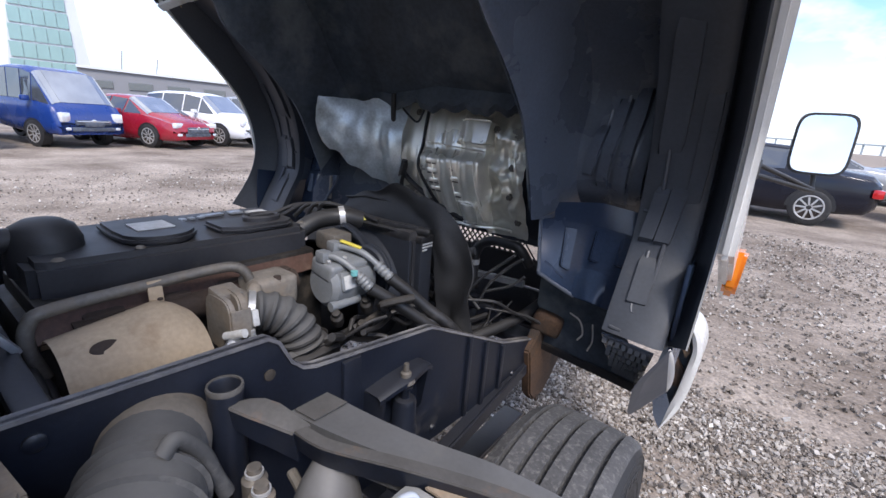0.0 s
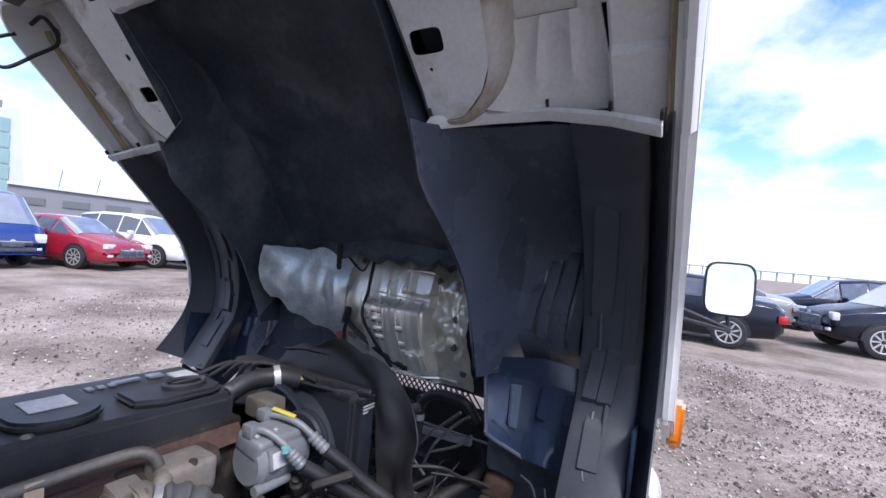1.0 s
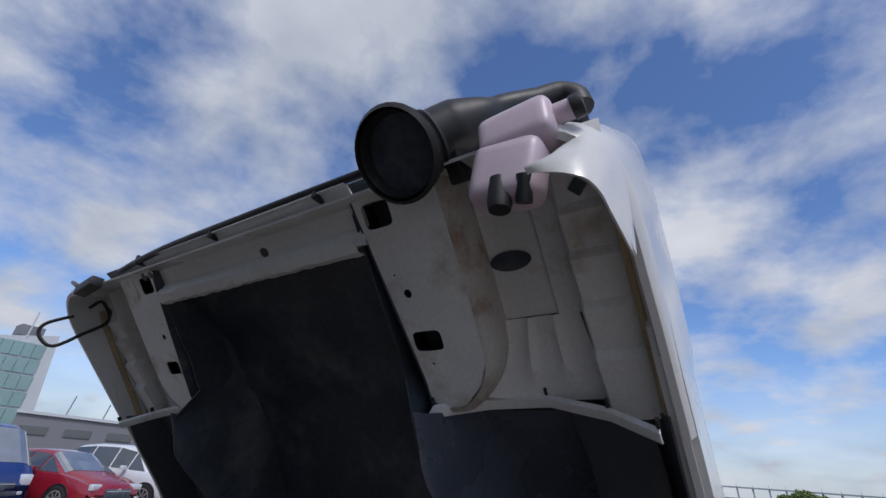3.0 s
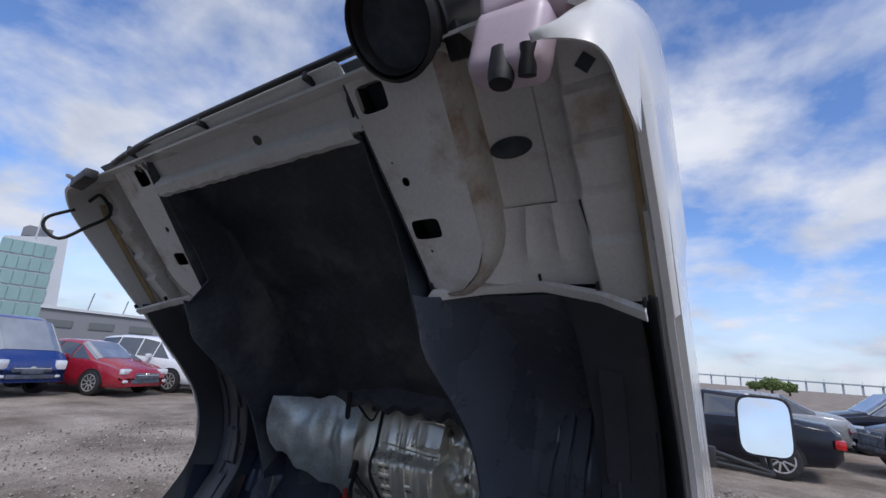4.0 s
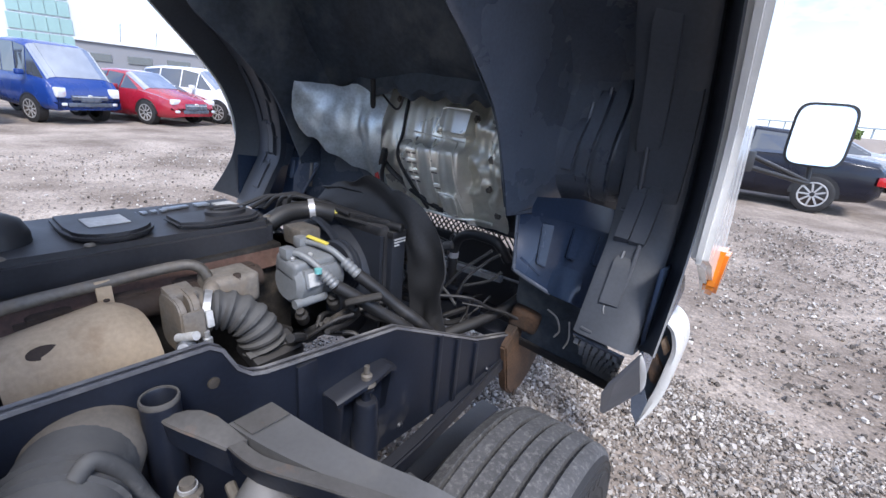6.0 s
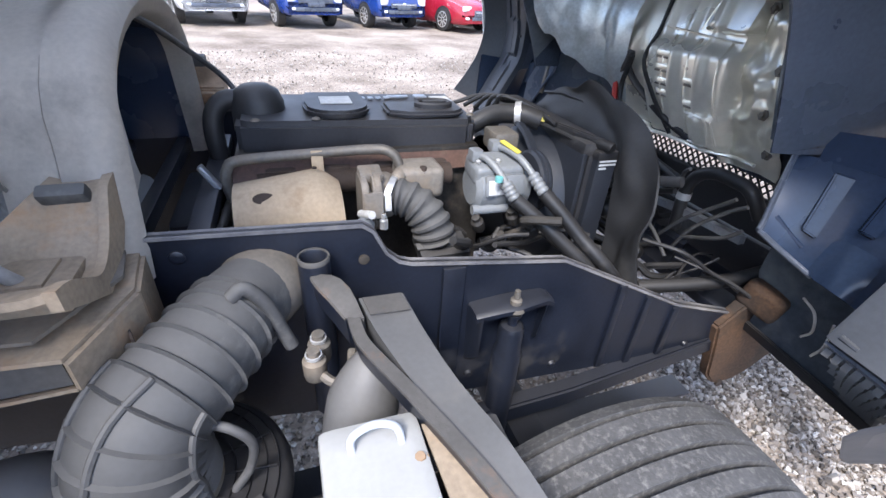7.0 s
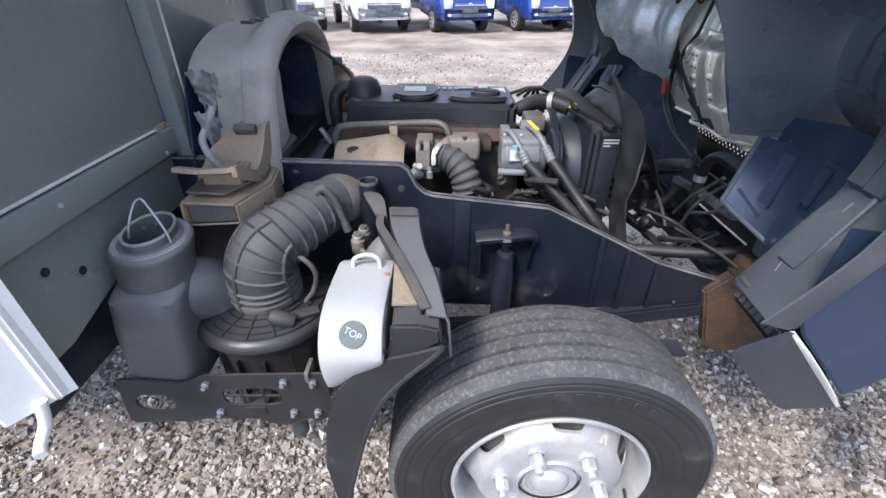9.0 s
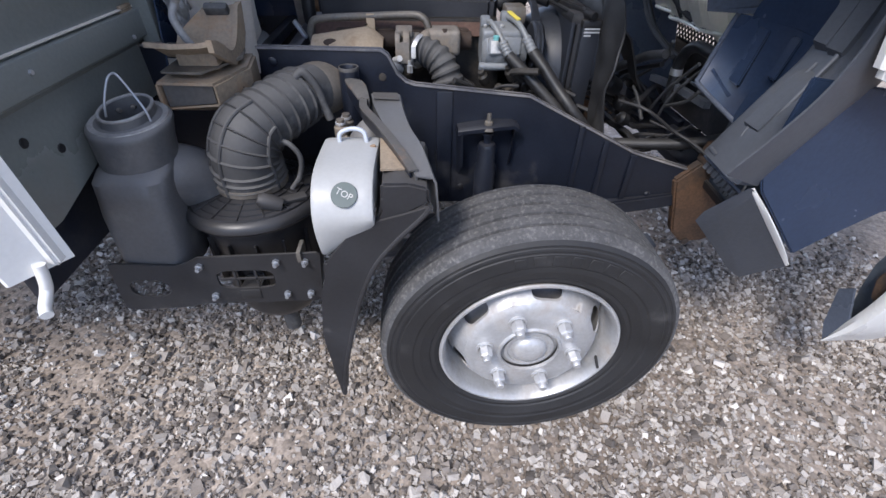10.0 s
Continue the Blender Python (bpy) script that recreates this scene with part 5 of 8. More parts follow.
def build_engine():
    e = thing("engine", (-0.12, -0.3, 0.6), "dusty diesel engine with a black plastic cover and rusty exhaust side", "engine")
    part("engine_block", box((-0.15, -0.30, 0.80), (0.30, 0.62, 0.36), 0.02), "oily", e, "dark oily iron block")
    part("cylinder_head", box((-0.14, -0.30, 0.99), (0.26, 0.58, 0.05), 0.01), "oily", e)
    # plastic cover with a low front lip and raised islands
    bm = prism([(-0.30, -0.585, 1.085), (-0.045, -0.585, 1.082), (-0.03, -0.56, 1.082), (-0.025, -0.03, 1.072), (-0.06, -0.005, 1.074), (-0.30, -0.005, 1.08)], (0, 0, -0.095), bev=0.014)
    c = part("engine_cover", bm, "cover", e, "dusty black plastic engine cover")
    part("cover_island", prism([(-0.24, -0.43, 1.08), (-0.14, -0.435, 1.08), *[(-0.105 + 0.07 * math.cos(a_), -0.355 + 0.078 * math.sin(a_), 1.08) for a_ in np.linspace(-1.35, 1.35, 12)], (-0.14, -0.275, 1.08), (-0.24, -0.28, 1.08)], (0, 0, 0.020), bev=0.007), "cover", c)
    part("cover_island", prism([(-0.15, -0.24, 1.078), (-0.06, -0.24, 1.078), (-0.035, -0.19, 1.078), (-0.035, -0.07, 1.078), (-0.06, -0.04, 1.078), (-0.15, -0.04, 1.078)], (0, 0, 0.016), bev=0.007), "cover", c)
    part("paper_label", box((-0.14, -0.355, 1.1015), (0.07, 0.075, 0.002), 0.0), "label", c, "worn grey paper label")
    part("paper_label", box((-0.20, -0.06, 1.085), (0.06, 0.05, 0.004), 0.0), "label", c, "worn grey paper label")
    ring = pose(-0.092, -0.115, 1.094) @ Matrix.Diagonal((0.85, 1.25, 1, 1))
    part("filler_ring", lathe([(0.030, 0), (0.040, 0.0), (0.040, 0.010), (0.035, 0.014), (0.030, 0.010)], ring, 36, closed=True), "cover", c)
    part("filler_cap", lathe([(0, 0.006), (0.026, 0.005), (0.029, 0.0), (0.029, -0.01), (0, -0.01)], ring, 30), "plastic", c)
    part("filler_grip", box((-0.092, -0.115, 1.102), (0.012, 0.06, 0.012), 0.003), "plastic", c)
    bm = box((-0.235, -0.175, 1.085), (0.02, 0.06, 0.006), 0.003)
    box((-0.235, -0.11, 1.085), (0.03, 0.035, 0.006), 0.003, bm=bm)
    part("raised_mark", bm, "alu", c, "silver raised maker's mark as plain blocks")
    for k in range(4):
        part("raised_mark", box((-0.225, -0.275 + 0.022 * k, 1.085), (0.02, 0.014, 0.005), 0.002), "alu", c, "silver raised block")
    bm = lathe([(0.0, 0.055), (0.03, 0.052), (0.05, 0.04), (0.06, 0.015), (0.062, -0.05), (0, -0.05)], pose(-0.15, -0.535, 1.085), 28)
    part("breather_dome", bm, "plastic", c, "round black plastic dome")
    part("breather_pipe", pipe([(-0.15, -0.56, 1.10), (-0.145, -0.60, 1.105), (-0.14, -0.63, 1.08), (-0.135, -0.64, 1.03), (-0.135, -0.635, 0.92)], 0.022, 14), "plastic", c, "black pipe bending down")
    for y in (-0.54, -0.41, -0.03):
        part("cover_bolt", lathe([(0, 0.005), (0.007, 0.004), (0.011, 0)], pose(-0.045, y, 1.082), 10), "steel", c)
    # exhaust side
    bm = bmesh.new()
    for y in (-0.50, -0.38, -0.26, -0.14):
        box((-0.005, y, 0.965), (0.06, 0.07, 0.05), 0.012, bm=bm)
    sweep([(0.02, -0.55, 0.955), (0.02, -0.10, 0.955)], 0.028, 12, bm)
    part("exhaust_manifold", bm, "manifold", e, "rusty cast iron manifold")
    part("heat_plate", prism([(-0.012, -0.60, 1.005), (-0.012, -0.02, 1.0), (0.015, -0.02, 0.965), (0.03, -0.60, 0.96)], (0.002, 0, 0.003)), "scorched", e, "brown scorched plate")
    rows = []
    for k in range(10):
        y = -0.595 + 0.215 * k / 9
        shrink = (1.0, 0.86, 0.66)[max(0, k - 7)]                # the end is rounded off
        rows.append([(0.085 + 0.105 * math.cos(a) * (0.85 + 0.15 * k / 9) * (0.7 + 0.3 * shrink), y, 0.90 + 0.105 * math.sin(a) * (0.80 + 0.30 * k / 9) * shrink) for a in np.linspace(-0.5, 2.6, 12)])
    part("turbine_shield", sheet(rows, 0.003), "beige", e, "dusty beige pressed steel heat shield")
    # both shield holes are dark discs that paint the shade within
    part("shield_hole", lathe([(0.0, 0.0), (0.016, 0.0), (0.016, 0.003), (0, 0.004)], Matrix.Translation((0.135, -0.535, 0.975)) @ Vector((0.75, 0, 0.8)).to_track_quat("Z", "Y").to_matrix().to_4x4() @ Matrix.Diagonal((1.35, 0.75, 1, 1)), 20), "manifold", e, "dark disc painted as a shaded oval hole")
    part("shield_hole", lathe([(0, 0), (0.005, 0), (0.005, 0.003), (0, 0.003)], pose(0.085, -0.43, 1.014), 10), "manifold", e)
    t = part("turbocharger", lathe([(0, -0.05), (0.04, -0.048), (0.052, -0.03), (0.054, 0.0), (0.048, 0.025), (0.03, 0.035), (0, 0.035)], pose(0.085, -0.30, 0.94, 90, 0, 0), 28), "turbo", e, "grimy cast turbo housing")
    part("turbo_flange", prism([(x_, -0.342, z_) for x_, z_ in oblong(0.115, 0.945, 0.052, 0.060, 0.55)], (0, 0.014, 0), bev=0.003), "turbo", t, "pale dusty cast flange")
    part("turbo_flange", prism([(x_, -0.318, z_) for x_, z_ in oblong(0.115, 0.945, 0.046, 0.066, 0.6)], (0, 0.018, 0), bev=0.004), "turbo", t, "pale dusty cast flange")
    part("flange_plate", prism([(0.168, -0.340, 0.925), (0.168, -0.300, 0.925), (0.165, -0.300, 0.985), (0.165, -0.340, 0.985)], (0.004, 0, 0), bev=0.001), "turbo", t)
    part("band_clamp", lathe([(0.046, -0.007), (0.049, -0.007), (0.049, 0.007), (0.046, 0.007)], pose(0.108, -0.272, 0.945, 78, 0, -28), 30, closed=True), "nut", t, "bright band clamp")
    part("clamp_screw", box((0.160, -0.288, 0.955), (0.012, 0.014, 0.034), 0.002, (0, -10, 0)), "label", t, "bright clamp screw")
    part("turbo_outlet", box((0.10, -0.315, 1.000), (0.05, 0.05, 0.02), 0.005, (0, 8, 0)), "turbo", t)
    bm = box((0.06, -0.195, 0.965), (0.085, 0.11, 0.075), 0.016, seg=3)
    part("turbo_block", bm, "turbo", t, "dusty brown casting")
    part("block_elbow", pipe([(0.075, -0.235, 0.985), (0.095, -0.25, 0.985), (0.105, -0.262, 0.965)], 0.017, 12), "turbo", t)
    part("block_stud", lathe([(0, 0.012), (0.008, 0.011), (0.012, 0.0)], pose(0.09, -0.19, 0.993), 12), "manifold", t)
    part("actuator", lathe([(0, 0), (0.014, 0), (0.016, 0.01), (0.016, 0.03), (0.01, 0.04), (0, 0.04)], pose(0.16, -0.33, 0.905, 0, 60, -40), 18), "alu", t)
    part("sensor_plug", lathe([(0, 0), (0.009, 0), (0.009, 0.05), (0, 0.05)], pose(0.15, -0.345, 0.93, 0, 70, 20), 12), "label", t, "pale plug")
    part("turbo_bolt", lathe([(0.01, 0), (0.01, 0.02), (0.006, 0.022), (0.006, 0.035), (0, 0.036)], pose(0.17, -0.30, 0.90), 6), "nut", t)
    # intake bellows below the turbo
    p = smooth_path([(0.105, -0.275, 0.948), (0.122, -0.240, 0.944), (0.142, -0.208, 0.925), (0.158, -0.188, 0.892), (0.166, -0.178, 0.855)], 7)
    part("turbo_bellows", sweep(p, [0.036 + 0.009 * i / len(p) + 0.006 * (i % 4 < 2) for i in range(len(p))], 20), "rubber", e, "ribbed grey rubber bellows")
    part("bellows_foot", box((0.172, -0.165, 0.838), (0.09, 0.12, 0.03), 0.008, (0, 14, 0)), "plastic", e, "black moulded duct end")
    part("duct_seam", box((0.19, -0.165, 0.852), (0.02, 0.13, 0.006), 0.002, (0, 14, 0)), "rubber", e)
    # cross tube with its strap
    part("water_tube", pipe([(0.03, -0.598, 0.90), (0.026, -0.612, 0.96), (0.024, -0.606, 1.0), (0.024, -0.575, 1.018), (0.026, -0.42, 1.026), (0.038, -0.30, 1.033), (0.048, -0.262, 1.03), (0.056, -0.242, 1.008), (0.062, -0.235, 0.96)], 0.0115, 12), "steel", e, "dusty steel tube")
    part("tube_strap", box((0.036, -0.42, 1.004), (0.006, 0.026, 0.062), 0.002, (0, -6, 0)), "beige", e)
    # compressor
    k = part("compressor", lathe([(0, -0.078), (0.045, -0.077), (0.056, -0.070), (0.058, -0.02), (0.061, -0.016), (0.061, 0.02), (0.058, 0.024), (0.058, 0.055), (0.045, 0.066), (0, 0.066)], pose(0.105, -0.012, 0.955, 90, 0, 0), 30), "casting", e, "pale grey cast compressor")
    part("compressor_head", box((0.105, -0.015, 0.995), (0.085, 0.13, 0.05), 0.014, (0, 10, 0), seg=3), "casting", k)
    part("compressor_rib", box((0.155, -0.012, 0.972), (0.022, 0.10, 0.05), 0.008, (0, -12, 0)), "casting", k)
    part("compressor_foot", sweep([(0.150, -0.085, 0.912), (0.152, 0.005, 0.912)], [0.012, 0.012], 14), "casting", k, "round mounting lug")
    part("clutch_disc", lathe([(0, 0.0), (0.05, 0.0), (0.070, 0.004), (0.076, 0.010), (0.076, 0.016), (0.072, 0.019), (0.076, 0.022), (0.076, 0.030), (0.070, 0.036), (0.03, 0.038), (0, 0.040)], pose(0.105, 0.112, 0.955, 90, 0, 0), 40), "shroud", k, "black grooved clutch disc")
    part("compressor_plate", box((0.1668, -0.03, 0.972), (0.003, 0.05, 0.034), 0.001, (0, -12, 0)), "label", k, "worn data plate")
    for y_ in (-0.07, -0.02, 0.04):
        part("compressor_bolt", lathe([(0.006, 0), (0.006, 0.006), (0.003, 0.008), (0, 0.008)], pose(0.125, y_, 1.018, 0, 10, 0), 6), "nut", k)
    for a, b, c2 in (((0.102, -0.068, 1.030), (0.165, -0.035, 1.010), (0.208, -0.007, 0.959)), ((0.060, 0.0, 1.034), (0.150, 0.035, 1.022), (0.208, 0.065, 0.969))):
        part("pipe_fitting", pipe([a, lerp(a, c2, 0.25) + Vector((0, 0, 0.018)), b, c2], 0.0088, 10), "casting", k, "bright metal pipe")
        part("crimp", sweep([lerp(b, c2, 0.4 + 0.05 * q_) for q_ in range(13)], [0.0125 + 0.0025 * (q_ % 3 > 0) for q_ in range(13)], 12), "casting", k, "ribbed crimp sleeve")
        part("fitting_block", box(a, (0.034, 0.03, 0.030), 0.008), "casting", k)
    part("yellow_tag", box((0.105, 0.018, 1.046), (0.06, 0.014, 0.004), 0.001, (0, 12, 22)), "yellow", k)
    part("teal_cap", lathe([(0, 0.012), (0.009, 0.011), (0.009, 0), (0, 0)], pose(0.19, -0.045, 0.998), 12), "teal", k)
    # refrigerant hoses running forward
    part("thick_hose", pipe([(0.208, -0.007, 0.959), (0.238, 0.035, 0.925), (0.275, 0.09, 0.875), (0.31, 0.145, 0.825), (0.318, 0.20, 0.77), (0.31, 0.28, 0.70)], 0.0165, 12), "hose", e)
    part("thick_hose", pipe([(0.208, 0.065, 0.969), (0.240, 0.095, 0.935), (0.28, 0.135, 0.885), (0.325, 0.175, 0.84), (0.335, 0.23, 0.78), (0.32, 0.31, 0.70)], 0.0165, 12), "hose", e)
    # small pipes and valves on the near side
    rng = random.Random(3)
    for i in range(14):
        y = -0.12 + 0.025 * i
        pts = [(0.12 + 0.05 * rng.random(), y, 0.80 + 0.05 * rng.random())]
        for q in range(3):
            pts.append((pts[-1][0] + rng.uniform(-0.01, 0.05), pts[-1][1] + rng.uniform(-0.06, 0.08), pts[-1][2] + rng.uniform(-0.03, 0.05)))
        part("small_pipe", pipe(pts, rng.choice([0.005, 0.007, 0.010]), 8, 5), rng.choice(["hose", "plastic", "oily"]), e)
    for x, y, z in ((0.17, 0.02, 0.88), (0.20, 0.06, 0.86), (0.15, -0.06, 0.86), (0.19, -0.01, 0.83)):
        part("valve_body", lathe([(0, 0), (0.014, 0), (0.016, 0.008), (0.016, 0.03), (0.010, 0.036), (0.010, 0.048), (0, 0.05)], pose(x, y, z, 25, 20, 0), 14), "oily", e)
    # dark gearbox end, bar and pipes behind the engine
    part("gearbox_end", box((-0.12, -0.70, 0.76), (0.34, 0.10, 0.26), 0.03), "shroud", e, "black gearbox housing")
    part("cross_bar", box((0.0, -0.645, 0.955), (0.62, 0.04, 0.03), 0.005, (0, 1, 0)), "black_paint", e)
    for k_, (y_, z_, r_) in enumerate(((-0.625, 0.92, 0.010), (-0.635, 0.90, 0.007), (-0.61, 0.895, 0.008), (-0.64, 0.875, 0.012))):
        part("rear_pipe", pipe([(0.27, y_ - 0.02, z_ - 0.01), (0.17, y_, z_), (0.08, y_ + 0.008 * (-1) ** k_, z_ + 0.004), (-0.03, y_ + 0.01, z_ - 0.01)], r_, 10), "steel" if k_ % 2 else "hose", e)
    part("pipe_clip", box((0.16, -0.625, 0.91), (0.02, 0.02, 0.05), 0.004), "hose", e)
    part("bright_lug", box((0.04, -0.64, 0.99), (0.02, 0.012, 0.06), 0.003, (30, 0, 0)), "alu", e)
    part("intake_pipe", pipe([(-0.10, 0.0, 1.04), (-0.08, 0.05, 1.07), (-0.03, 0.10, 1.085), (0.0, 0.15, 1.075)], 0.026, 14), "hose", e)
    part("thermostat", box((0.015, 0.035, 1.035), (0.08, 0.065, 0.05), 0.010), "steel", e, "brown dusty housing")
    part("hose_clamp", lathe([(0.029, -0.008), (0.031, -0.008), (0.031, 0.008), (0.029, 0.008)], Matrix.Translation((-0.03, 0.10, 1.085)) @ Vector((0.5, 0.8, 0.1)).to_track_quat("Z", "Y").to_matrix().to_4x4(), 24, closed=True), "nut", e)
    for i in range(5):
        part("wiring", pipe([(-0.22 + 0.03 * i, -0.01 + 0.02 * i, 1.07), (-0.18 + 0.03 * i, 0.06, 1.10 + 0.006 * i), (-0.10 + 0.02 * i, 0.10 + 0.01 * i, 1.10), (-0.02 + 0.02 * i, 0.16, 1.08)], 0.006, 8, 5), "hose", e)
    return e


build_engine()


def build_radiator():
    r = thing("radiator", (-0.05, 0.2, 0.62), "black radiator with a fan shroud and a white printed notice", "radiator")
    part("core", box((-0.08, 0.225, 0.84), (0.50, 0.06, 0.40), 0.008), "plastic", r)
    part("top_tank", box((-0.08, 0.215, 1.05), (0.50, 0.075, 0.035), 0.012), "plastic", r)
    part("shroud", lathe([(0.20, 0.0), (0.19, 0.05), (0.165, 0.10), (0.160, 0.16), (0.168, 0.165)], pose(-0.05, 0.20, 0.85, 90, 0, 0), 40), "shroud", r)
    part("shroud_plate", box((-0.06, 0.185, 0.85), (0.46, 0.012, 0.38), 0.003), "shroud", r)
    part("side_frame", box((0.162, 0.235, 0.87), (0.055, 0.055, 0.35), 0.006), "shroud", r)
    part("notice_head", box((0.162, 0.235, 1.040), (0.060, 0.060, 0.022), 0.006), "plastic", r)
    for k in range(3):
        part("notice_line", box((0.1905, 0.236 - 0.012 * (k == 2), 1.028 - 0.009 * k), (0.002, 0.046 - 0.026 * (k == 2), 0.0042), 0.0), "label", r, "white printed bar")
    bar = [lerp((-0.02, 0.150, 1.076), (0.20, 0.232, 1.062), k / 24) for k in range(25)]
    part("ribbed_bar", sweep(bar, [0.012 + 0.0025 * (k % 2) for k in range(25)], 10), "hose", r, "ribbed black loom tube")
    part("thin_pipe", pipe([(-0.03, 0.135, 1.07), (0.06, 0.165, 1.066), (0.13, 0.19, 1.05), (0.155, 0.195, 0.98), (0.16, 0.20, 0.86), (0.165, 0.21, 0.76)], 0.006, 8), "hose", r)
    ring_m = pose(-0.03, 0.105, 0.90, 90, 0, 0)
    arc = [ring_m @ Vector((0.172 * math.cos(a_), 0.172 * math.sin(a_), 0)) for a_ in np.linspace(-0.4, 2.4, 28)]
    part("shroud_lip", sheet([[p_, p_ + Vector((0, -0.02, 0.004)), p_ + Vector((0, -0.024, -0.004))] for p_ in arc], 0.004), "shroud", r)
    for x_, z_ in ((0.145, 1.0), (0.15, 0.92), (0.155, 0.84)):
        part("clip", box((x_, 0.205, z_), (0.02, 0.02, 0.03), 0.005), "hose", r)
    part("yellow_cap", lathe([(0, 0.012), (0.018, 0.010), (0.02, 0.0), (0, 0)], pose(0.0, 0.155, 1.077), 14), "yellow", r)
    part("bracket", prism([(-0.05, 0.13, 1.075), (0.16, 0.20, 1.07), (0.17, 0.215, 1.07), (-0.05, 0.16, 1.075)], (0, 0, 0.012), bev=0.003), "plastic", r)
    inner = smooth_path([(-0.225, 0.272, 1.01), (-0.10, 0.272, 1.035), (0.01, 0.272, 1.052), (0.10, 0.27, 1.05), (0.165, 0.268, 1.03), (0.195, 0.266, 0.99), (0.20, 0.268, 0.93), (0.21, 0.27, 0.86), (0.22, 0.272, 0.79), (0.25, 0.275, 0.73)], 4)
    outer = smooth_path([(-0.225, 0.285, 1.085), (-0.12, 0.285, 1.135), (0.0, 0.285, 1.168), (0.095, 0.282, 1.168), (0.185, 0.278, 1.138), (0.25, 0.275, 1.10), (0.306, 0.275, 1.02), (0.338, 0.278, 0.94), (0.346, 0.28, 0.86), (0.345, 0.282, 0.75)], 4)
    rows = []
    for k, (a, b) in enumerate(zip(inner, outer)):
        row = []
        for q in range(15):
            u = q / 14
            wave = 0.022 * math.sin(4.2 * u + 0.33 * k) * u + 0.008 * noise.noise((u * 3, k * 0.3, 4))
            row.append(lerp(a, b, u) + Vector((0.012 * math.sin(0.55 * k) * u, -wave, 0.010 * math.sin(0.8 * k) * u * (k < 14))))
        rows.append(row)
    part("rubber_curtain", sheet(rows, 0.005), "curtain", r, "wavy dusty black rubber curtain", sharp=70)
    rows = [[lerp((-0.23 + 0.1 * k, 0.29, 1.10), (-0.20 + 0.09 * k, 0.46, 0.93 - 0.02 * k), q / 6) + Vector((0, 0, 0.02 * math.sin(1.3 * q + k))) for q in range(7)] for k in range(5)]
    part("curtain_flap", sheet(rows, 0.005), "curtain", r, "black rubber flap behind the radiator")
    return r


build_radiator()


def build_front_clutter():
    c = thing("hose_bundle", (0.2, 0.5, 0.62), "tangle of dusty black hoses and wires at the cab front", "hoses")
    part("carrier", box((0.05, 0.62, 0.645), (0.66, 0.10, 0.03), 0.006), "black_paint", c)
    rng = random.Random(9)
    for i in range(18):
        x0, y0, z0 = rng.uniform(-0.15, 0.3), rng.uniform(0.33, 0.45), rng.uniform(0.70, 0.85)
        pts = [(x0, y0, z0)]
        for q in range(4):
            pts.append((pts[-1][0] + rng.uniform(-0.05, 0.09), pts[-1][1] + rng.uniform(0.02, 0.09), max(0.67, pts[-1][2] + rng.uniform(-0.06, 0.05))))
        part("wire" if i > 7 else "hose", pipe(pts, rng.choice([0.0035, 0.005]) if i > 7 else rng.choice([0.010, 0.014]), 8, 6), rng.choice(["hose", "plastic"]), c)
    part("long_hose", pipe([(0.30, 0.34, 0.72), (0.34, 0.45, 0.735), (0.375, 0.56, 0.755), (0.40, 0.68, 0.79)], 0.018, 12), "hose", c)
    part("coolant_hose", pipe([(0.17, 0.55, 0.80), (0.165, 0.55, 0.86), (0.162, 0.55, 0.91), (0.18, 0.55, 0.962), (0.226, 0.55, 0.99), (0.288, 0.55, 0.993), (0.335, 0.55, 0.985), (0.37, 0.57, 0.93)], 0.017, 14), "hose", c)
    part("hose_band", lathe([(0.0175, -0.01), (0.019, -0.01), (0.019, 0.01), (0.0175, 0.01)], pose(0.163, 0.55, 0.90), 20, closed=True), "nut", c, "pale hose band")
    part("cross_tube", pipe([(-0.08, 0.46, 0.84), (0.016, 0.45, 0.881), (0.14, 0.45, 0.94), (0.21, 0.47, 0.965)], 0.014, 12), "rubber", c, "dusty tube")
    part("cross_tube", pipe([(-0.05, 0.47, 0.83), (0.08, 0.47, 0.885), (0.19, 0.48, 0.93)], 0.008, 10), "hose", c)
    part("bright_rod", sweep([(0.014, 0.56, 0.835), (0.166, 0.56, 0.855), (0.36, 0.56, 0.865)], 0.014, 4), "alu", c, "bright metal strip")
    for k, pts in enumerate((((0.164, 0.5, 0.776), (0.232, 0.5, 0.869), (0.31, 0.5, 0.943), (0.343, 0.5, 0.975)), ((0.224, 0.5, 0.772), (0.264, 0.5, 0.857), (0.334, 0.5, 0.936), (0.375, 0.5, 0.97)), ((0.243, 0.5, 0.819), (0.343, 0.5, 0.87), (0.387, 0.5, 0.914)), ((0.169, 0.42, 0.855), (0.22, 0.42, 0.834), (0.28, 0.42, 0.79)), ((0.21, 0.48, 1.0), (0.19, 0.49, 0.985), (0.175, 0.50, 0.95), (0.16, 0.5, 0.93)))):
        part("wire", pipe(pts, 0.005, 8, 6), "rubber", c, "pale dusty wire" if k == 4 else "")
    part("strut", sweep([(-0.565, 0.50, 1.17), (-0.545, 0.47, 1.02)], 0.007, 8), "steel", c, "pale dusty rod")
    # battery leads hanging from the cab
    part("red_lead", pipe([(-0.244, 0.56, 1.135), (-0.24, 0.56, 1.10), (-0.23, 0.56, 1.07)], 0.009, 10), "red", c, "red sleeved cable")
    part("lead", pipe([(-0.20, 0.55, 1.22), (-0.222, 0.56, 1.175), (-0.244, 0.562, 1.13), (-0.23, 0.562, 1.07), (-0.17, 0.56, 1.013), (-0.093, 0.56, 0.971), (0.022, 0.56, 0.945), (0.115, 0.55, 0.93)], 0.0075, 10), "rubber", c)
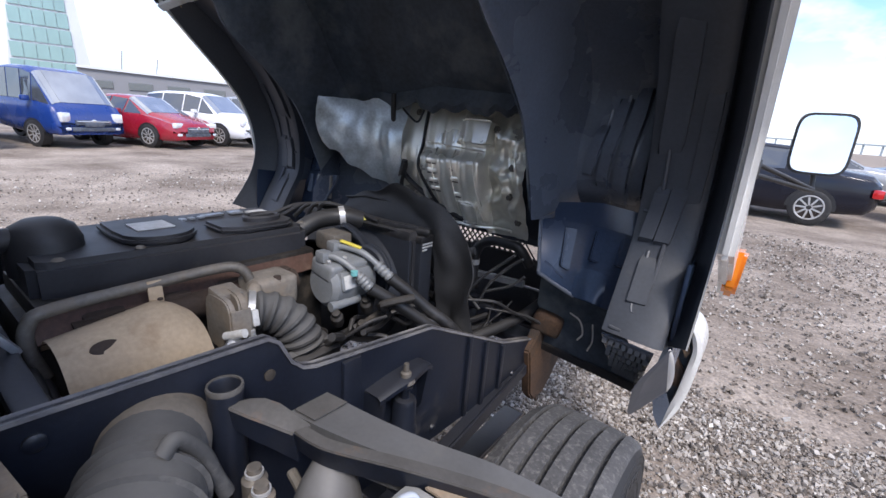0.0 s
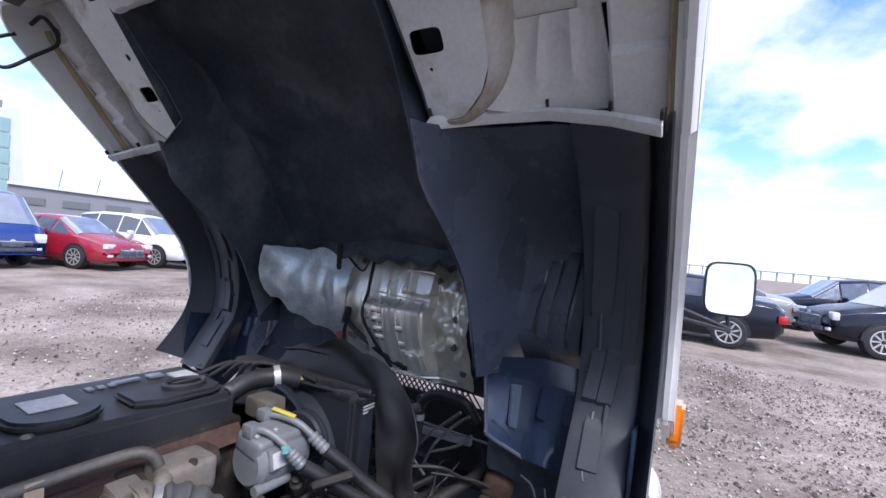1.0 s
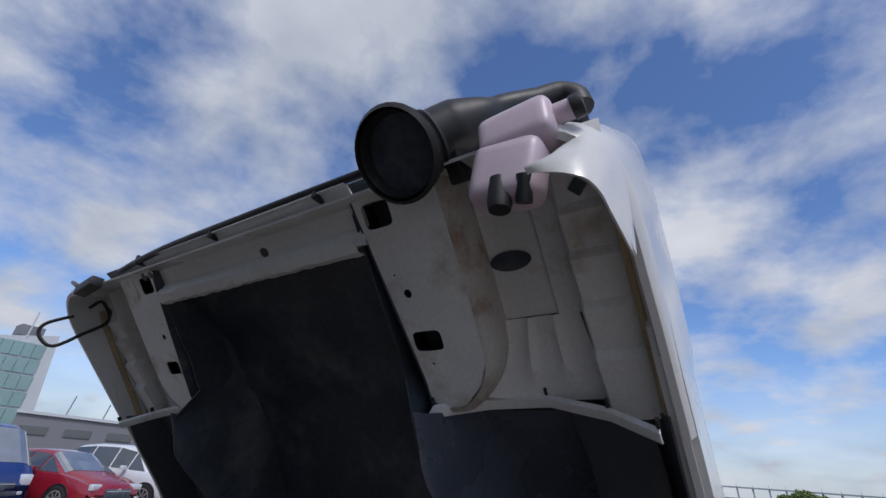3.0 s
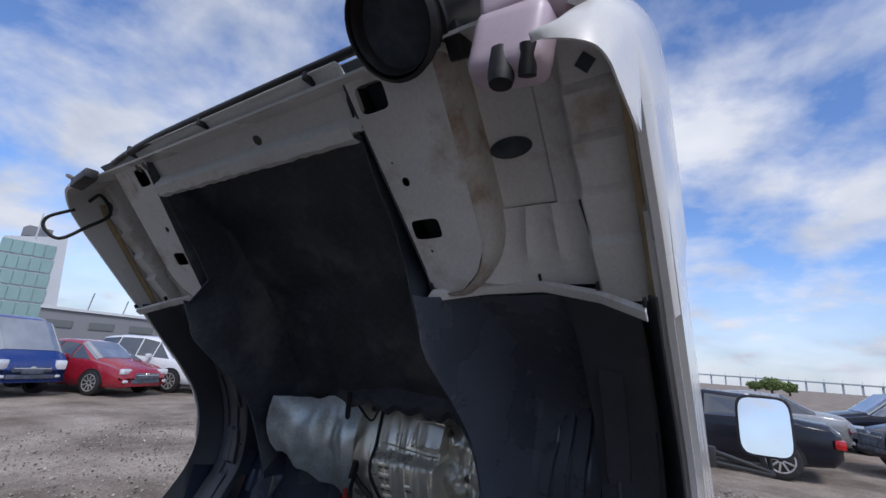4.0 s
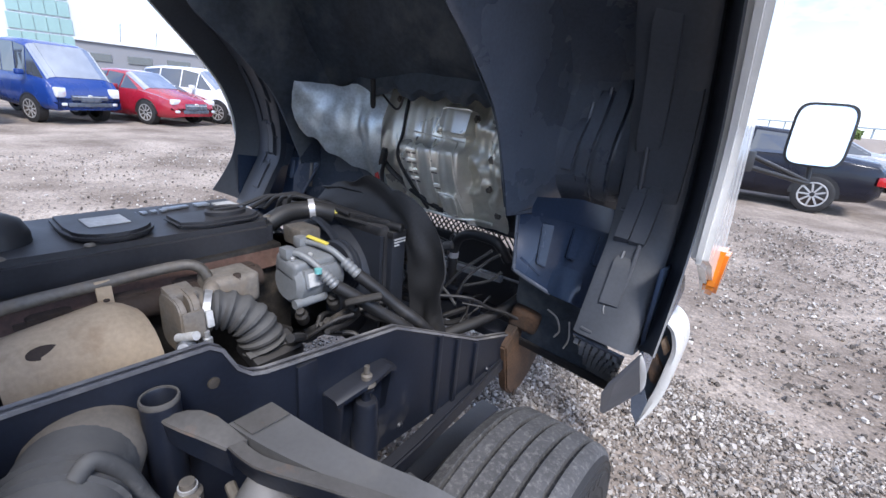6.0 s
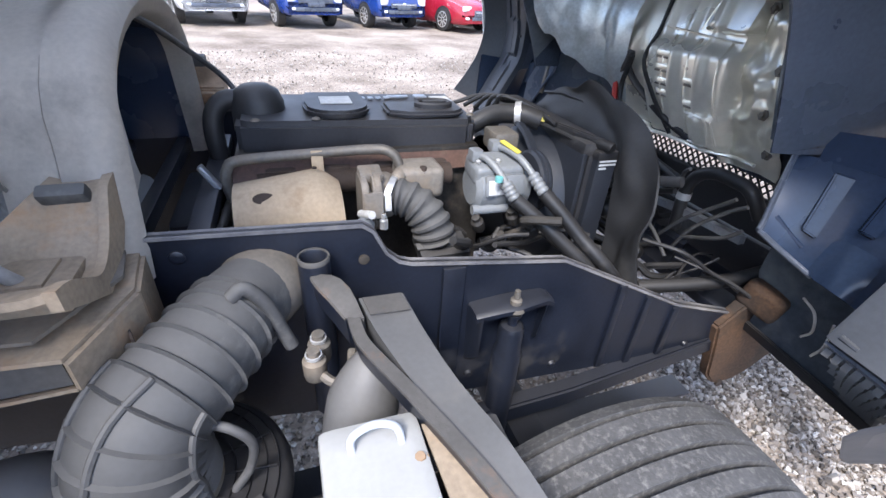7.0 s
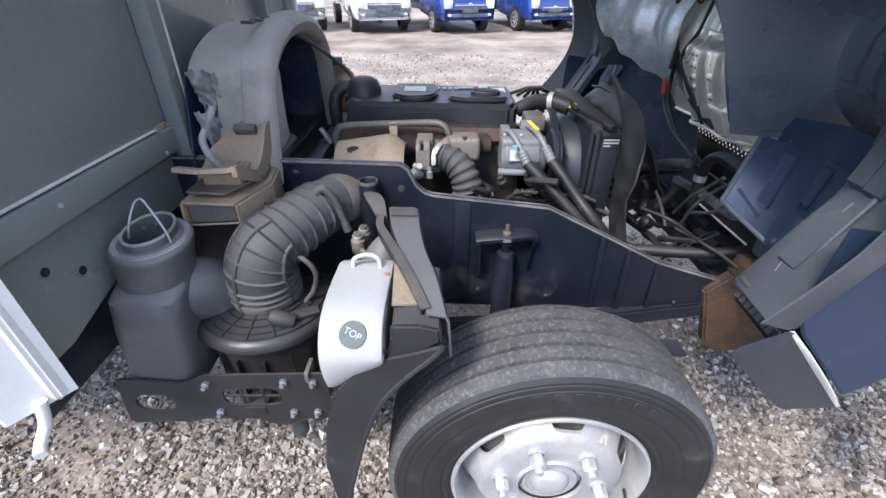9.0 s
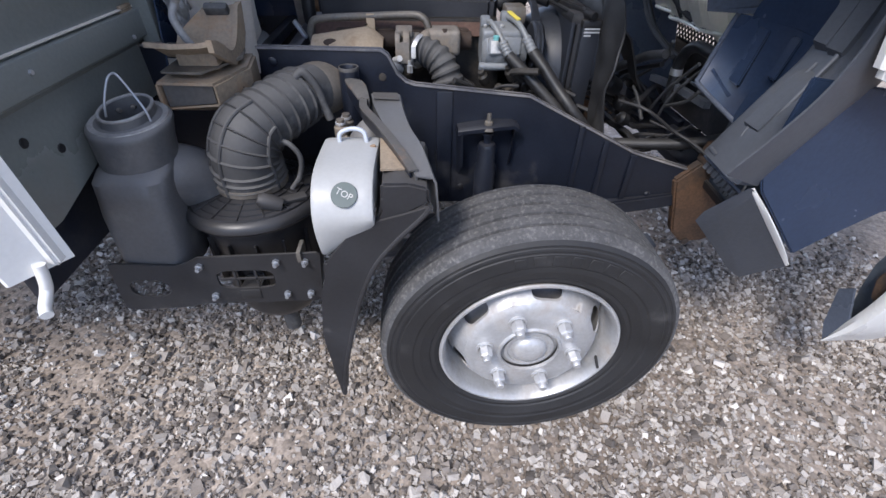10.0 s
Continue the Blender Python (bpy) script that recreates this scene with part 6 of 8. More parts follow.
    part("lead", pipe([(-0.19, 0.55, 1.22), (-0.205, 0.56, 1.17), (-0.225, 0.57, 1.12), (-0.21, 0.57, 1.06), (-0.15, 0.57, 1.01), (-0.07, 0.57, 0.965), (0.05, 0.57, 0.94), (0.16, 0.56, 0.93)], 0.0075, 10), "hose", c)
    part("lead_boot", sweep([(-0.195, 0.552, 1.21), (-0.215, 0.56, 1.165)], [0.012, 0.015], 10), "hose", c)
    part("fat_cable", pipe([(-0.24, 0.52, 1.46), (-0.26, 0.55, 1.32), (-0.255, 0.575, 1.214), (-0.198, 0.575, 1.15), (-0.102, 0.58, 1.096), (-0.017, 0.60, 1.05), (0.071, 0.62, 1.02)], 0.010, 10), "hose", c)
    for x, y, z, r_ in ((0.05, 0.40, 0.82, 0.03), (0.12, 0.42, 0.78, 0.025), (-0.05, 0.42, 0.80, 0.035), (0.20, 0.40, 0.76, 0.02)):
        part("pump_body", lathe([(0, -r_), (r_ * 0.8, -r_), (r_, -0.7 * r_), (r_, 0.6 * r_), (0.6 * r_, r_), (0, 1.1 * r_)], pose(x, y, z, 60, 20, 0), 18), "hose", c)
    for x, y, z in ((-0.10, 0.58, 0.72), (0.0, 0.60, 0.74), (0.12, 0.62, 0.72), (0.22, 0.60, 0.70)):
        part("bracket_piece", box((x, y, z), (0.09, 0.03, 0.05), 0.006, (15, 10, 20)), "black_paint", c)
    return c


build_front_clutter()


def build_grille():
    g = thing("front_grille", (0, 0.84, 0.79), "black diamond mesh grille with daylight behind it", "grille")
    part("grille_frame", box((-0.10, 0.84, 0.868), (0.66, 0.02, 0.016), 0.005), "plastic", g)
    part("grille_frame", box((-0.10, 0.84, 0.992), (0.66, 0.02, 0.016), 0.005), "plastic", g)
    for k in range(26):
        for d in (1, -1):
            part("mesh_bar", box((-0.42 + 0.0255 * k, 0.84 + 0.003 * d, 0.930), (0.0048, 0.005, 0.165), 0.0, (0, 40 * d, 0)), "plastic", g)
    part("lower_panel", prism([(-0.62, 0.85, 0.864), (0.51, 0.85, 0.864), (0.51, 0.87, 0.74), (-0.62, 0.87, 0.74)], (0, 0.008, 0)), "plastic", g, "black panel under the mesh")
    # made-up filler: keeps lit ground from showing through the engine bay
    part("lower_beam", box((-0.055, 0.89, 0.66), (1.13, 0.03, 0.135), 0.008), "plastic", g, "added black filler beam hiding the lit ground under the grille panel")
    return g


build_grille()


def build_air_cleaner():
    a = thing("air_cleaner", (0.6, -0.71, 0.4), "black canister air cleaner with a ribbed elbow hose on its bracket", "air cleaner")
    m = pose(0.565, -0.70, 0.012)
    part("canister", lathe([(0, 0.35), (0.10, 0.35), (0.12, 0.385), (0.132, 0.47), (0.142, 0.64), (0.15, 0.66), (0.15, 0.672), (0.156, 0.676), (0.156, 0.70), (0.15, 0.703)], m, 48), "lid", a)
    lid = part("lid", lathe([(0.152, 0.692), (0.170, 0.694), (0.176, 0.702), (0.175, 0.712), (0.168, 0.722), (0.154, 0.728), (0.085, 0.738), (0.08, 0.743)], m, 64), "lid", a, "ribbed canister lid")
    for k in range(16):
        an = 2 * math.pi * k / 16
        bm = box((0.565 + 0.118 * math.cos(an), -0.70 + 0.118 * math.sin(an), 0.745), (0.075, 0.004, 0.006), 0.0015, (0, 7, math.degrees(an)))
        part("lid_rib", bm, "lid", lid)
    for r in (0.10, 0.122, 0.142, 0.158):
        part("lid_ring", lathe([(r - 0.002, 0.738 - (r - 0.085) * 0.15 - 0.004), (r, 0.742 - (r - 0.085) * 0.15), (r + 0.002, 0.738 - (r - 0.085) * 0.15 - 0.004)], m, 48), "lid", lid)
    for k in range(14):
        an = 2 * math.pi * (k + 0.3) / 14
        part("body_rib", box((0.565 + 0.142 * math.cos(an), -0.70 + 0.142 * math.sin(an), 0.59), (0.02, 0.005, 0.14), 0.001, (0, 0, math.degrees(an))), "lid", a)
    part("drain_bowl", lathe([(0, 0.31), (0.05, 0.312), (0.07, 0.325), (0.10, 0.36)], m, 36), "plastic", a)
    part("drain_spout", lathe([(0.0, 0.245), (0.02, 0.245), (0.024, 0.25), (0.024, 0.325)], pose(0.60, -0.69, 0), 16), "rubber", a)
    p = smooth_path([(0.565, -0.70, 0.745), (0.567, -0.70, 0.79), (0.57, -0.695, 0.84), (0.552, -0.677, 0.882), (0.515, -0.645, 0.90), (0.455, -0.605, 0.912), (0.40, -0.575, 0.915), (0.345, -0.545, 0.912)], 7)
    n = len(p)
    rad = [0.083 - 0.018 * (i / n) for i in range(n)]
    part("elbow_hose", sweep(p, rad, 28), "rubber", a, "dusty ribbed rubber elbow hose")
    for i in range(4, n - 8, 3):
        part("hose_ring", sweep([p[i] - (p[i + 1] - p[i]).normalized() * 0.004, p[i], p[i] + (p[i + 1] - p[i]).normalized() * 0.004], [rad[i] - 0.002, rad[i] + 0.006, rad[i] - 0.002], 28, cap=False), "rubber", a)
    for k in range(3):
        q = []
        for i in range(2, 26):
            d = (p[i + 1] - p[i - 1]).normalized()
            out = Vector((0.75, -0.35, 0.35)) if k == 0 else Vector((0.4, 0.75, 0.2)) if k == 1 else Vector((0.3, -0.9, 0.3))
            out = (out - d * out.dot(d)).normalized()
            q.append(p[i] + out * (rad[i] + 0.001))
        part("hose_spine", sweep(q, 0.005, 8), "rubber", a)
    part("hose_clamp", lathe([(0.083, -0.008), (0.086, -0.008), (0.086, 0.008), (0.083, 0.008)], pose(0.565, -0.70, 0.762), 36, closed=True), "steel", a)
    part("hose_tail", lathe([(0.066, -0.01), (0.070, 0), (0.070, 0.05), (0.05, 0.07), (0, 0.075)], Matrix.Translation((0.36, -0.553, 0.912)) @ Vector((-0.87, 0.48, -0.1)).to_track_quat("Z", "Y").to_matrix().to_4x4(), 28), "cuff", a, "dust-brown smooth hose end")
    part("breather_hose", pipe([(0.455, -0.575, 0.975), (0.45, -0.555, 0.985), (0.45, -0.53, 0.95), (0.452, -0.515, 0.90), (0.455, -0.505, 0.87)], 0.011, 10), "rubber", a)
    part("breather_hose", pipe([(0.56, -0.63, 0.86), (0.58, -0.59, 0.865), (0.585, -0.565, 0.83), (0.585, -0.575, 0.78), (0.59, -0.60, 0.745)], 0.0065, 10), "rubber", a)
    part("sensor", lathe([(0, 0), (0.018, 0), (0.019, 0.01), (0.019, 0.045), (0.012, 0.055), (0, 0.055)], pose(0.665, -0.61, 0.745, 60, 20, 0), 18), "plastic", a)
    part("sensor_arm", box((0.64, -0.60, 0.745), (0.03, 0.09, 0.012), 0.003, (0, 0, 25)), "plastic", a)
    for x, y in ((0.49, -0.475), (0.455, -0.465)):
        v = part("valve", lathe([(0, 0), (0.016, 0.0), (0.018, 0.006), (0.018, 0.035), (0.010, 0.04), (0.010, 0.055), (0, 0.055)], pose(x, y, 0.83), 16), "steel", a)
        part("valve_clip", lathe([(0.011, 0), (0.013, 0), (0.013, 0.006), (0.011, 0.006)], pose(x, y, 0.872), 14, closed=True), "nut", v)
    part("valve_pipe", pipe([(0.49, -0.475, 0.845), (0.515, -0.45, 0.835), (0.51, -0.425, 0.84), (0.47, -0.415, 0.85)], 0.008, 8), "steel", a)
    # bracket
    outline = [(-1.005, 0.648), (-0.99, 0.652), (-0.86, 0.640), (-0.825, 0.652), (-0.80, 0.665), (-0.525, 0.672), (-0.518, 0.665), (-0.532, 0.525), (-0.545, 0.515), (-0.83, 0.515), (-0.86, 0.505), (-1.01, 0.500), (-1.02, 0.51)]
    bm = plate(outline, [oblong(-0.938, 0.572, 0.046, 0.029, 0.8), oblong(-0.705, 0.594, 0.068, 0.029, 0.5)], lambda y, z: (0.757, y, z), (-0.006, 0, 0))
    b = part("bracket_plate", bm, "plastic", a, "black steel bracket plate")
    part("slot_bar", box((0.753, -0.705, 0.594), (0.004, 0.13, 0.006), 0.001), "plastic", b)
    for dy in (-0.025, 0.025):
        part("slot_bar", box((0.753, -0.705 + dy, 0.594), (0.004, 0.006, 0.055), 0.001), "plastic", b)
    for y, z in ((-0.80, 0.640), (-0.622, 0.648), (-0.555, 0.648), (-0.79, 0.545), (-0.615, 0.545), (-0.558, 0.545)):
        part("bracket_bolt", lathe([(0.009, 0), (0.009, 0.008), (0.005, 0.009), (0.005, 0.018), (0, 0.018)], pose(0.757, y, z, 0, 90, 0), 6), "alu", b)
    part("tray", box((0.66, -0.93, 0.60), (0.19, 0.14, 0.006), 0.002), "plastic", b)
    part("strap", box((0.74, -0.565, 0.665), (0.05, 0.01, 0.03), 0.002), "steel", b)
    part("hanger", box((0.55, -0.705, 0.545), (0.42, 0.05, 0.03), 0.004), "hose", b)
    return a


build_air_cleaner()


def build_snorkel():
    s = thing("intake_duct", (0.63, -0.93, 0.605), "dark moulded plastic air intake duct with a round open mouth", "air duct")
    # level, half length, half width, centre x, centre y, squareness, tilt of the ring
    sect = [(0.600, 0.085, 0.078, 0.662, -0.912, 0.42, 0), (0.66, 0.086, 0.079, 0.660, -0.912, 0.42, 0), (0.76, 0.086, 0.080, 0.650, -0.910, 0.42, 0), (0.800, 0.084, 0.080, 0.645, -0.908, 0.46, 0), (0.835, 0.084, 0.080, 0.640, -0.907, 0.5, 0), (0.848, 0.080, 0.079, 0.632, -0.906, 0.7, 0),
            (0.856, 0.0765, 0.0775, 0.626, -0.905, 0.95, 0.03), (0.890, 0.078, 0.080, 0.622, -0.904, 0.95, 0.06), (0.922, 0.083, 0.084, 0.616, -0.902, 1, 0.08), (0.931, 0.085, 0.086, 0.614, -0.902, 1, 0.08), (0.937, 0.083, 0.084, 0.613, -0.902, 1, 0.08), (0.941, 0.078, 0.078, 0.612, -0.902, 1, 0.08), (0.943, 0.066, 0.056, 0.611, -0.902, 1, 0.08),
            (0.945, 0.064, 0.053, 0.610, -0.902, 1, 0.08), (0.960, 0.063, 0.052, 0.609, -0.902, 1, 0.08), (0.961, 0.058, 0.047, 0.609, -0.902, 1, 0.08), (0.90, 0.055, 0.045, 0.612, -0.902, 1, 0.06), (0.80, 0.052, 0.044, 0.63, -0.902, 1, 0)]
    bm = bmesh.new()
    rings = []
    for z, a, b, cx, cy, pw, tilt in sect:
        ring = []
        for j in range(40):
            t = 2 * math.pi * j / 40
            cx_, sy_ = math.cos(t), math.sin(t)
            dx = a * math.copysign(abs(cx_) ** pw, cx_)
            ring.append(bm.verts.new((cx + dx, cy + b * math.copysign(abs(sy_) ** pw, sy_), z - tilt * 1.5 * dx)))
        rings.append(ring)
    for r, q in zip(rings, rings[1:]):
        for j in range(40):
            bm.faces.new((r[j], r[(j + 1) % 40], q[(j + 1) % 40], q[j]))
    bm.faces.new(rings[0][::-1])
    bm.faces.new(rings[-1])
    part("duct_body", bm, "duct", s)
    neck = smooth_path([(0.630, -0.895, 0.80), (0.605, -0.868, 0.795), (0.572, -0.838, 0.762), (0.545, -0.81, 0.70), (0.54, -0.80, 0.62)], 4)
    part("neck", sweep(neck, [0.076 + 0.006 * min(1, k / 8) for k in range(len(neck))], 22), "duct", s)
    ring = [(0.609 + 0.0605 * math.cos(a_), -0.902 + 0.0495 * math.sin(a_), 0.962 - 0.0073 * math.cos(a_)) for a_ in np.linspace(0, 2 * math.pi, 37)]
    part("mouth_ring", sweep(ring, 0.0036, 8, cap=False), "torn", s, "dusty bare metal mouth ring")
    part("mouth_flange", lathe([(0.84, 0.0005), (0.98, 0.0005), (1.0, -0.003)], Matrix.Translation((0.612, -0.902, 0.9425)) @ pose(0, 0, 0, 0, 6.8, 0) @ Matrix.Diagonal((0.0795, 0.0795, 1, 1)), 40), "torn", s, "pale dusty flange round the mouth")
    part("spring_wire", pipe([(0.640, -0.928, 0.955), (0.634, -0.921, 0.985), (0.618, -0.908, 1.022), (0.611, -0.898, 1.033), (0.613, -0.886, 1.030), (0.626, -0.864, 1.0), (0.637, -0.846, 0.968), (0.640, -0.842, 0.945)], 0.0025, 8), "alu", s, "thin bent wire")
    for an in (200, 235, 60):
        part("mouth_stud", lathe([(0, 0.008), (0.004, 0.007), (0.006, 0)], Matrix.Translation((0.609 + 0.055 * math.cos(radians(an)), -0.902 + 0.044 * math.sin(radians(an)), 0.945)) @ Vector((-math.cos(radians(an)), -math.sin(radians(an)), 0)).to_track_quat("Z", "Y").to_matrix().to_4x4(), 10), "steel", s)
    return s


build_snorkel()


def build_tank():
    t = thing("reservoir_tank", (0.79, -0.42, 0.75), "white translucent plastic fluid tank with a round sticker", "fluid tank")
    prof = smooth_path([(0.648, 0, 0.80), (0.642, 0, 0.865), (0.655, 0, 0.912), (0.70, 0, 0.922), (0.79, 0, 0.928), (0.842, 0, 0.922), (0.873, 0, 0.903), (0.893, 0, 0.872), (0.896, 0, 0.835), (0.884, 0, 0.785), (0.862, 0, 0.748), (0.80, 0, 0.748), (0.70, 0, 0.765)], 2)
    bm = bmesh.new()
    rings = []
    for y, gap in ((-0.480, 0.016), (-0.4785, 0.006), (-0.472, 0.001), (-0.462, 0.0), (-0.42, 0.0), (-0.385, 0.0), (-0.375, 0.001), (-0.3685, 0.006), (-0.367, 0.016)):
        lift = 0.062 * max(0.0, (y + 0.48) / 0.113)          # the underside rises towards the wheel
        rings.append([bm.verts.new((p.x + (0.77 - p.x) * gap * 3.2, y + 0.02 * (0.9 - p.x) * (y > -0.42), p.z + (0.84 - p.z) * gap * 5 + lift * max(0.0, min(1.0, (0.87 - p.z) / 0.10)))) for p in prof])
    for r, q in zip(rings, rings[1:]):
        for j in range(len(r)):
            bm.faces.new((r[j], r[(j + 1) % len(r)], q[(j + 1) % len(r)], q[j]))
    bm.faces.new(rings[0]); bm.faces.new(rings[-1][::-1])
    part("tank_body", bm, "tank", t)
    st = Matrix.Translation((0.8755, -0.418, 0.9035)) @ Vector((0.72, 0.0, 0.70)).to_track_quat("Z", "X").to_matrix().to_4x4()
    d = part("sticker", lathe([(0, 0.0012), (0.0235, 0.001), (0.024, 0.0)], st, 32), "sticker", t, "round grey green sticker reading TOP")
    cu = bpy.data.curves.new("lettering", "FONT")
    cu.body, cu.size, cu.align_x, cu.align_y, cu.extrude = "TOP", 0.017, "CENTER", "CENTER", 0.0003
    tmp = new("lettering", cu)
    me = bpy.data.meshes.new_from_object(tmp)
    bpy.data.objects.remove(tmp)
    me.transform(Matrix.Translation(-ORIGIN[t.name]) @ st @ pose(0.001, 0, 0.0016, 0, 0, -118))
    me.materials.clear(); me.materials.append(M["tank"])
    ob = new("lettering", me); ob.parent = d; ob["label"] = "white letters TOP"
    part("embossed_panel", box((0.8925, -0.428, 0.850), (0.007, 0.05, 0.010), 0.003), "tank", t)
    part("overflow_hose", pipe([(0.70, -0.442, 0.905), (0.69, -0.445, 0.935), (0.685, -0.42, 0.945), (0.69, -0.395, 0.94), (0.70, -0.388, 0.915)], 0.0048, 10), "clear", t, "clear bluish hose")
    part("filler_neck", lathe([(0.014, 0), (0.014, 0.012), (0.010, 0.013), (0, 0.013)], pose(0.70, -0.442, 0.903), 16), "tank", t)
    for x, z in ((0.723, 0.922), (0.773, 0.920)):
        part("clip", lathe([(0, 0.007), (0.006, 0.0065), (0.007, 0.002), (0.010, 0.0015), (0.010, -0.004), (0, -0.004)], pose(x, -0.374, z - 0.003, 8, 0, 0), 8), "rust", t, "rust-brown bolt head")
    part("tank_bracket", prism([(0.683, -0.362, 0.919), (0.691, -0.346, 0.919), (0.812, -0.29, 0.917), (0.815, -0.355, 0.917)], (0.0, 0, 0.004)), "mount", t, "rusty bracket strip")
    return t


build_tank()


def build_mudguard():
    g = thing("mudguard", (0.7, -0.45, 0.5), "black plastic mudguard curving behind the front wheel", "mudguard")
    line = smooth_path([(0, -0.275, 0.885), (0, -0.282, 0.86), (0, -0.305, 0.825), (0, -0.36, 0.775), (0, -0.42, 0.69), (0, -0.465, 0.60), (0, -0.495, 0.52), (0, -0.505, 0.46)], 3)
    rows = [[(x, p.y - d, p.z + d * 0.5) for x, d in ((0.68, 0.0), (0.72, 0.0), (0.80, 0.0), (0.852, 0.004), (0.862, 0.012))] for p in line]
    part("guard_skin", sheet(rows, 0.005), "plastic", g)
    # wide dark side face ending in a spike, with a rolled rim along the wheel
    face = [(-0.372, 0.846), (-0.315, 0.862), (-0.262, 0.88), (-0.279, 0.855), (-0.33, 0.80), (-0.377, 0.735), (-0.415, 0.64), (-0.445, 0.53), (-0.475, 0.40), (-0.492, 0.285), (-0.498, 0.285), (-0.505, 0.40), (-0.512, 0.53), (-0.495, 0.66), (-0.468, 0.755), (-0.415, 0.823), (-0.362, 0.875)]
    part("side_face", prism([(0.876, y, z) for y, z in face], (0.008, 0, 0)), "plastic", g, "dark mudguard side")
    part("face_rim", pipe([(0.882, y, z) for y, z in face[2:10]], 0.006, 8), "plastic", g)
    part("mud_flap", prism([(0.70, -0.505, 0.55), (0.876, -0.500, 0.55), (0.876, -0.492, 0.32), (0.86, -0.49, 0.285), (0.70, -0.50, 0.36)], (0, 0.006, 0)), "rubber", g, "black rubber flap")
    # flat apron under the channel arm, with its pale patch
    top_l = smooth_path([(0.442, -0.397, 0.932), (0.52, -0.385, 0.932), (0.62, -0.36, 0.932), (0.72, -0.33, 0.932), (0.845, -0.288, 0.922)], 3)
    top_r = smooth_path([(0.441, -0.325, 0.929), (0.54, -0.315, 0.929), (0.64, -0.300, 0.931), (0.74, -0.275, 0.932), (0.85, -0.255, 0.922)], 3)
    rows = [[a - Vector((0, 0.004, 0.05)), a, lerp(a, b, 0.5), b, b + Vector((0, 0.006, -0.012)), b + Vector((0, 0.012, -0.10))] for a, b in zip(top_l, top_r)]
    part("apron", sheet(rows, 0.004), "apron", g, "dusty grey apron plate")
    part("pale_plate", prism([(0.448, -0.392, 0.9352), (0.447, -0.33, 0.9332), (0.49, -0.325, 0.9332), (0.49, -0.387, 0.9352)], (0, 0, 0.002)), "arm", g, "pale grey patch")
    rows = [[(0.69, y, z + 0.008), (0.76, y, z + 0.006), (0.84, y, z), (0.866, y, z - 0.004), (0.874, y, z - 0.014)] for y, z in ((-0.352, 0.905), (-0.33, 0.914), (-0.29, 0.914), (-0.268, 0.908), (-0.262, 0.895))]
    part("guard_top", sheet(rows, 0.004), "plastic", g, "dark moulded top of the mudguard")
    shoulder = [(-0.352, 0.925), (-0.30, 0.925), (-0.266, 0.915), (-0.264, 0.885), (-0.312, 0.856), (-0.397, 0.759), (-0.43, 0.70), (-0.485, 0.70), (-0.480, 0.742), (-0.449, 0.764), (-0.372, 0.838), (-0.356, 0.87)]
    part("guard_shoulder", prism([(0.866, y, z) for y, z in shoulder], (0.012, 0, 0), bev=0.005), "plastic", g, "moulded mudguard shoulder beside the tank")
    # pipe post, its socket and the bent channel arm
    part("post", lathe([(0.026, 0.60), (0.026, 0.960), (0.0235, 0.963), (0.0215, 0.960), (0.0215, 0.75), (0.0, 0.75)], pose(0.370, -0.457, 0.012), 24), "black_paint", g, "open steel tube post")
    sock = [(0.394, -0.450, 0.953, 0.017), (0.410, -0.443, 0.955, 0.023), (0.432, -0.433, 0.951, 0.024), (0.455, -0.423, 0.944, 0.020), (0.492, -0.411, 0.936, 0.014)]
    rows = [[(x - 0.2 * w_, y - w_, z - 0.004), (x - 0.2 * w_, y - w_ + 0.002, z), (x, y, z + 0.002), (x + 0.2 * w_, y + w_, z), (x + 0.2 * w_, y + w_, z - 0.03)] for x, y, z, w_ in sock]
    part("arm_socket", sheet(rows, 0.004), "arm", g, "dusty pressed steel socket")
    # side walls in a darker colour than the top sheet
    rows = [[(x - 0.2 * w_, y - w_ + 0.001, z - 0.004), (x - 0.2 * w_ + 0.002, y - w_ + 0.003, z - 0.02), (x - 0.2 * w_ + 0.004, y - w_ + 0.006, z - 0.036 - 0.12 * max(0, x - 0.37))] for x, y, z, w_ in sock]
    part("socket_cheek", sheet(rows, 0.004), "black_paint", g, "dark socket side")
    part("post_rim", lathe([(0.0222, 0.956), (0.0262, 0.956), (0.0268, 0.960), (0.0255, 0.9645), (0.0228, 0.9645), (0.0222, 0.956)], pose(0.370, -0.457, 0.012), 28), "arm", g, "bare steel tube rim")
    pts = smooth_path([(0.485, -0.412, 0.937), (0.525, -0.410, 0.938), (0.561, -0.402, 0.940), (0.65, -0.365, 0.942), (0.75, -0.325, 0.940), (0.835, -0.292, 0.930)], 5)
    rows, cheek = [], []
    for i_, a in enumerate(pts):
        d = (pts[min(i_ + 1, len(pts) - 1)] - pts[max(i_ - 1, 0)]).normalized()
        sd = d.cross(Vector((0, 0, 1))).normalized()
        rows.append([a + sd * 0.0095 - Vector((0, 0, 0.004)), a + sd * 0.009, a, a - sd * 0.009, a - sd * 0.009 - Vector((0, 0, 0.006))])
        cheek.append([a + sd * 0.009 - Vector((0, 0, 0.004)), a + sd * 0.007 - Vector((0, 0, 0.018)), a + sd * 0.004 - Vector((0, 0, 0.036))])
    part("channel_arm", sheet(rows, 0.004), "arm", g, "rust-flecked steel channel arm")
    part("arm_cheek", sheet(cheek, 0.003), "black_paint", g, "dark arm side")
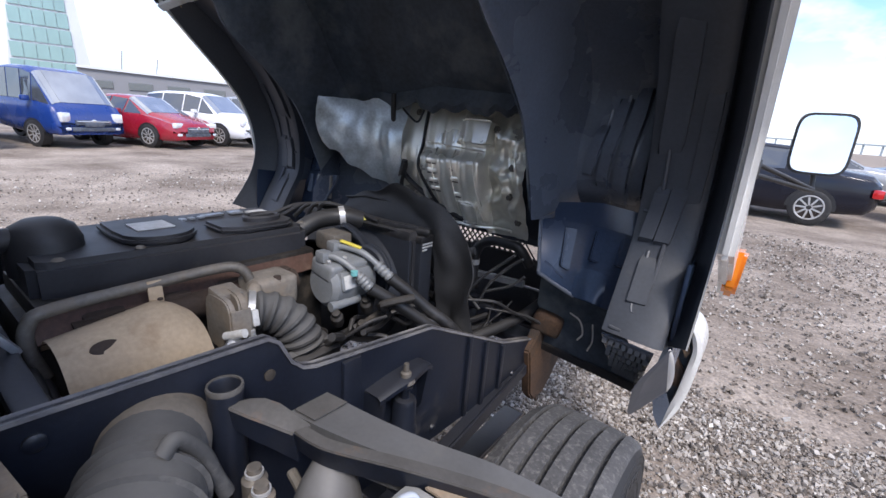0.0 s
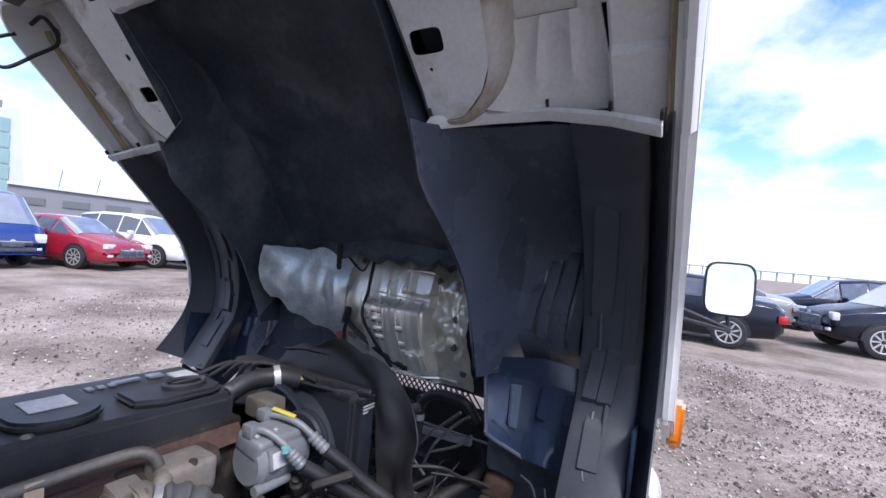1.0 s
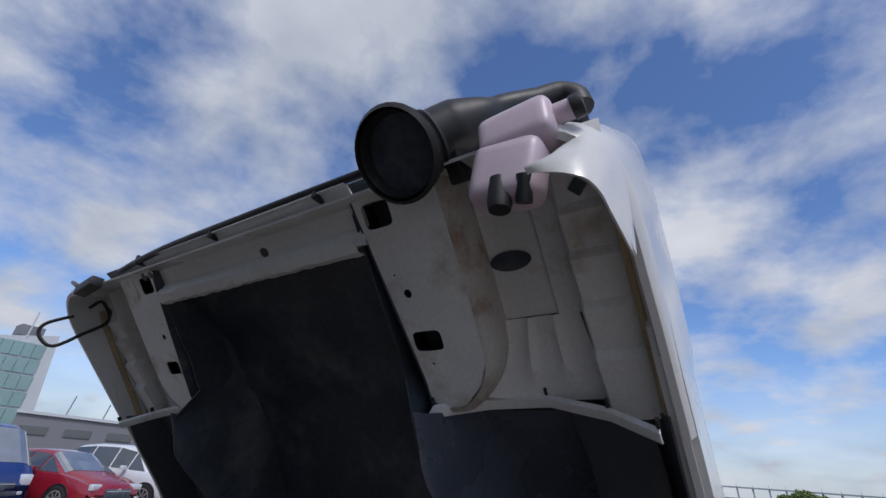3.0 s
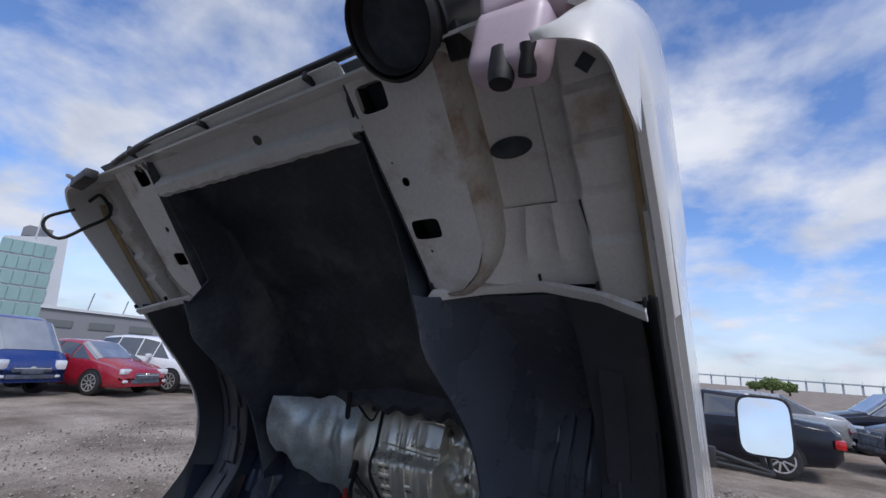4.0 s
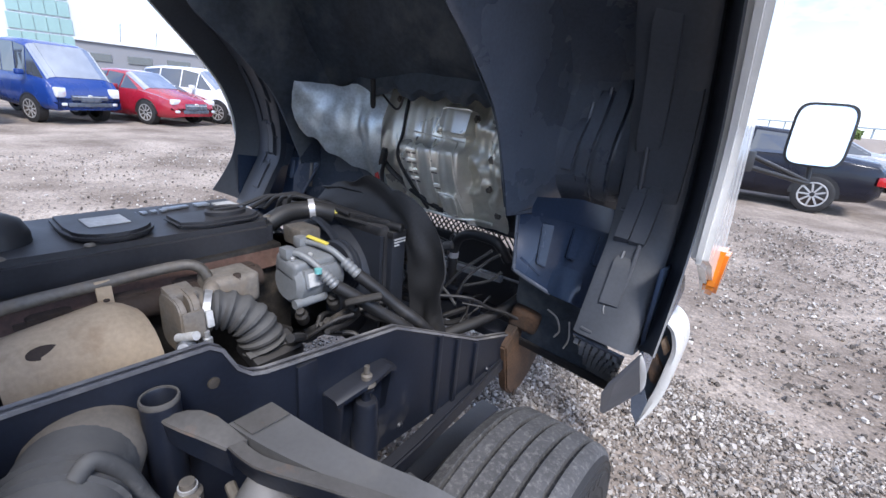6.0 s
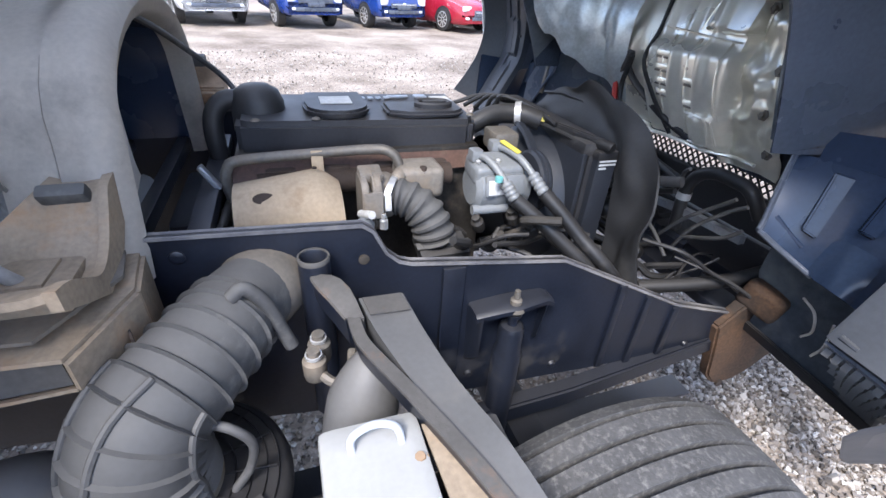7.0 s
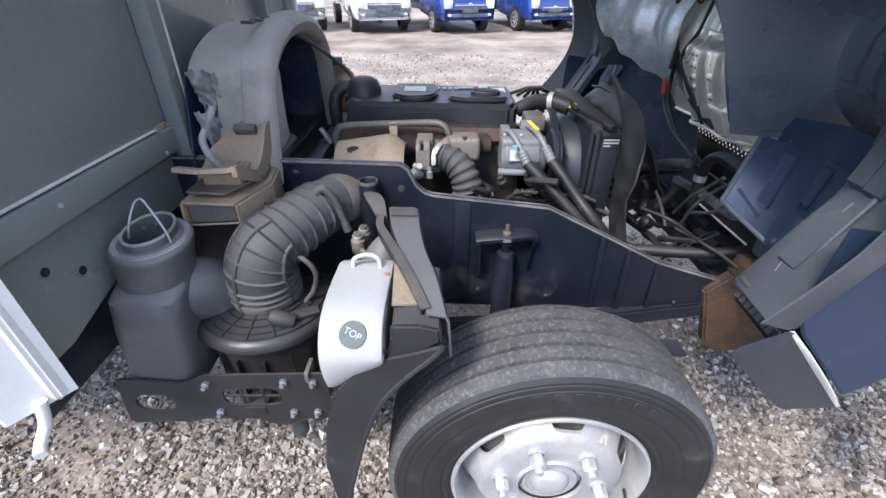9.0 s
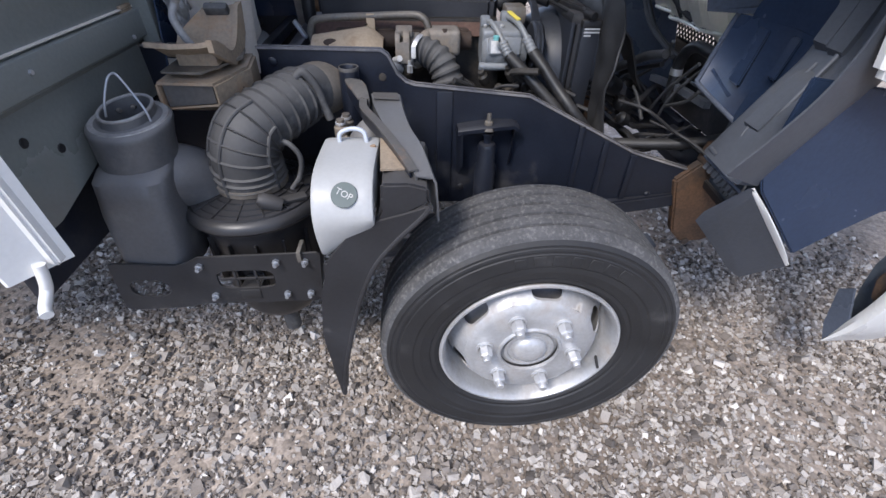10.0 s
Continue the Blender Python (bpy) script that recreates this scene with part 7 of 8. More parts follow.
    part("guard_hump", sweep(smooth_path([(0.525, -0.385, 0.90), (0.54, -0.40, 0.86), (0.555, -0.42, 0.78), (0.56, -0.43, 0.68)], 4), [0.02 + 0.035 * min(1, q_ / 6) for q_ in range(13)], 18), "duct", g, "smooth grey plastic hump")
    return g


build_mudguard()


def build_cab_mount():
    c = thing("cab_mount", (0.44, -0.76, 0.88), "rust-brown cab rest bracket with a worn rubber pad and hook", "bracket")
    for poly, d in ((((0.345, -0.845, 0.995), (0.535, -0.86, 0.985), (0.545, -0.735, 0.985), (0.43, -0.69, 0.99), (0.345, -0.70, 0.995)), (0, 0, 0.006)),
                    (((0.43, -0.69, 0.99), (0.345, -0.70, 0.995), (0.345, -0.70, 0.87), (0.43, -0.69, 0.87)), (0, 0.006, 0)),
                    (((0.545, -0.735, 0.985), (0.43, -0.69, 0.99), (0.43, -0.69, 0.89), (0.545, -0.735, 0.945)), (0.004, 0.006, 0)),
                    (((0.345, -0.845, 0.88), (0.54, -0.86, 0.935), (0.545, -0.735, 0.945), (0.43, -0.69, 0.89), (0.345, -0.70, 0.87)), (0, 0, -0.005)),
                    (((0.345, -0.845, 0.995), (0.535, -0.86, 0.985), (0.54, -0.86, 0.935), (0.345, -0.845, 0.88)), (0, -0.005, 0))):
        part("channel_plate", prism(poly, d), "mount", c)
    # dark disc in place of a cut hole, painted as its shade
    part("channel_hole", lathe([(0, 0), (0.014, 0), (0.014, 0.003), (0, 0.003)], pose(0.47, -0.6985, 0.945, -90, 0, 20), 18), "manifold", c)
    part("seat_plate", prism([(0.36, -0.84, 1.012), (0.52, -0.85, 1.005), (0.53, -0.76, 1.005), (0.42, -0.70, 1.008), (0.36, -0.71, 1.012)], (0, 0, 0.005)), "steel", c)
    line = smooth_path([(0.545, 0, 1.085), (0.515, 0, 1.075), (0.475, 0, 1.045), (0.44, 0, 1.03), (0.40, 0, 1.045), (0.365, 0, 1.085), (0.34, 0, 1.12), (0.30, 0, 1.13)], 3)
    rows = [[(q.x + dx, y, q.z + dz - 0.25 * max(0, q.z - 1.05)) for y, dx, dz in ((-0.85 + 0.9 * max(0, q.z - 1.06) * (q.x < 0.44), 0.0, 0.0), (-0.80 + 0.4 * max(0, q.z - 1.06) * (q.x < 0.44), 0.0, -0.004), (-0.74, 0.0, -0.002), (-0.722, -0.004, 0.0))] for q in line]
    part("saddle", sheet(rows, 0.010), "mount", c, "rusty curved saddle plate")
    low = [(q.x, -0.722, q.z + 0.004 - 0.25 * max(0, q.z - 1.05)) for q in line]
    part("saddle_lip", prism(low + [(0.31, -0.722, 1.06), (0.36, -0.722, 1.02), (0.44, -0.722, 1.0), (0.50, -0.722, 1.03), (0.545, -0.722, 1.055)], (0, 0.012, 0)), "mount", c)
    part("rubber_pad", box((0.345, -0.758, 1.098), (0.02, 0.056, 0.035), 0.006, (0, 35, 0)), "rubber", c, "worn dark rubber pad")
    part("hook", pipe([(0.45, -0.785, 1.03), (0.465, -0.80, 1.07), (0.455, -0.815, 1.105), (0.435, -0.81, 1.13), (0.445, -0.79, 1.155), (0.435, -0.78, 1.18)], 0.0085, 10), "torn", c, "bent rusty hook")
    part("orange_plate", box((0.44, -0.785, 1.04), (0.06, 0.05, 0.008), 0.002), "mount", c)
    part("neck", box((0.44, -0.78, 1.02), (0.09, 0.09, 0.04), 0.008), "mount", c)
    part("support", box((0.37, -0.77, 0.80), (0.05, 0.10, 0.18), 0.006), "black_paint", c)
    # added shallow plate that paints the lit inner face of the open channel
    part("recess_plate", prism([(0.531, -0.852, 0.986), (0.537, -0.741, 0.986), (0.537, -0.741, 0.944), (0.531, -0.852, 0.934)], (-0.004, 0, 0)), "arm", c, "added grey plate standing for the channel's lit inside")
    return c


build_cab_mount()
far = thing("cab_mount", (-0.48, -0.73, 0.98), "rust-brown cab rest bracket beyond the engine", "bracket")
part("saddle", prism([(-0.44, -0.81, 1.05), (-0.52, -0.81, 1.06), (-0.53, -0.69, 1.12), (-0.52, -0.63, 1.06), (-0.44, -0.63, 1.05)], (0, 0, 0.02), bev=0.006), "rust", far)
part("support", box((-0.46, -0.72, 1.00), (0.08, 0.12, 0.12), 0.01), "rust", far)
part("rubber_pad", box((-0.49, -0.71, 1.135), (0.05, 0.07, 0.03), 0.008), "rubber", far)


def build_arch_cover():
    """Big grey plastic splash arch behind the engine, torn at one side."""
    g = thing("splash_guard", (0.15, -0.76, 0.9), "dusty grey plastic splash arch with a torn side behind the engine", "splash guard")

    E, B, C = Vector((1, 0, 0)), Vector((0, -1, 0)), Vector((-0.08, -0.715, 0))

    def arch(t, grow=0.0, back=0.0):
        # t from 0 (near foot) over the top to 1 (far foot)
        if t < 0.3:
            u = t / 0.3
            s_, z = 0.41 + grow - 0.065 * u, 0.95 + 0.20 * u
        elif t < 0.7:
            a = math.pi * (t - 0.3) / 0.4
            s_, z = ((0.345 if math.cos(a) > 0 else 0.31) + grow) * math.cos(a), 1.15 + (0.155 + grow) * math.sin(a)
        else:
            u = (t - 0.7) / 0.3
            s_, z = -0.31 - grow - 0.04 * u, 1.15 - 0.25 * u
        return C + E * s_ + B * back + Vector((0, 0, z))

    rows = []
    for back, gr in ((0.03, -0.030), (0.002, -0.028), (-0.016, -0.014), (-0.022, 0.006), (-0.014, 0.024), (0.004, 0.034), (0.028, 0.037), (0.055, 0.033), (0.06, 0.024), (0.13, 0.016), (0.21, 0.004), (0.225, -0.02)):
        rows.append([arch(k / 40, gr, back) for k in range(41)])
    bm = bmesh.new()
    gv = [[bm.verts.new(p) for p in r] for r in rows]
    for i, (r, q) in enumerate(zip(gv, gv[1:])):
        for j in range(40):
            if i >= 9 and 2 <= j <= 13:
                continue                                   # torn away
            bm.faces.new((r[j], r[j + 1], q[j + 1], q[j]))
    bmesh.ops.solidify(bm, geom=bm.faces[:], thickness=0.004)
    part("arch_skin", bm, "grey_plastic", g)
    # shade deep in the arch is painted with blue black panels
    part("inner_panel", sheet([[arch(k / 20, -0.016, b_) for k in range(8, 20)] for b_ in (0.02, 0.1, 0.205)], 0.003), "navy", g, "dark inside panel, the arch's deep shade put in its colour")
    part("back_plate", prism([arch(k / 30, 0.0, 0.215) for k in range(31)], B * 0.004), "navy", g, "dark inside panel, the arch's deep shade put in its colour")
    # near half painted pale as lit, bulging a little, with a turned dark lower lip
    edge = smooth_path([(-0.082, 0, 0.945), (-0.068, 0, 1.0), (-0.074, 0, 1.085), (-0.085, 0, 1.165), (-0.06, 0, 1.205), (-0.015, 0, 1.222), (0.04, 0, 1.228)], 4)
    rows = []
    for i, q in enumerate(edge):
        v_ = i / (len(edge) - 1)
        out = min(0.262, 0.262 - 0.06 * max(0, v_ - 0.5) * 2)
        rows.append([(q.x + (out - q.x) * u_, -0.80 + 0.012 * math.sin(math.pi * min(1, u_ * 1.1)), q.z) for u_ in np.linspace(0, 1, 8)])
    part("inner_cheek", sheet(rows, 0.003), "grey_plastic", g, "pale grey inner panel standing for the lit near half")
    part("cheek_lip", sheet([[(x, -0.80 + dy, 0.945 + dz + 0.03 * max(0, -x)) for x in np.linspace(-0.085, 0.26, 9)] for dy, dz in ((0.004, 0.012), (0.018, 0.004), (0.030, -0.016))], 0.003), "plastic", g, "dark turned lip")
    # crumpled torn sheets hanging in the gap
    for k, (x0, y0, y1, z0, z1, amp) in enumerate(((0.255, -0.835, -0.91, 1.08, 1.225, 0.026), (0.285, -0.838, -0.90, 0.97, 1.13, 0.022), (0.235, -0.84, -0.915, 0.99, 1.20, 0.026))):
        rows = []
        for i in range(27):
            v_, row = i / 26, []
            for j in range(17):
                u_ = j / 16
                n1, n2 = noise.noise((u_ * 3.0, v_ * 4.0, 3.0 * k)), abs(noise.noise((u_ * 6.0 + v_ * 3, v_ * 7.0, 3.0 * k + 5)))
                row.append((x0 + 0.04 * (0.5 - v_) * (k != 2) + amp * (n1 + 0.7 * n2), y0 + (y1 - y0) * (u_ * (1 - 0.35 * v_)) + 0.4 * amp * n1, z1 + (z0 - z1) * v_ * (1 - 0.25 * noise.noise((u_ * 5, 2, k))) + 0.02 * noise.noise((u_ * 7, 9, k)) * (v_ < 0.1)))
            rows.append(row)
        part("torn_sheet", sheet(rows, 0.002), "torn", g, "crumpled torn grey sheet", sharp=50)
    for x in (0.10, 0.16, 0.02):
        part("clip", box((x, -0.77, 1.328), (0.03, 0.03, 0.008), 0.002), "hose", g)
    part("cable", pipe([(-0.02, -0.735, 1.295), (-0.15, -0.71, 1.25), (-0.28, -0.68, 1.19), (-0.33, -0.62, 1.12), (-0.25, -0.57, 1.07)], 0.007, 8), "rubber", g)
    part("foot", box((-0.08, -0.765, 0.925), (0.76, 0.03, 0.035), 0.004), "black_paint", g)
    part("foot", box((-0.08, -0.905, 0.925), (0.76, 0.03, 0.03), 0.004), "black_paint", g)
    return g


build_arch_cover()

# ---- things on the back of the cab ----


def build_cab_rear_things():
    s = thing("intake_snorkel", (0.56, -0.33, 2.12), "black ribbed rubber intake snorkel on the cab back", "air duct")
    ax = [(0.578, -0.345, 2.092), (0.580, -0.320, 2.117), (0.592, -0.298, 2.143), (0.632, -0.273, 2.178), (0.684, -0.245, 2.212), (0.715, -0.210, 2.250), (0.760, -0.165, 2.285)]
    p = smooth_path(ax, 7)
    n = len(p)
    rad = []
    for i in range(n):
        t = i / (n - 1)
        r = 0.084 - 0.030 * min(1, t * 2.6) - 0.024 * max(0, min(1, (t - 0.55) / 0.2))
        if 0.10 < t < 0.45:
            r += 0.005 * (i % 2)
        rad.append(r)
    bm = sweep(p, rad, 32, cap=False)
    inner = sweep(p[:24], [0.074 - 0.0012 * i for i in range(24)], 32, cap=False)
    tmp = bpy.data.meshes.new("tmp"); inner.to_mesh(tmp); inner.free(); bm.from_mesh(tmp); bpy.data.meshes.remove(tmp)
    part("bellows", bm, "hose", s, sharp=30)
    d = (p[1] - p[0]).normalized()
    part("mouth_lip", sweep([p[0] - d * 0.008, p[0], p[0] + d * 0.008], [0.079, 0.086, 0.081], 32, cap=False), "hose", s)
    # dark disc across the pipe, painted as the shade inside the mouth
    part("mouth_shade_disc", lathe([(0, 0), (0.074, 0)], Matrix.Translation(p[5]) @ d.to_track_quat("Z", "Y").to_matrix().to_4x4(), 24), "insulation", s)
    part("end_elbow", pipe([(0.745, -0.178, 2.275), (0.775, -0.15, 2.305), (0.800, -0.13, 2.322), (0.828, -0.12, 2.308), (0.838, -0.12, 2.275)], 0.026, 14), "hose", s)
    part("clamp", sweep([p[22] - d * 0.006, p[22] + d * 0.006], [0.054, 0.054], 32, cap=False), "nut", s)
    part("bracket", box((0.64, -0.25, 2.13), (0.03, 0.05, 0.09), 0.006, (40, 0, 0)), "hose", s)
    j = thing("washer_bottle", (0.76, -0.30, 1.98), "milky violet washer bottle stained dark at its foot", "bottle")
    part("bottle_body", box((0.778, -0.285, 2.098), (0.122, 0.07, 0.075), 0.022, (0, -6, 0), seg=4), "jug", j)
    part("bottle_foot", box((0.762, -0.287, 2.024), (0.112, 0.066, 0.105), 0.026, (0, 8, 0), seg=4), "jug", j, "violet lower chamber")
    part("bottle_neck", pipe([(0.80, -0.285, 2.108), (0.83, -0.285, 2.113), (0.870, -0.285, 2.116)], 0.017, 14), "jug", j)
    part("pump", lathe([(0, 0), (0.016, 0), (0.018, 0.01), (0.018, 0.05), (0, 0.055)], pose(0.755, -0.305, 1.955), 14), "hose", j)
    part("pump", lathe([(0, 0), (0.012, 0), (0.012, 0.04), (0, 0.04)], pose(0.79, -0.30, 1.96, 20, 10, 0), 14), "hose", j)
    part("neck_cap", lathe([(0, 0.006), (0.017, 0.005), (0.019, 0), (0.019, -0.012), (0, -0.012)], pose(0.874, -0.285, 2.117, 0, 80, 0), 18), "hose", j)
    c = thing("cab_lock", (-0.90, -0.25, 2.05), "black wire loop and lock parts on the cab back edge", "latch")
    part("wire_loop", pipe([(-0.99, -0.235, 2.035), (-1.03, -0.292, 1.992), (-1.03, -0.294, 1.951), (-1.0, -0.252, 1.92), (-0.96, -0.196, 1.975), (-0.92, -0.150, 2.034), (-0.92, -0.192, 2.094), (-0.96, -0.21, 2.07)], 0.006, 8), "hose", c)
    part("lock_body", box((-0.80, -0.285, 2.10), (0.12, 0.04, 0.035), 0.008, (0, -10, 0)), "hose", c)
    part("lock_lever", box((-0.88, -0.30, 2.115), (0.08, 0.015, 0.012), 0.003, (0, 20, 0)), "steel", c)
    r = thing("torsion_tube", (0, -0.29, 2.15), "thin black tube along the cab back edge", "tube")
    part("tube", pipe([(-0.62, -0.272, 2.128), (-0.50, -0.278, 2.138), (-0.30, -0.280, 2.150), (0.1, -0.280, 2.152), (0.45, -0.280, 2.150)], 0.010, 10), "hose", r)
    for x in (-0.5, -0.1, 0.3):
        part("tube_clip", box((x, -0.272, 2.142), (0.012, 0.03, 0.03), 0.003), "hose", r)


build_cab_rear_things()


def build_mirror():
    m = thing("door_mirror", (0.92, 2.0, 1.1), "black framed square truck mirror on tubular arms", "mirror")
    # glass faces back towards the driver
    def outline(gr, y):
        pts = []
        for k in range(32):
            a = 2 * math.pi * k / 32
            c_, s_ = math.cos(a), math.sin(a)
            pts.append((1.105 + (0.107 + gr) * math.copysign(abs(c_) ** 0.4, c_), y + 0.012 * math.copysign(abs(s_) ** 0.4, s_), 1.402 + (0.135 + gr) * math.copysign(abs(s_) ** 0.4, s_)))
        return pts
    part("mirror_housing", prism(outline(0.012, 2.10), (0, 0.05, 0)), "plastic", m)
    part("mirror_glass", prism([(x_, y_ - 0.006, z_) for x_, y_, z_ in outline(0.0, 2.0955)], (0, 0.004, 0)), "mirror", m, "bright mirror glass")
    for hinge, far_end in (((0.884, 1.75, 1.293), (1.111, 2.115, 1.189)), ((0.880, 1.75, 1.246), (1.113, 2.115, 1.179))):
        part("mirror_arm", pipe([hinge, lerp(hinge, far_end, 0.5), far_end, (1.116, 2.128, 1.195), (1.112, 2.135, 1.235), (1.105, 2.135, 1.28)], 0.011, 10), "hose", m)
    part("arm_foot", box((0.875, 1.735, 1.27), (0.03, 0.05, 0.09), 0.006, (0, 0, -30)), "hose", m)
    return m


build_mirror()

# ---- parked vehicles ----
PAINTS = {
    "blue": mat("blue van paint", (0.012, 0.042, 0.20), 0.25, vary=0.05, scale=2, bump=0.0, coat=0.6),
    "dark_blue": mat("dark blue truck paint", (0.012, 0.04, 0.20), 0.25, vary=0.05, scale=2, bump=0.0, coat=0.6),
    "red": mat("red car paint", (0.30, 0.012, 0.028), 0.25, vary=0.05, scale=2, bump=0.0, coat=0.7),
    "white": mat("white car paint", (0.72, 0.73, 0.75), 0.25, vary=0.04, scale=2, bump=0.0, coat=0.6),
    "grey": mat("silver grey car paint", (0.36, 0.37, 0.38), 0.3, 0.3, vary=0.05, scale=2, bump=0.0, coat=0.6),
    "black": mat("black car paint", (0.006, 0.007, 0.014), 0.25, vary=0.05, scale=2, bump=0.0, coat=0.25, spec=0.35),
}
M["lamp"] = mat("clear lamp glass", (0.75, 0.76, 0.78), 0.12, 0.3, vary=0.15, scale=25, bump=0.0, coat=0.6)
M["tail"] = mat("red lamp glass", (0.5, 0.01, 0.012), 0.12, vary=0.05, bump=0.0, coat=0.6)
M["chrome"] = mat("chrome", (0.8, 0.8, 0.82), 0.12, 1.0, vary=0.05, bump=0.0)


def vehicle(name, where, paint, label, category, stations, wheels, lamps, grille, group="", bed=None):
    """A parked vehicle, front towards local +x. stations: x, half width, bottom, belt, roof, roof half width, glazed."""
    v = thing(name, (0, 0, 0), label, category, group)
    body, panes = bmesh.new(), []

    def section(x, w, zb, belt, roof, rw, *_):
        half = [(w * 0.86, zb), (w * 0.97, zb + 0.06), (w, zb + 0.22), (w, belt - 0.18), (w * 0.97, belt - 0.03), (w * 0.955, belt), (rw + 0.06, roof - 0.07), (rw, roof - 0.03), (rw * 0.8, roof)]
        return [(x, y, z) for y, z in half] + [(x, -y, z) for y, z in half[::-1]]

    secs = [[Vector(p) for p in section(*s)] for s in stations]
    bv = [[body.verts.new(p) for p in s] for s in secs]
    for i in range(len(secs) - 1):
        ga = stations[i][6]
        for j in range(17):
            q = [bv[i][j], bv[i][j + 1], bv[i + 1][j + 1], bv[i + 1][j]]
            glazed = (ga == 2 and j in (5, 11)) or (ga == 3 and j in (5, 6, 7, 8, 9, 10, 11))
            if glazed:
                c = sum((w.co for w in q), Vector()) / 4
                nrm = (q[1].co - q[0].co).cross(q[2].co - q[0].co).normalized()
                if nrm.dot(c - Vector((c.x * 0.9, 0, 0.9))) < 0:
                    nrm = -nrm
                panes.append([c + (w.co - c) * (0.93 if j in (5, 11) else 0.995) + nrm * 0.004 for w in q] + [nrm])
            body.faces.new(q)
    body.faces.new(bv[0][::-1]); body.faces.new(bv[-1])
    bmesh.ops.recalc_face_normals(body, faces=body.faces)
    corner = [e for e in body.edges if len(e.link_faces) == 2 and e.calc_face_angle(0) > 0.4]
    bmesh.ops.bevel(body, geom=corner, offset=0.03, segments=2, affect="EDGES", clamp_overlap=True)
    part("body", body, PAINTS[paint], v, sharp=50)
    for *q, nrm in panes:
        part("window_pane", prism(q, nrm * 0.008), "windscreen" if nrm.x > 0.25 else "glass", v)
    hw = max(s[1] for s in stations)
    for wx, r in wheels:
        for sd in (1, -1):
            m = pose(wx, sd * (hw - 0.10), r, 90 * -sd, 0, 0)
            well = lathe([(0, 0.06), (r + 0.05, 0.06), (r + 0.05, 0.1035), (0, 0.1035)], m, 28)
            for w_ in well.verts:
                w_.co.z = max(w_.co.z, stations[1][2] + 0.01)
            part("wheel_arch", well, "hose", v, "dark wheel arch")
            ty = part("wheel", lathe([(r * 0.66, 0.09), (r * 0.70, 0.115), (r * 0.92, 0.115), (r, 0.10), (r, -0.1), (r * 0.66, -0.1)], m, 32), "tyre", v, "black tyre")
            rim = lathe([(r * 0.68, 0.112), (r * 0.64, 0.11), (r * 0.60, 0.075), (r * 0.2, 0.085), (r * 0.16, 0.098), (0, 0.098)], m, 30)
            part("rim", rim, "manifold", ty, "dark inner rim")
            for k in range(9):
                sp = box((r * 0.40, 0, 0.098), (r * 0.56, r * 0.10, 0.014), 0.003)
                bmesh.ops.transform(sp, matrix=m @ pose(0, 0, 0, 0, 0, 40 * k), verts=sp.verts)
                part("spoke", sp, "rim", ty)
            part("rim_edge", lathe([(r * 0.66, 0.113), (r * 0.70, 0.117), (r * 0.66, 0.121), (r * 0.62, 0.115)], m, 30, closed=True), "rim", ty)
    fx = stations[-1][0]
    bx = stations[0][0]
    for y, z, sy, sz, dx in lamps:
        for sd in (1, -1):
            part("headlamp", box((fx + dx, sd * y, z), (0.14, sy, sz), 0.04, (0, 0, -sd * 14)), "lamp", v, "clear headlamp")
    zg, wg, hg = grille
    part("radiator_grille", box((fx + 0.005, 0, zg), (0.05, wg, hg), 0.015), "liner", v)
    part("grille_bar", box((fx + 0.03, 0, zg + hg * 0.2), (0.02, wg * 0.95, 0.025), 0.006), "chrome", v)
    part("badge", lathe([(0, 0.012), (0.05, 0.008), (0.055, 0)], pose(fx + 0.03, 0, zg + hg * 0.35, 0, 90, 0) @ Matrix.Diagonal((0.7, 1.2, 1, 1)), 20), "chrome", v)
    part("lower_intake", box((fx - 0.02, 0, stations[-1][2] + 0.13), (0.06, wg * 1.2, 0.10), 0.015), "liner", v)
    part("number_plate", box((fx + 0.03, 0, stations[-1][2] + 0.25), (0.015, 0.5, 0.11), 0.004), "liner", v, "plain dark plate")
    for sd in (1, -1):
        part("tail_lamp", box((bx + 0.03, sd * hw * 0.74, stations[0][3] - 0.10), (0.16, hw * 0.42, 0.16), 0.04), "tail", v, "red tail lamp")
        ms = [s for s in stations if s[6] in (2, 3)]
        mx = ms[-1][0]
        part("wing_mirror", box((mx - 0.02, sd * (hw + 0.10), stations[-1][3] + 0.12 if len(stations) < 7 else ms[-1][3] + 0.05), (0.12, 0.18, 0.13), 0.04), PAINTS[paint], v)
        part("fog_lamp", box((fx - 0.03, sd * hw * 0.72, stations[-1][2] + 0.14), (0.08, 0.14, 0.08), 0.03), "lamp", v)
    if bed:
        x0, x1, z0, z1 = bed
        for sd in (1, -1):
            part("bed_side", box(((x0 + x1) / 2, sd * (hw - 0.03), (z0 + z1) / 2), (x1 - x0, 0.05, z1 - z0), 0.01), PAINTS[paint], v)
        part("bed_floor", box(((x0 + x1) / 2, 0, z0), (x1 - x0, 2 * hw - 0.06, 0.06), 0.01), PAINTS[paint], v)
        part("bed_frame", box(((x0 + x1) / 2, 0, z0 - 0.18), (x1 - x0, 0.8, 0.2), 0.02), "black_paint", v)
        part("tailgate", box((x0, 0, (z0 + z1) / 2), (0.05, 2 * hw - 0.06, z1 - z0), 0.01), PAINTS[paint], v)
    v.matrix_basis = where
    return v


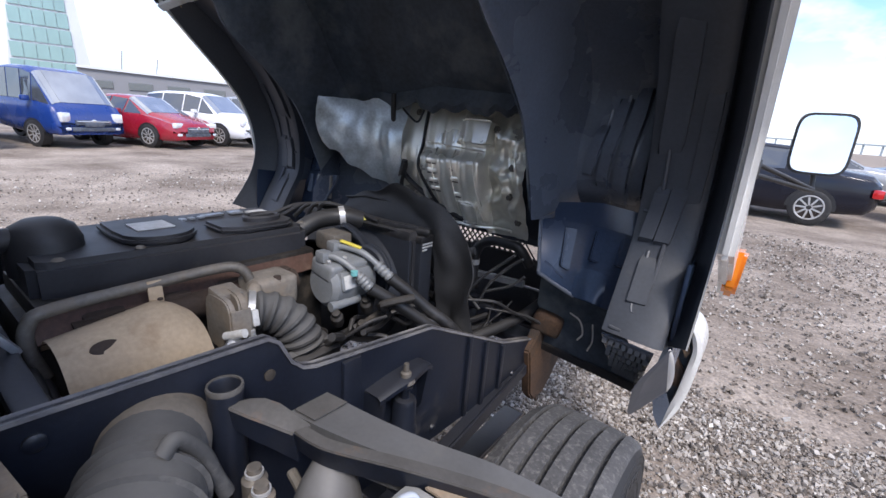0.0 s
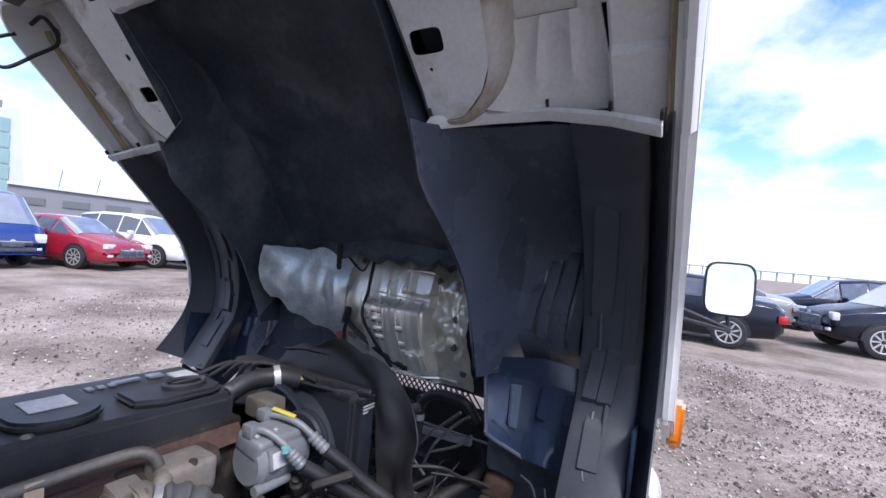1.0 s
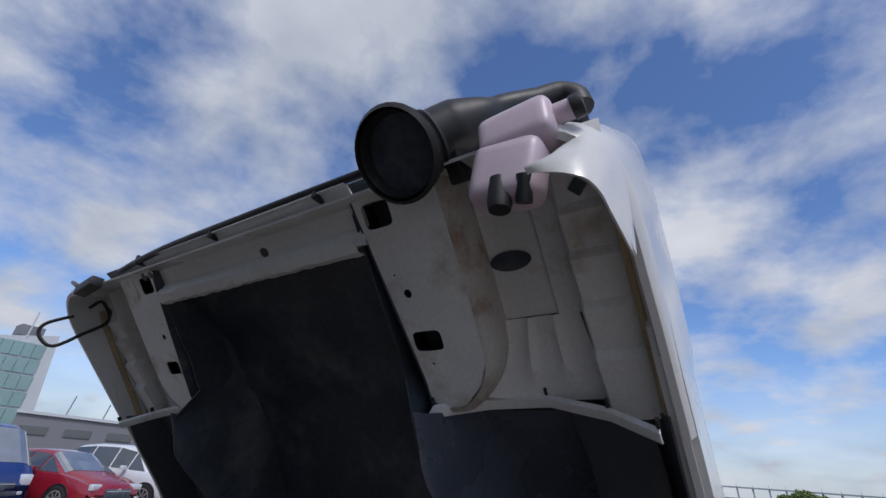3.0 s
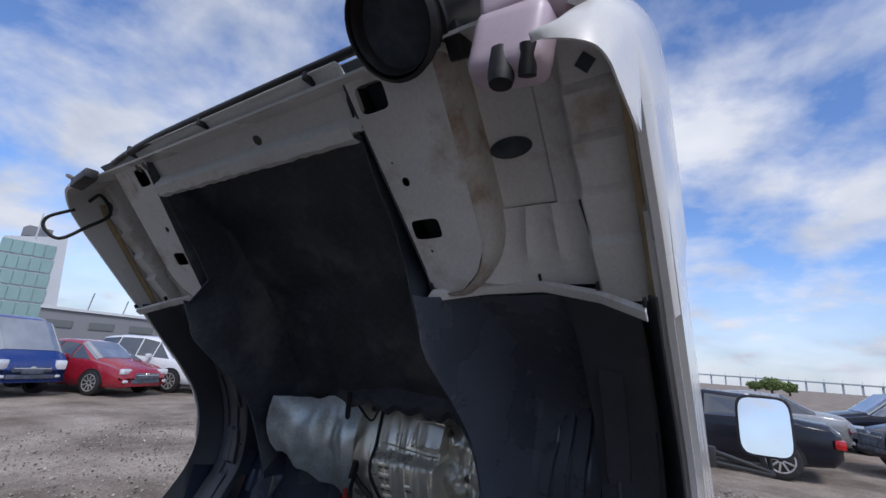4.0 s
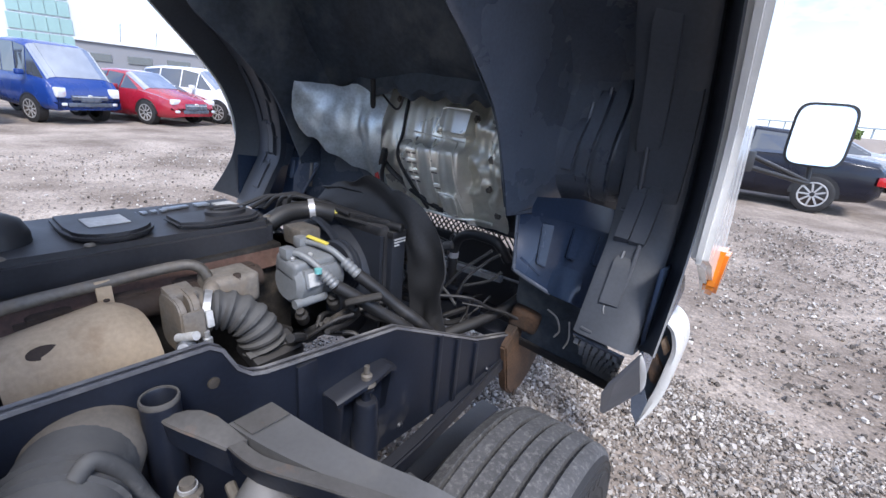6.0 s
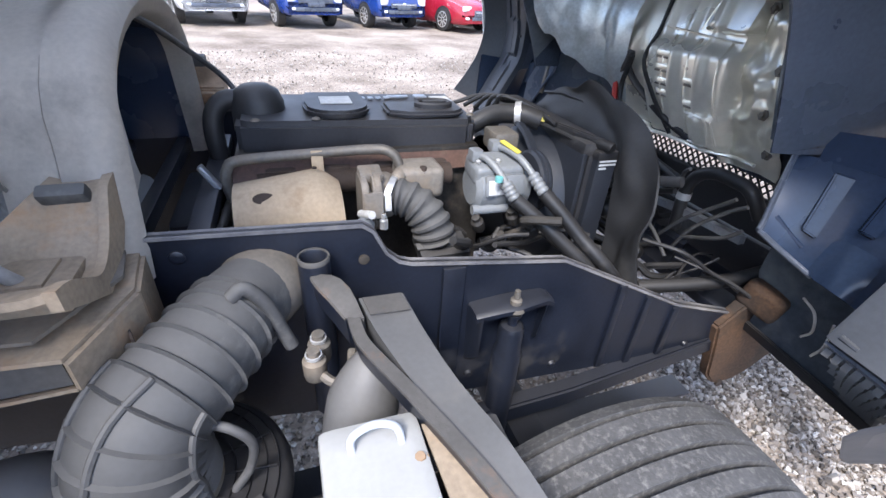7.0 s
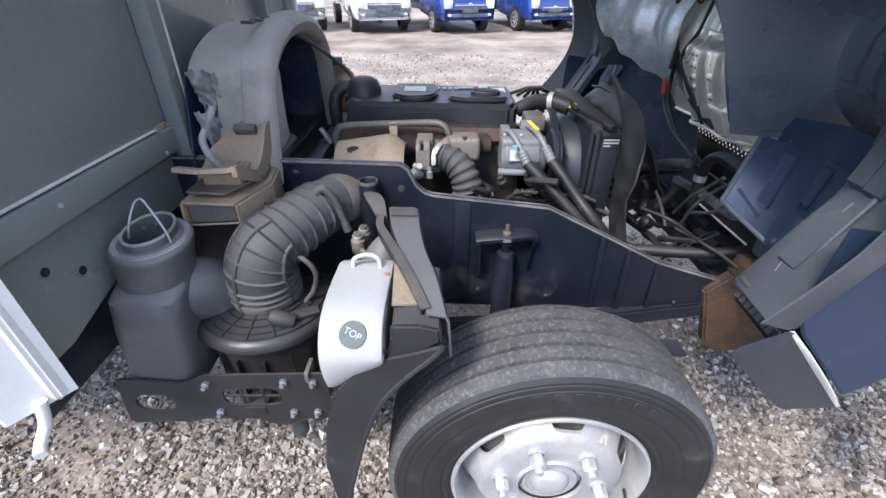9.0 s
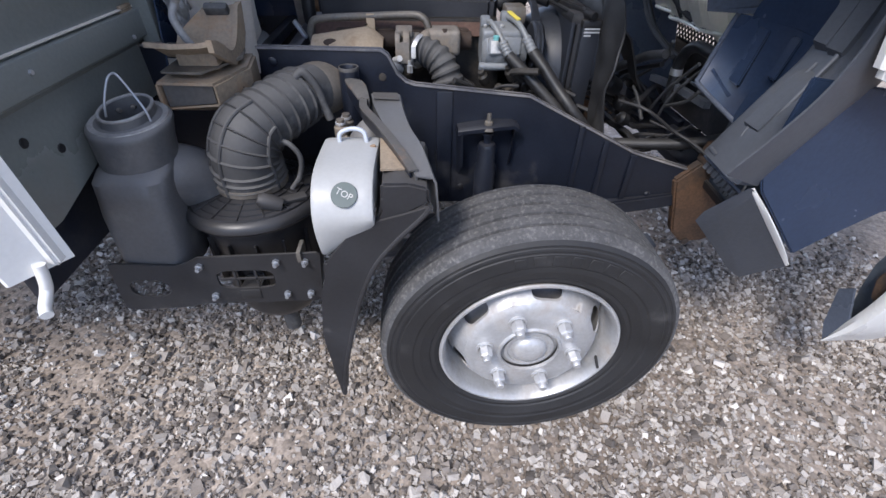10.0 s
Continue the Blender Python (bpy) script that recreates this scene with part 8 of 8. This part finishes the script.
SEDAN = [(-2.25, 0.72, 0.42, 0.80, 0.88, 0.60, 0), (-2.1, 0.84, 0.30, 0.93, 1.0, 0.66, 0), (-1.55, 0.90, 0.24, 0.98, 1.06, 0.62, 3), (-0.85, 0.91, 0.20, 0.97, 1.42, 0.52, 2), (-0.15, 0.91, 0.20, 0.95, 1.46, 0.55, 2), (0.45, 0.91, 0.20, 0.94, 1.41, 0.55, 3), (1.15, 0.90, 0.22, 0.93, 0.99, 0.62, 0), (1.75, 0.88, 0.22, 0.82, 0.88, 0.60, 0), (2.15, 0.80, 0.24, 0.70, 0.74, 0.55, 0), (2.27, 0.66, 0.28, 0.60, 0.64, 0.48, 0)]
SUV = [(-2.2, 0.78, 0.42, 0.95, 1.05, 0.62, 0), (-2.1, 0.88, 0.34, 1.06, 1.25, 0.66, 3), (-1.75, 0.92, 0.28, 1.10, 1.62, 0.60, 2), (-1.0, 0.93, 0.26, 1.08, 1.70, 0.62, 2), (-0.1, 0.93, 0.26, 1.05, 1.71, 0.62, 2), (0.55, 0.93, 0.26, 1.04, 1.62, 0.60, 3), (1.20, 0.92, 0.28, 1.02, 1.10, 0.66, 0), (1.75, 0.90, 0.28, 0.93, 1.0, 0.64, 0), (2.15, 0.84, 0.30, 0.82, 0.88, 0.60, 0), (2.28, 0.70, 0.36, 0.70, 0.75, 0.52, 0)]
TRUCK = [(0.15, 0.84, 0.45, 1.15, 1.92, 0.68, 2), (0.75, 0.86, 0.38, 1.15, 1.97, 0.70, 2), (1.25, 0.87, 0.34, 1.14, 1.95, 0.70, 2), (1.60, 0.87, 0.34, 1.13, 1.86, 0.68, 3), (2.18, 0.86, 0.34, 1.06, 1.12, 0.70, 0), (2.34, 0.84, 0.34, 0.90, 0.95, 0.68, 0), (2.42, 0.78, 0.36, 0.62, 0.66, 0.60, 0)]
SEDAN_W, SUV_W, TRUCK_W = [(-1.35, 0.33), (1.35, 0.33)], [(-1.35, 0.36), (1.38, 0.36)], [(-1.7, 0.31), (1.55, 0.33)]
CAR_LAMP, SUV_LAMP, TRUCK_LAMP = [(0.62, 0.68, 0.34, 0.15, -0.12)], [(0.66, 0.80, 0.34, 0.18, -0.12)], [(0.66, 0.78, 0.26, 0.24, -0.06)]
FX = -12.9
vehicle("pickup_truck", pose(FX - 2.4, -2.75, 0, 0, 0, 20), "white", "white cab-over pickup truck parked in the row", "truck", TRUCK, TRUCK_W, TRUCK_LAMP, (0.72, 1.0, 0.16), "parked trucks", bed=(-2.6, 0.1, 0.75, 1.15))
vehicle("pickup_truck", pose(FX - 2.4, -0.25, 0, 0, 0, 20), "dark_blue", "dark blue cab-over pickup truck parked in the row", "truck", TRUCK, TRUCK_W, TRUCK_LAMP, (0.72, 1.0, 0.16), "parked trucks", bed=(-2.6, 0.1, 0.75, 1.15))
vehicle("pickup_truck", pose(FX - 2.9, 2.35, 0, 0, 0, 20), "blue", "bright blue cab-over pickup truck parked beside a red car", "truck", TRUCK, TRUCK_W, TRUCK_LAMP, (0.66, 0.9, 0.12), "parked trucks", bed=(-2.6, 0.1, 0.75, 1.15))
vehicle("pickup_truck", pose(FX - 2.4, -5.3, 0, 0, 0, 20), "white", "white cab-over pickup truck at the end of the row", "truck", TRUCK, TRUCK_W, TRUCK_LAMP, (0.72, 1.0, 0.16), "parked trucks", bed=(-2.6, 0.1, 0.75, 1.15))
vehicle("sedan", pose(FX - 2.5, 4.85, 0, 0, 0, 22), "red", "red saloon car parked between a blue truck and a white car", "car", SEDAN, SEDAN_W, CAR_LAMP, (0.55, 0.8, 0.18), "parked cars")
vehicle("suv", pose(FX - 2.9, 7.1, 0, 0, 0, 22), "white", "white sport utility car parked in the row", "car", SUV, SUV_W, SUV_LAMP, (0.70, 0.9, 0.16), "parked cars")
vehicle("suv", pose(FX - 3.1, 9.6, 0, 0, 0, 22), "grey", "silver grey sport utility car parked in the row", "car", SUV, SUV_W, SUV_LAMP, (0.70, 0.9, 0.16), "parked cars")
vehicle("suv", pose(FX - 3.1, 12.3, 0, 0, 0, 22), "white", "white sport utility car farther along the row", "car", SUV, SUV_W, SUV_LAMP, (0.70, 0.9, 0.16), "parked cars")
# cars ahead of the truck
vehicle("sedan", pose(0.35, 10.9, 0, 0, 0, 176), "black", "black saloon car with bright spoked wheels", "car", SEDAN, SEDAN_W, CAR_LAMP, (0.55, 0.8, 0.18), "parked cars")
vehicle("suv", pose(5.6, 13.3, 0, 0, 0, 196), "black", "black sport utility car parked beside the saloon", "car", SUV, SUV_W, SUV_LAMP, (0.70, 0.9, 0.3), "parked cars")
vehicle("sedan", pose(1.2, 15.2, 0, 0, 0, 180), "grey", "grey blue saloon car in the second row", "car", SEDAN, SEDAN_W, CAR_LAMP, (0.55, 0.8, 0.18), "parked cars")
vehicle("suv", pose(5.2, 17.5, 0, 0, 0, 190), "black", "dark sport utility car in the second row", "car", SUV, SUV_W, SUV_LAMP, (0.70, 0.9, 0.3), "parked cars")
vehicle("sedan", pose(10.2, 14.6, 0, 0, 0, 196), "white", "white saloon car in the row ahead", "car", SEDAN, SEDAN_W, CAR_LAMP, (0.55, 0.8, 0.18), "parked cars")

# ---- distance ----
M["concrete"] = mat("pale grey cladding", (0.55, 0.58, 0.60), 0.7, vary=0.08, scale=0.3, bump=0.0)
M["shed"] = mat("grey shed wall", (0.20, 0.205, 0.22), 0.7, vary=0.1, scale=0.2, bump=0.0)
M["green_glass"] = mat("green facade glass", (0.22, 0.35, 0.335), 0.12, vary=0.15, scale=0.3, bump=0.0, spec=0.8)
M["hill"] = mat("wooded hill", (0.05, 0.07, 0.055), 0.95, vary=0.4, scale=0.05, bump=0.0)
M["bridge"] = mat("grey blue bridge paint", (0.30, 0.36, 0.40), 0.7, vary=0.1, scale=0.05, bump=0.0)
M["leaf"] = mat("green leaves", (0.16, 0.22, 0.07), 0.7, vary=0.4, scale=1.0, bump=0.0)


def at(az_deg, d, z=0.0):
    a = radians(az_deg)
    return Vector((d * math.sin(a), d * math.cos(a), z))


def build_distance():
    t = thing("office_tower", at(-77.5, 85), "slanting office tower with green glass bands", "building")
    c = at(-77.8, 90)
    w, h = 4.6, 16.5
    right = Vector((math.cos(radians(-77.8)), -math.sin(radians(-77.8)), 0))
    fwd = -at(-77.8, 1)
    part("tower_wall", prism([c - right * w * 1.1, c + right * w * 1.15, c + right * w * 0.80 + Vector((0, 0, h)), c - right * w * 0.75 + Vector((0, 0, h - 1.5))], -fwd * 8), "concrete", t, "pale grey tower wall")
    for k in range(6):
        z0, z1 = 1.2 + 2.3 * k, 3.2 + 2.3 * k
        wl, wr = w * (1.0 - 0.3 * z0 / h), w * (0.72 - 0.17 * z0 / h)
        for q in range(5):
            a, b = -wl + (wl + wr) * q / 5 + 0.03, -wl + (wl + wr) * (q + 1) / 5 - 0.03
            part("window_pane", prism([c + right * a + Vector((0, 0, z0)) + fwd * 0.06, c + right * b + Vector((0, 0, z0)) + fwd * 0.06, c + right * b + Vector((0, 0, z1)) + fwd * 0.06, c + right * a + Vector((0, 0, z1)) + fwd * 0.06], fwd * 0.12), "green_glass", t, "green glass pane")
    part("roof_mast", sweep([c + Vector((0, 0, h - 1)), c + Vector((0, 0, h + 3))], 0.12, 6), "concrete", t)
    part("roof_plant", box(tuple(c + Vector((0, 0, h + 0.2)) - fwd * 3), (3, 3, 1.6), 0.05), "shed", t)
    s = thing("long_shed", at(-68, 60), "long low grey warehouse behind the parked row", "building")
    a, b = at(-76, 66), at(-52, 66)
    d = (b - a).normalized()
    nrm = Vector((-d.y, d.x, 0))
    part("shed_wall", prism([a, b, b + Vector((0, 0, 3.6)), a + Vector((0, 0, 4.2))], nrm * 8), "shed", s)
    part("shed_roof", prism([a + Vector((0, 0, 4.2)) - nrm * 0.3, b + Vector((0, 0, 3.6)) - nrm * 0.3, b + Vector((0, 0, 3.9)) - nrm * 0.3, a + Vector((0, 0, 4.5)) - nrm * 0.3], nrm * 8.6), "concrete", s)
    for k in range(7):
        p = lerp(a, b, (k + 0.5) / 7)
        part("shed_window", prism([p - d * 1.2 + Vector((0, 0, 2.2)) - nrm * 0.05, p + d * 1.2 + Vector((0, 0, 2.2)) - nrm * 0.05, p + d * 1.2 + Vector((0, 0, 3.0)) - nrm * 0.05, p - d * 1.2 + Vector((0, 0, 3.0)) - nrm * 0.05], -nrm * 0.08), "glass", s)
    for az_, hh in ((-72.5, 6.5), (-69.5, 6.0)):
        part("antenna", sweep([at(az_, 66, 3.5), at(az_ + 0.3, 66, hh)], 0.07, 6), "shed", s)
    br = thing("bridge", at(8, 900), "long grey blue bridge on the horizon", "bridge")
    a, b = at(-10, 900), at(40, 1000)
    part("deck", prism([a + Vector((0, 0, 13.5)), b + Vector((0, 0, 10.5)), b + Vector((0, 0, 12.5)), a + Vector((0, 0, 15.5))], (0, 6, 0)), "bridge", br)
    for k in range(40):
        p = lerp(a, b, (k + 0.5) / 40)
        top_ = 15.0 - 3.0 * (k + 0.5) / 40
        part("pier", box((p.x, p.y + 3, 6.0), (2.2, 3, 14), 0.0), "bridge", br)
        part("lamp_post", sweep([(p.x, p.y, top_ - 1), (p.x, p.y, top_ + 4.5)], 0.22, 5), "bridge", br)
    c2 = at(24.5, 940)
    for dx in (-7, 7):
        part("pylon_leg", sweep([c2 + Vector((dx, 0, 8)), c2 + Vector((0.15 * dx, 0, 34))], 1.1, 6), "bridge", br, "slanting pylon leg")
    hl = thing("hill", at(20, 800), "low dark wooded hill in the distance", "hill", kind="structure")
    rows = []
    for k in range(25):
        q = k / 24
        p = at(13 + 22 * q, 800)
        hgt = 24 * math.sin(math.pi * q) ** 0.6 * (0.8 + 0.3 * noise.noise((q * 6, 0, 0)))
        rows.append([(p.x, p.y, -1), (p.x, p.y + 25, hgt), (p.x, p.y + 90, -1)])
    part("slope", sheet(rows, 0), "hill", hl)
    # a bushy tree and a line of scrub
    rng = np.random.default_rng(7)
    for az_, dist, hgt, spread in ((3.9, 120, 3.9, 5.2), (5.3, 128, 3.2, 4.0), (2.4, 150, 3.1, 4.6)):
        base = at(az_, dist)
        tr = thing("tree", base, "bushy green tree far across the yard", "tree")
        bm = sweep([base, base + Vector((0.1, 0, hgt * 0.4)), base + Vector((0.3, 0.1, hgt * 0.7))], [0.25, 0.16, 0.06], 8)
        for k in range(5):
            an = 2 * math.pi * k / 5
            sweep([base + Vector((0.1, 0, hgt * 0.35)), base + Vector((math.cos(an) * spread * 0.3, math.sin(an) * spread * 0.3, hgt * 0.62))], [0.10, 0.03], 6, bm)
        part("trunk", bm, "manifold", tr)
        n = 2600
        vs, fs = [], []
        for k in range(n):
            u = rng.normal(size=3); u /= np.linalg.norm(u)
            r_ = (0.55 + 0.45 * rng.random()) * (0.8 + 0.35 * noise.noise(Vector(u * 2.2) + base))
            cpt = np.array(base) + np.array([u[0] * spread * 0.5 * r_, u[1] * spread * 0.5 * r_, hgt * 0.58 + u[2] * hgt * 0.42 * r_])
            e1, e2 = rng.normal(size=3), rng.normal(size=3)
            e1 *= 0.22 / np.linalg.norm(e1); e2 *= 0.16 / np.linalg.norm(e2)
            b0 = len(vs)
            vs += [cpt - e1, cpt + e2, cpt + e1, cpt - e2]
            fs.append((b0, b0 + 1, b0 + 2, b0 + 3))
        me = bpy.data.meshes.new("crown"); me.from_pydata([tuple(np.array(p) - np.array(base)) for p in vs], [], fs); me.materials.append(M["leaf"])
        ob = new("crown", me); ob.parent = tr; ob["label"] = "loose green leaves"


build_distance()
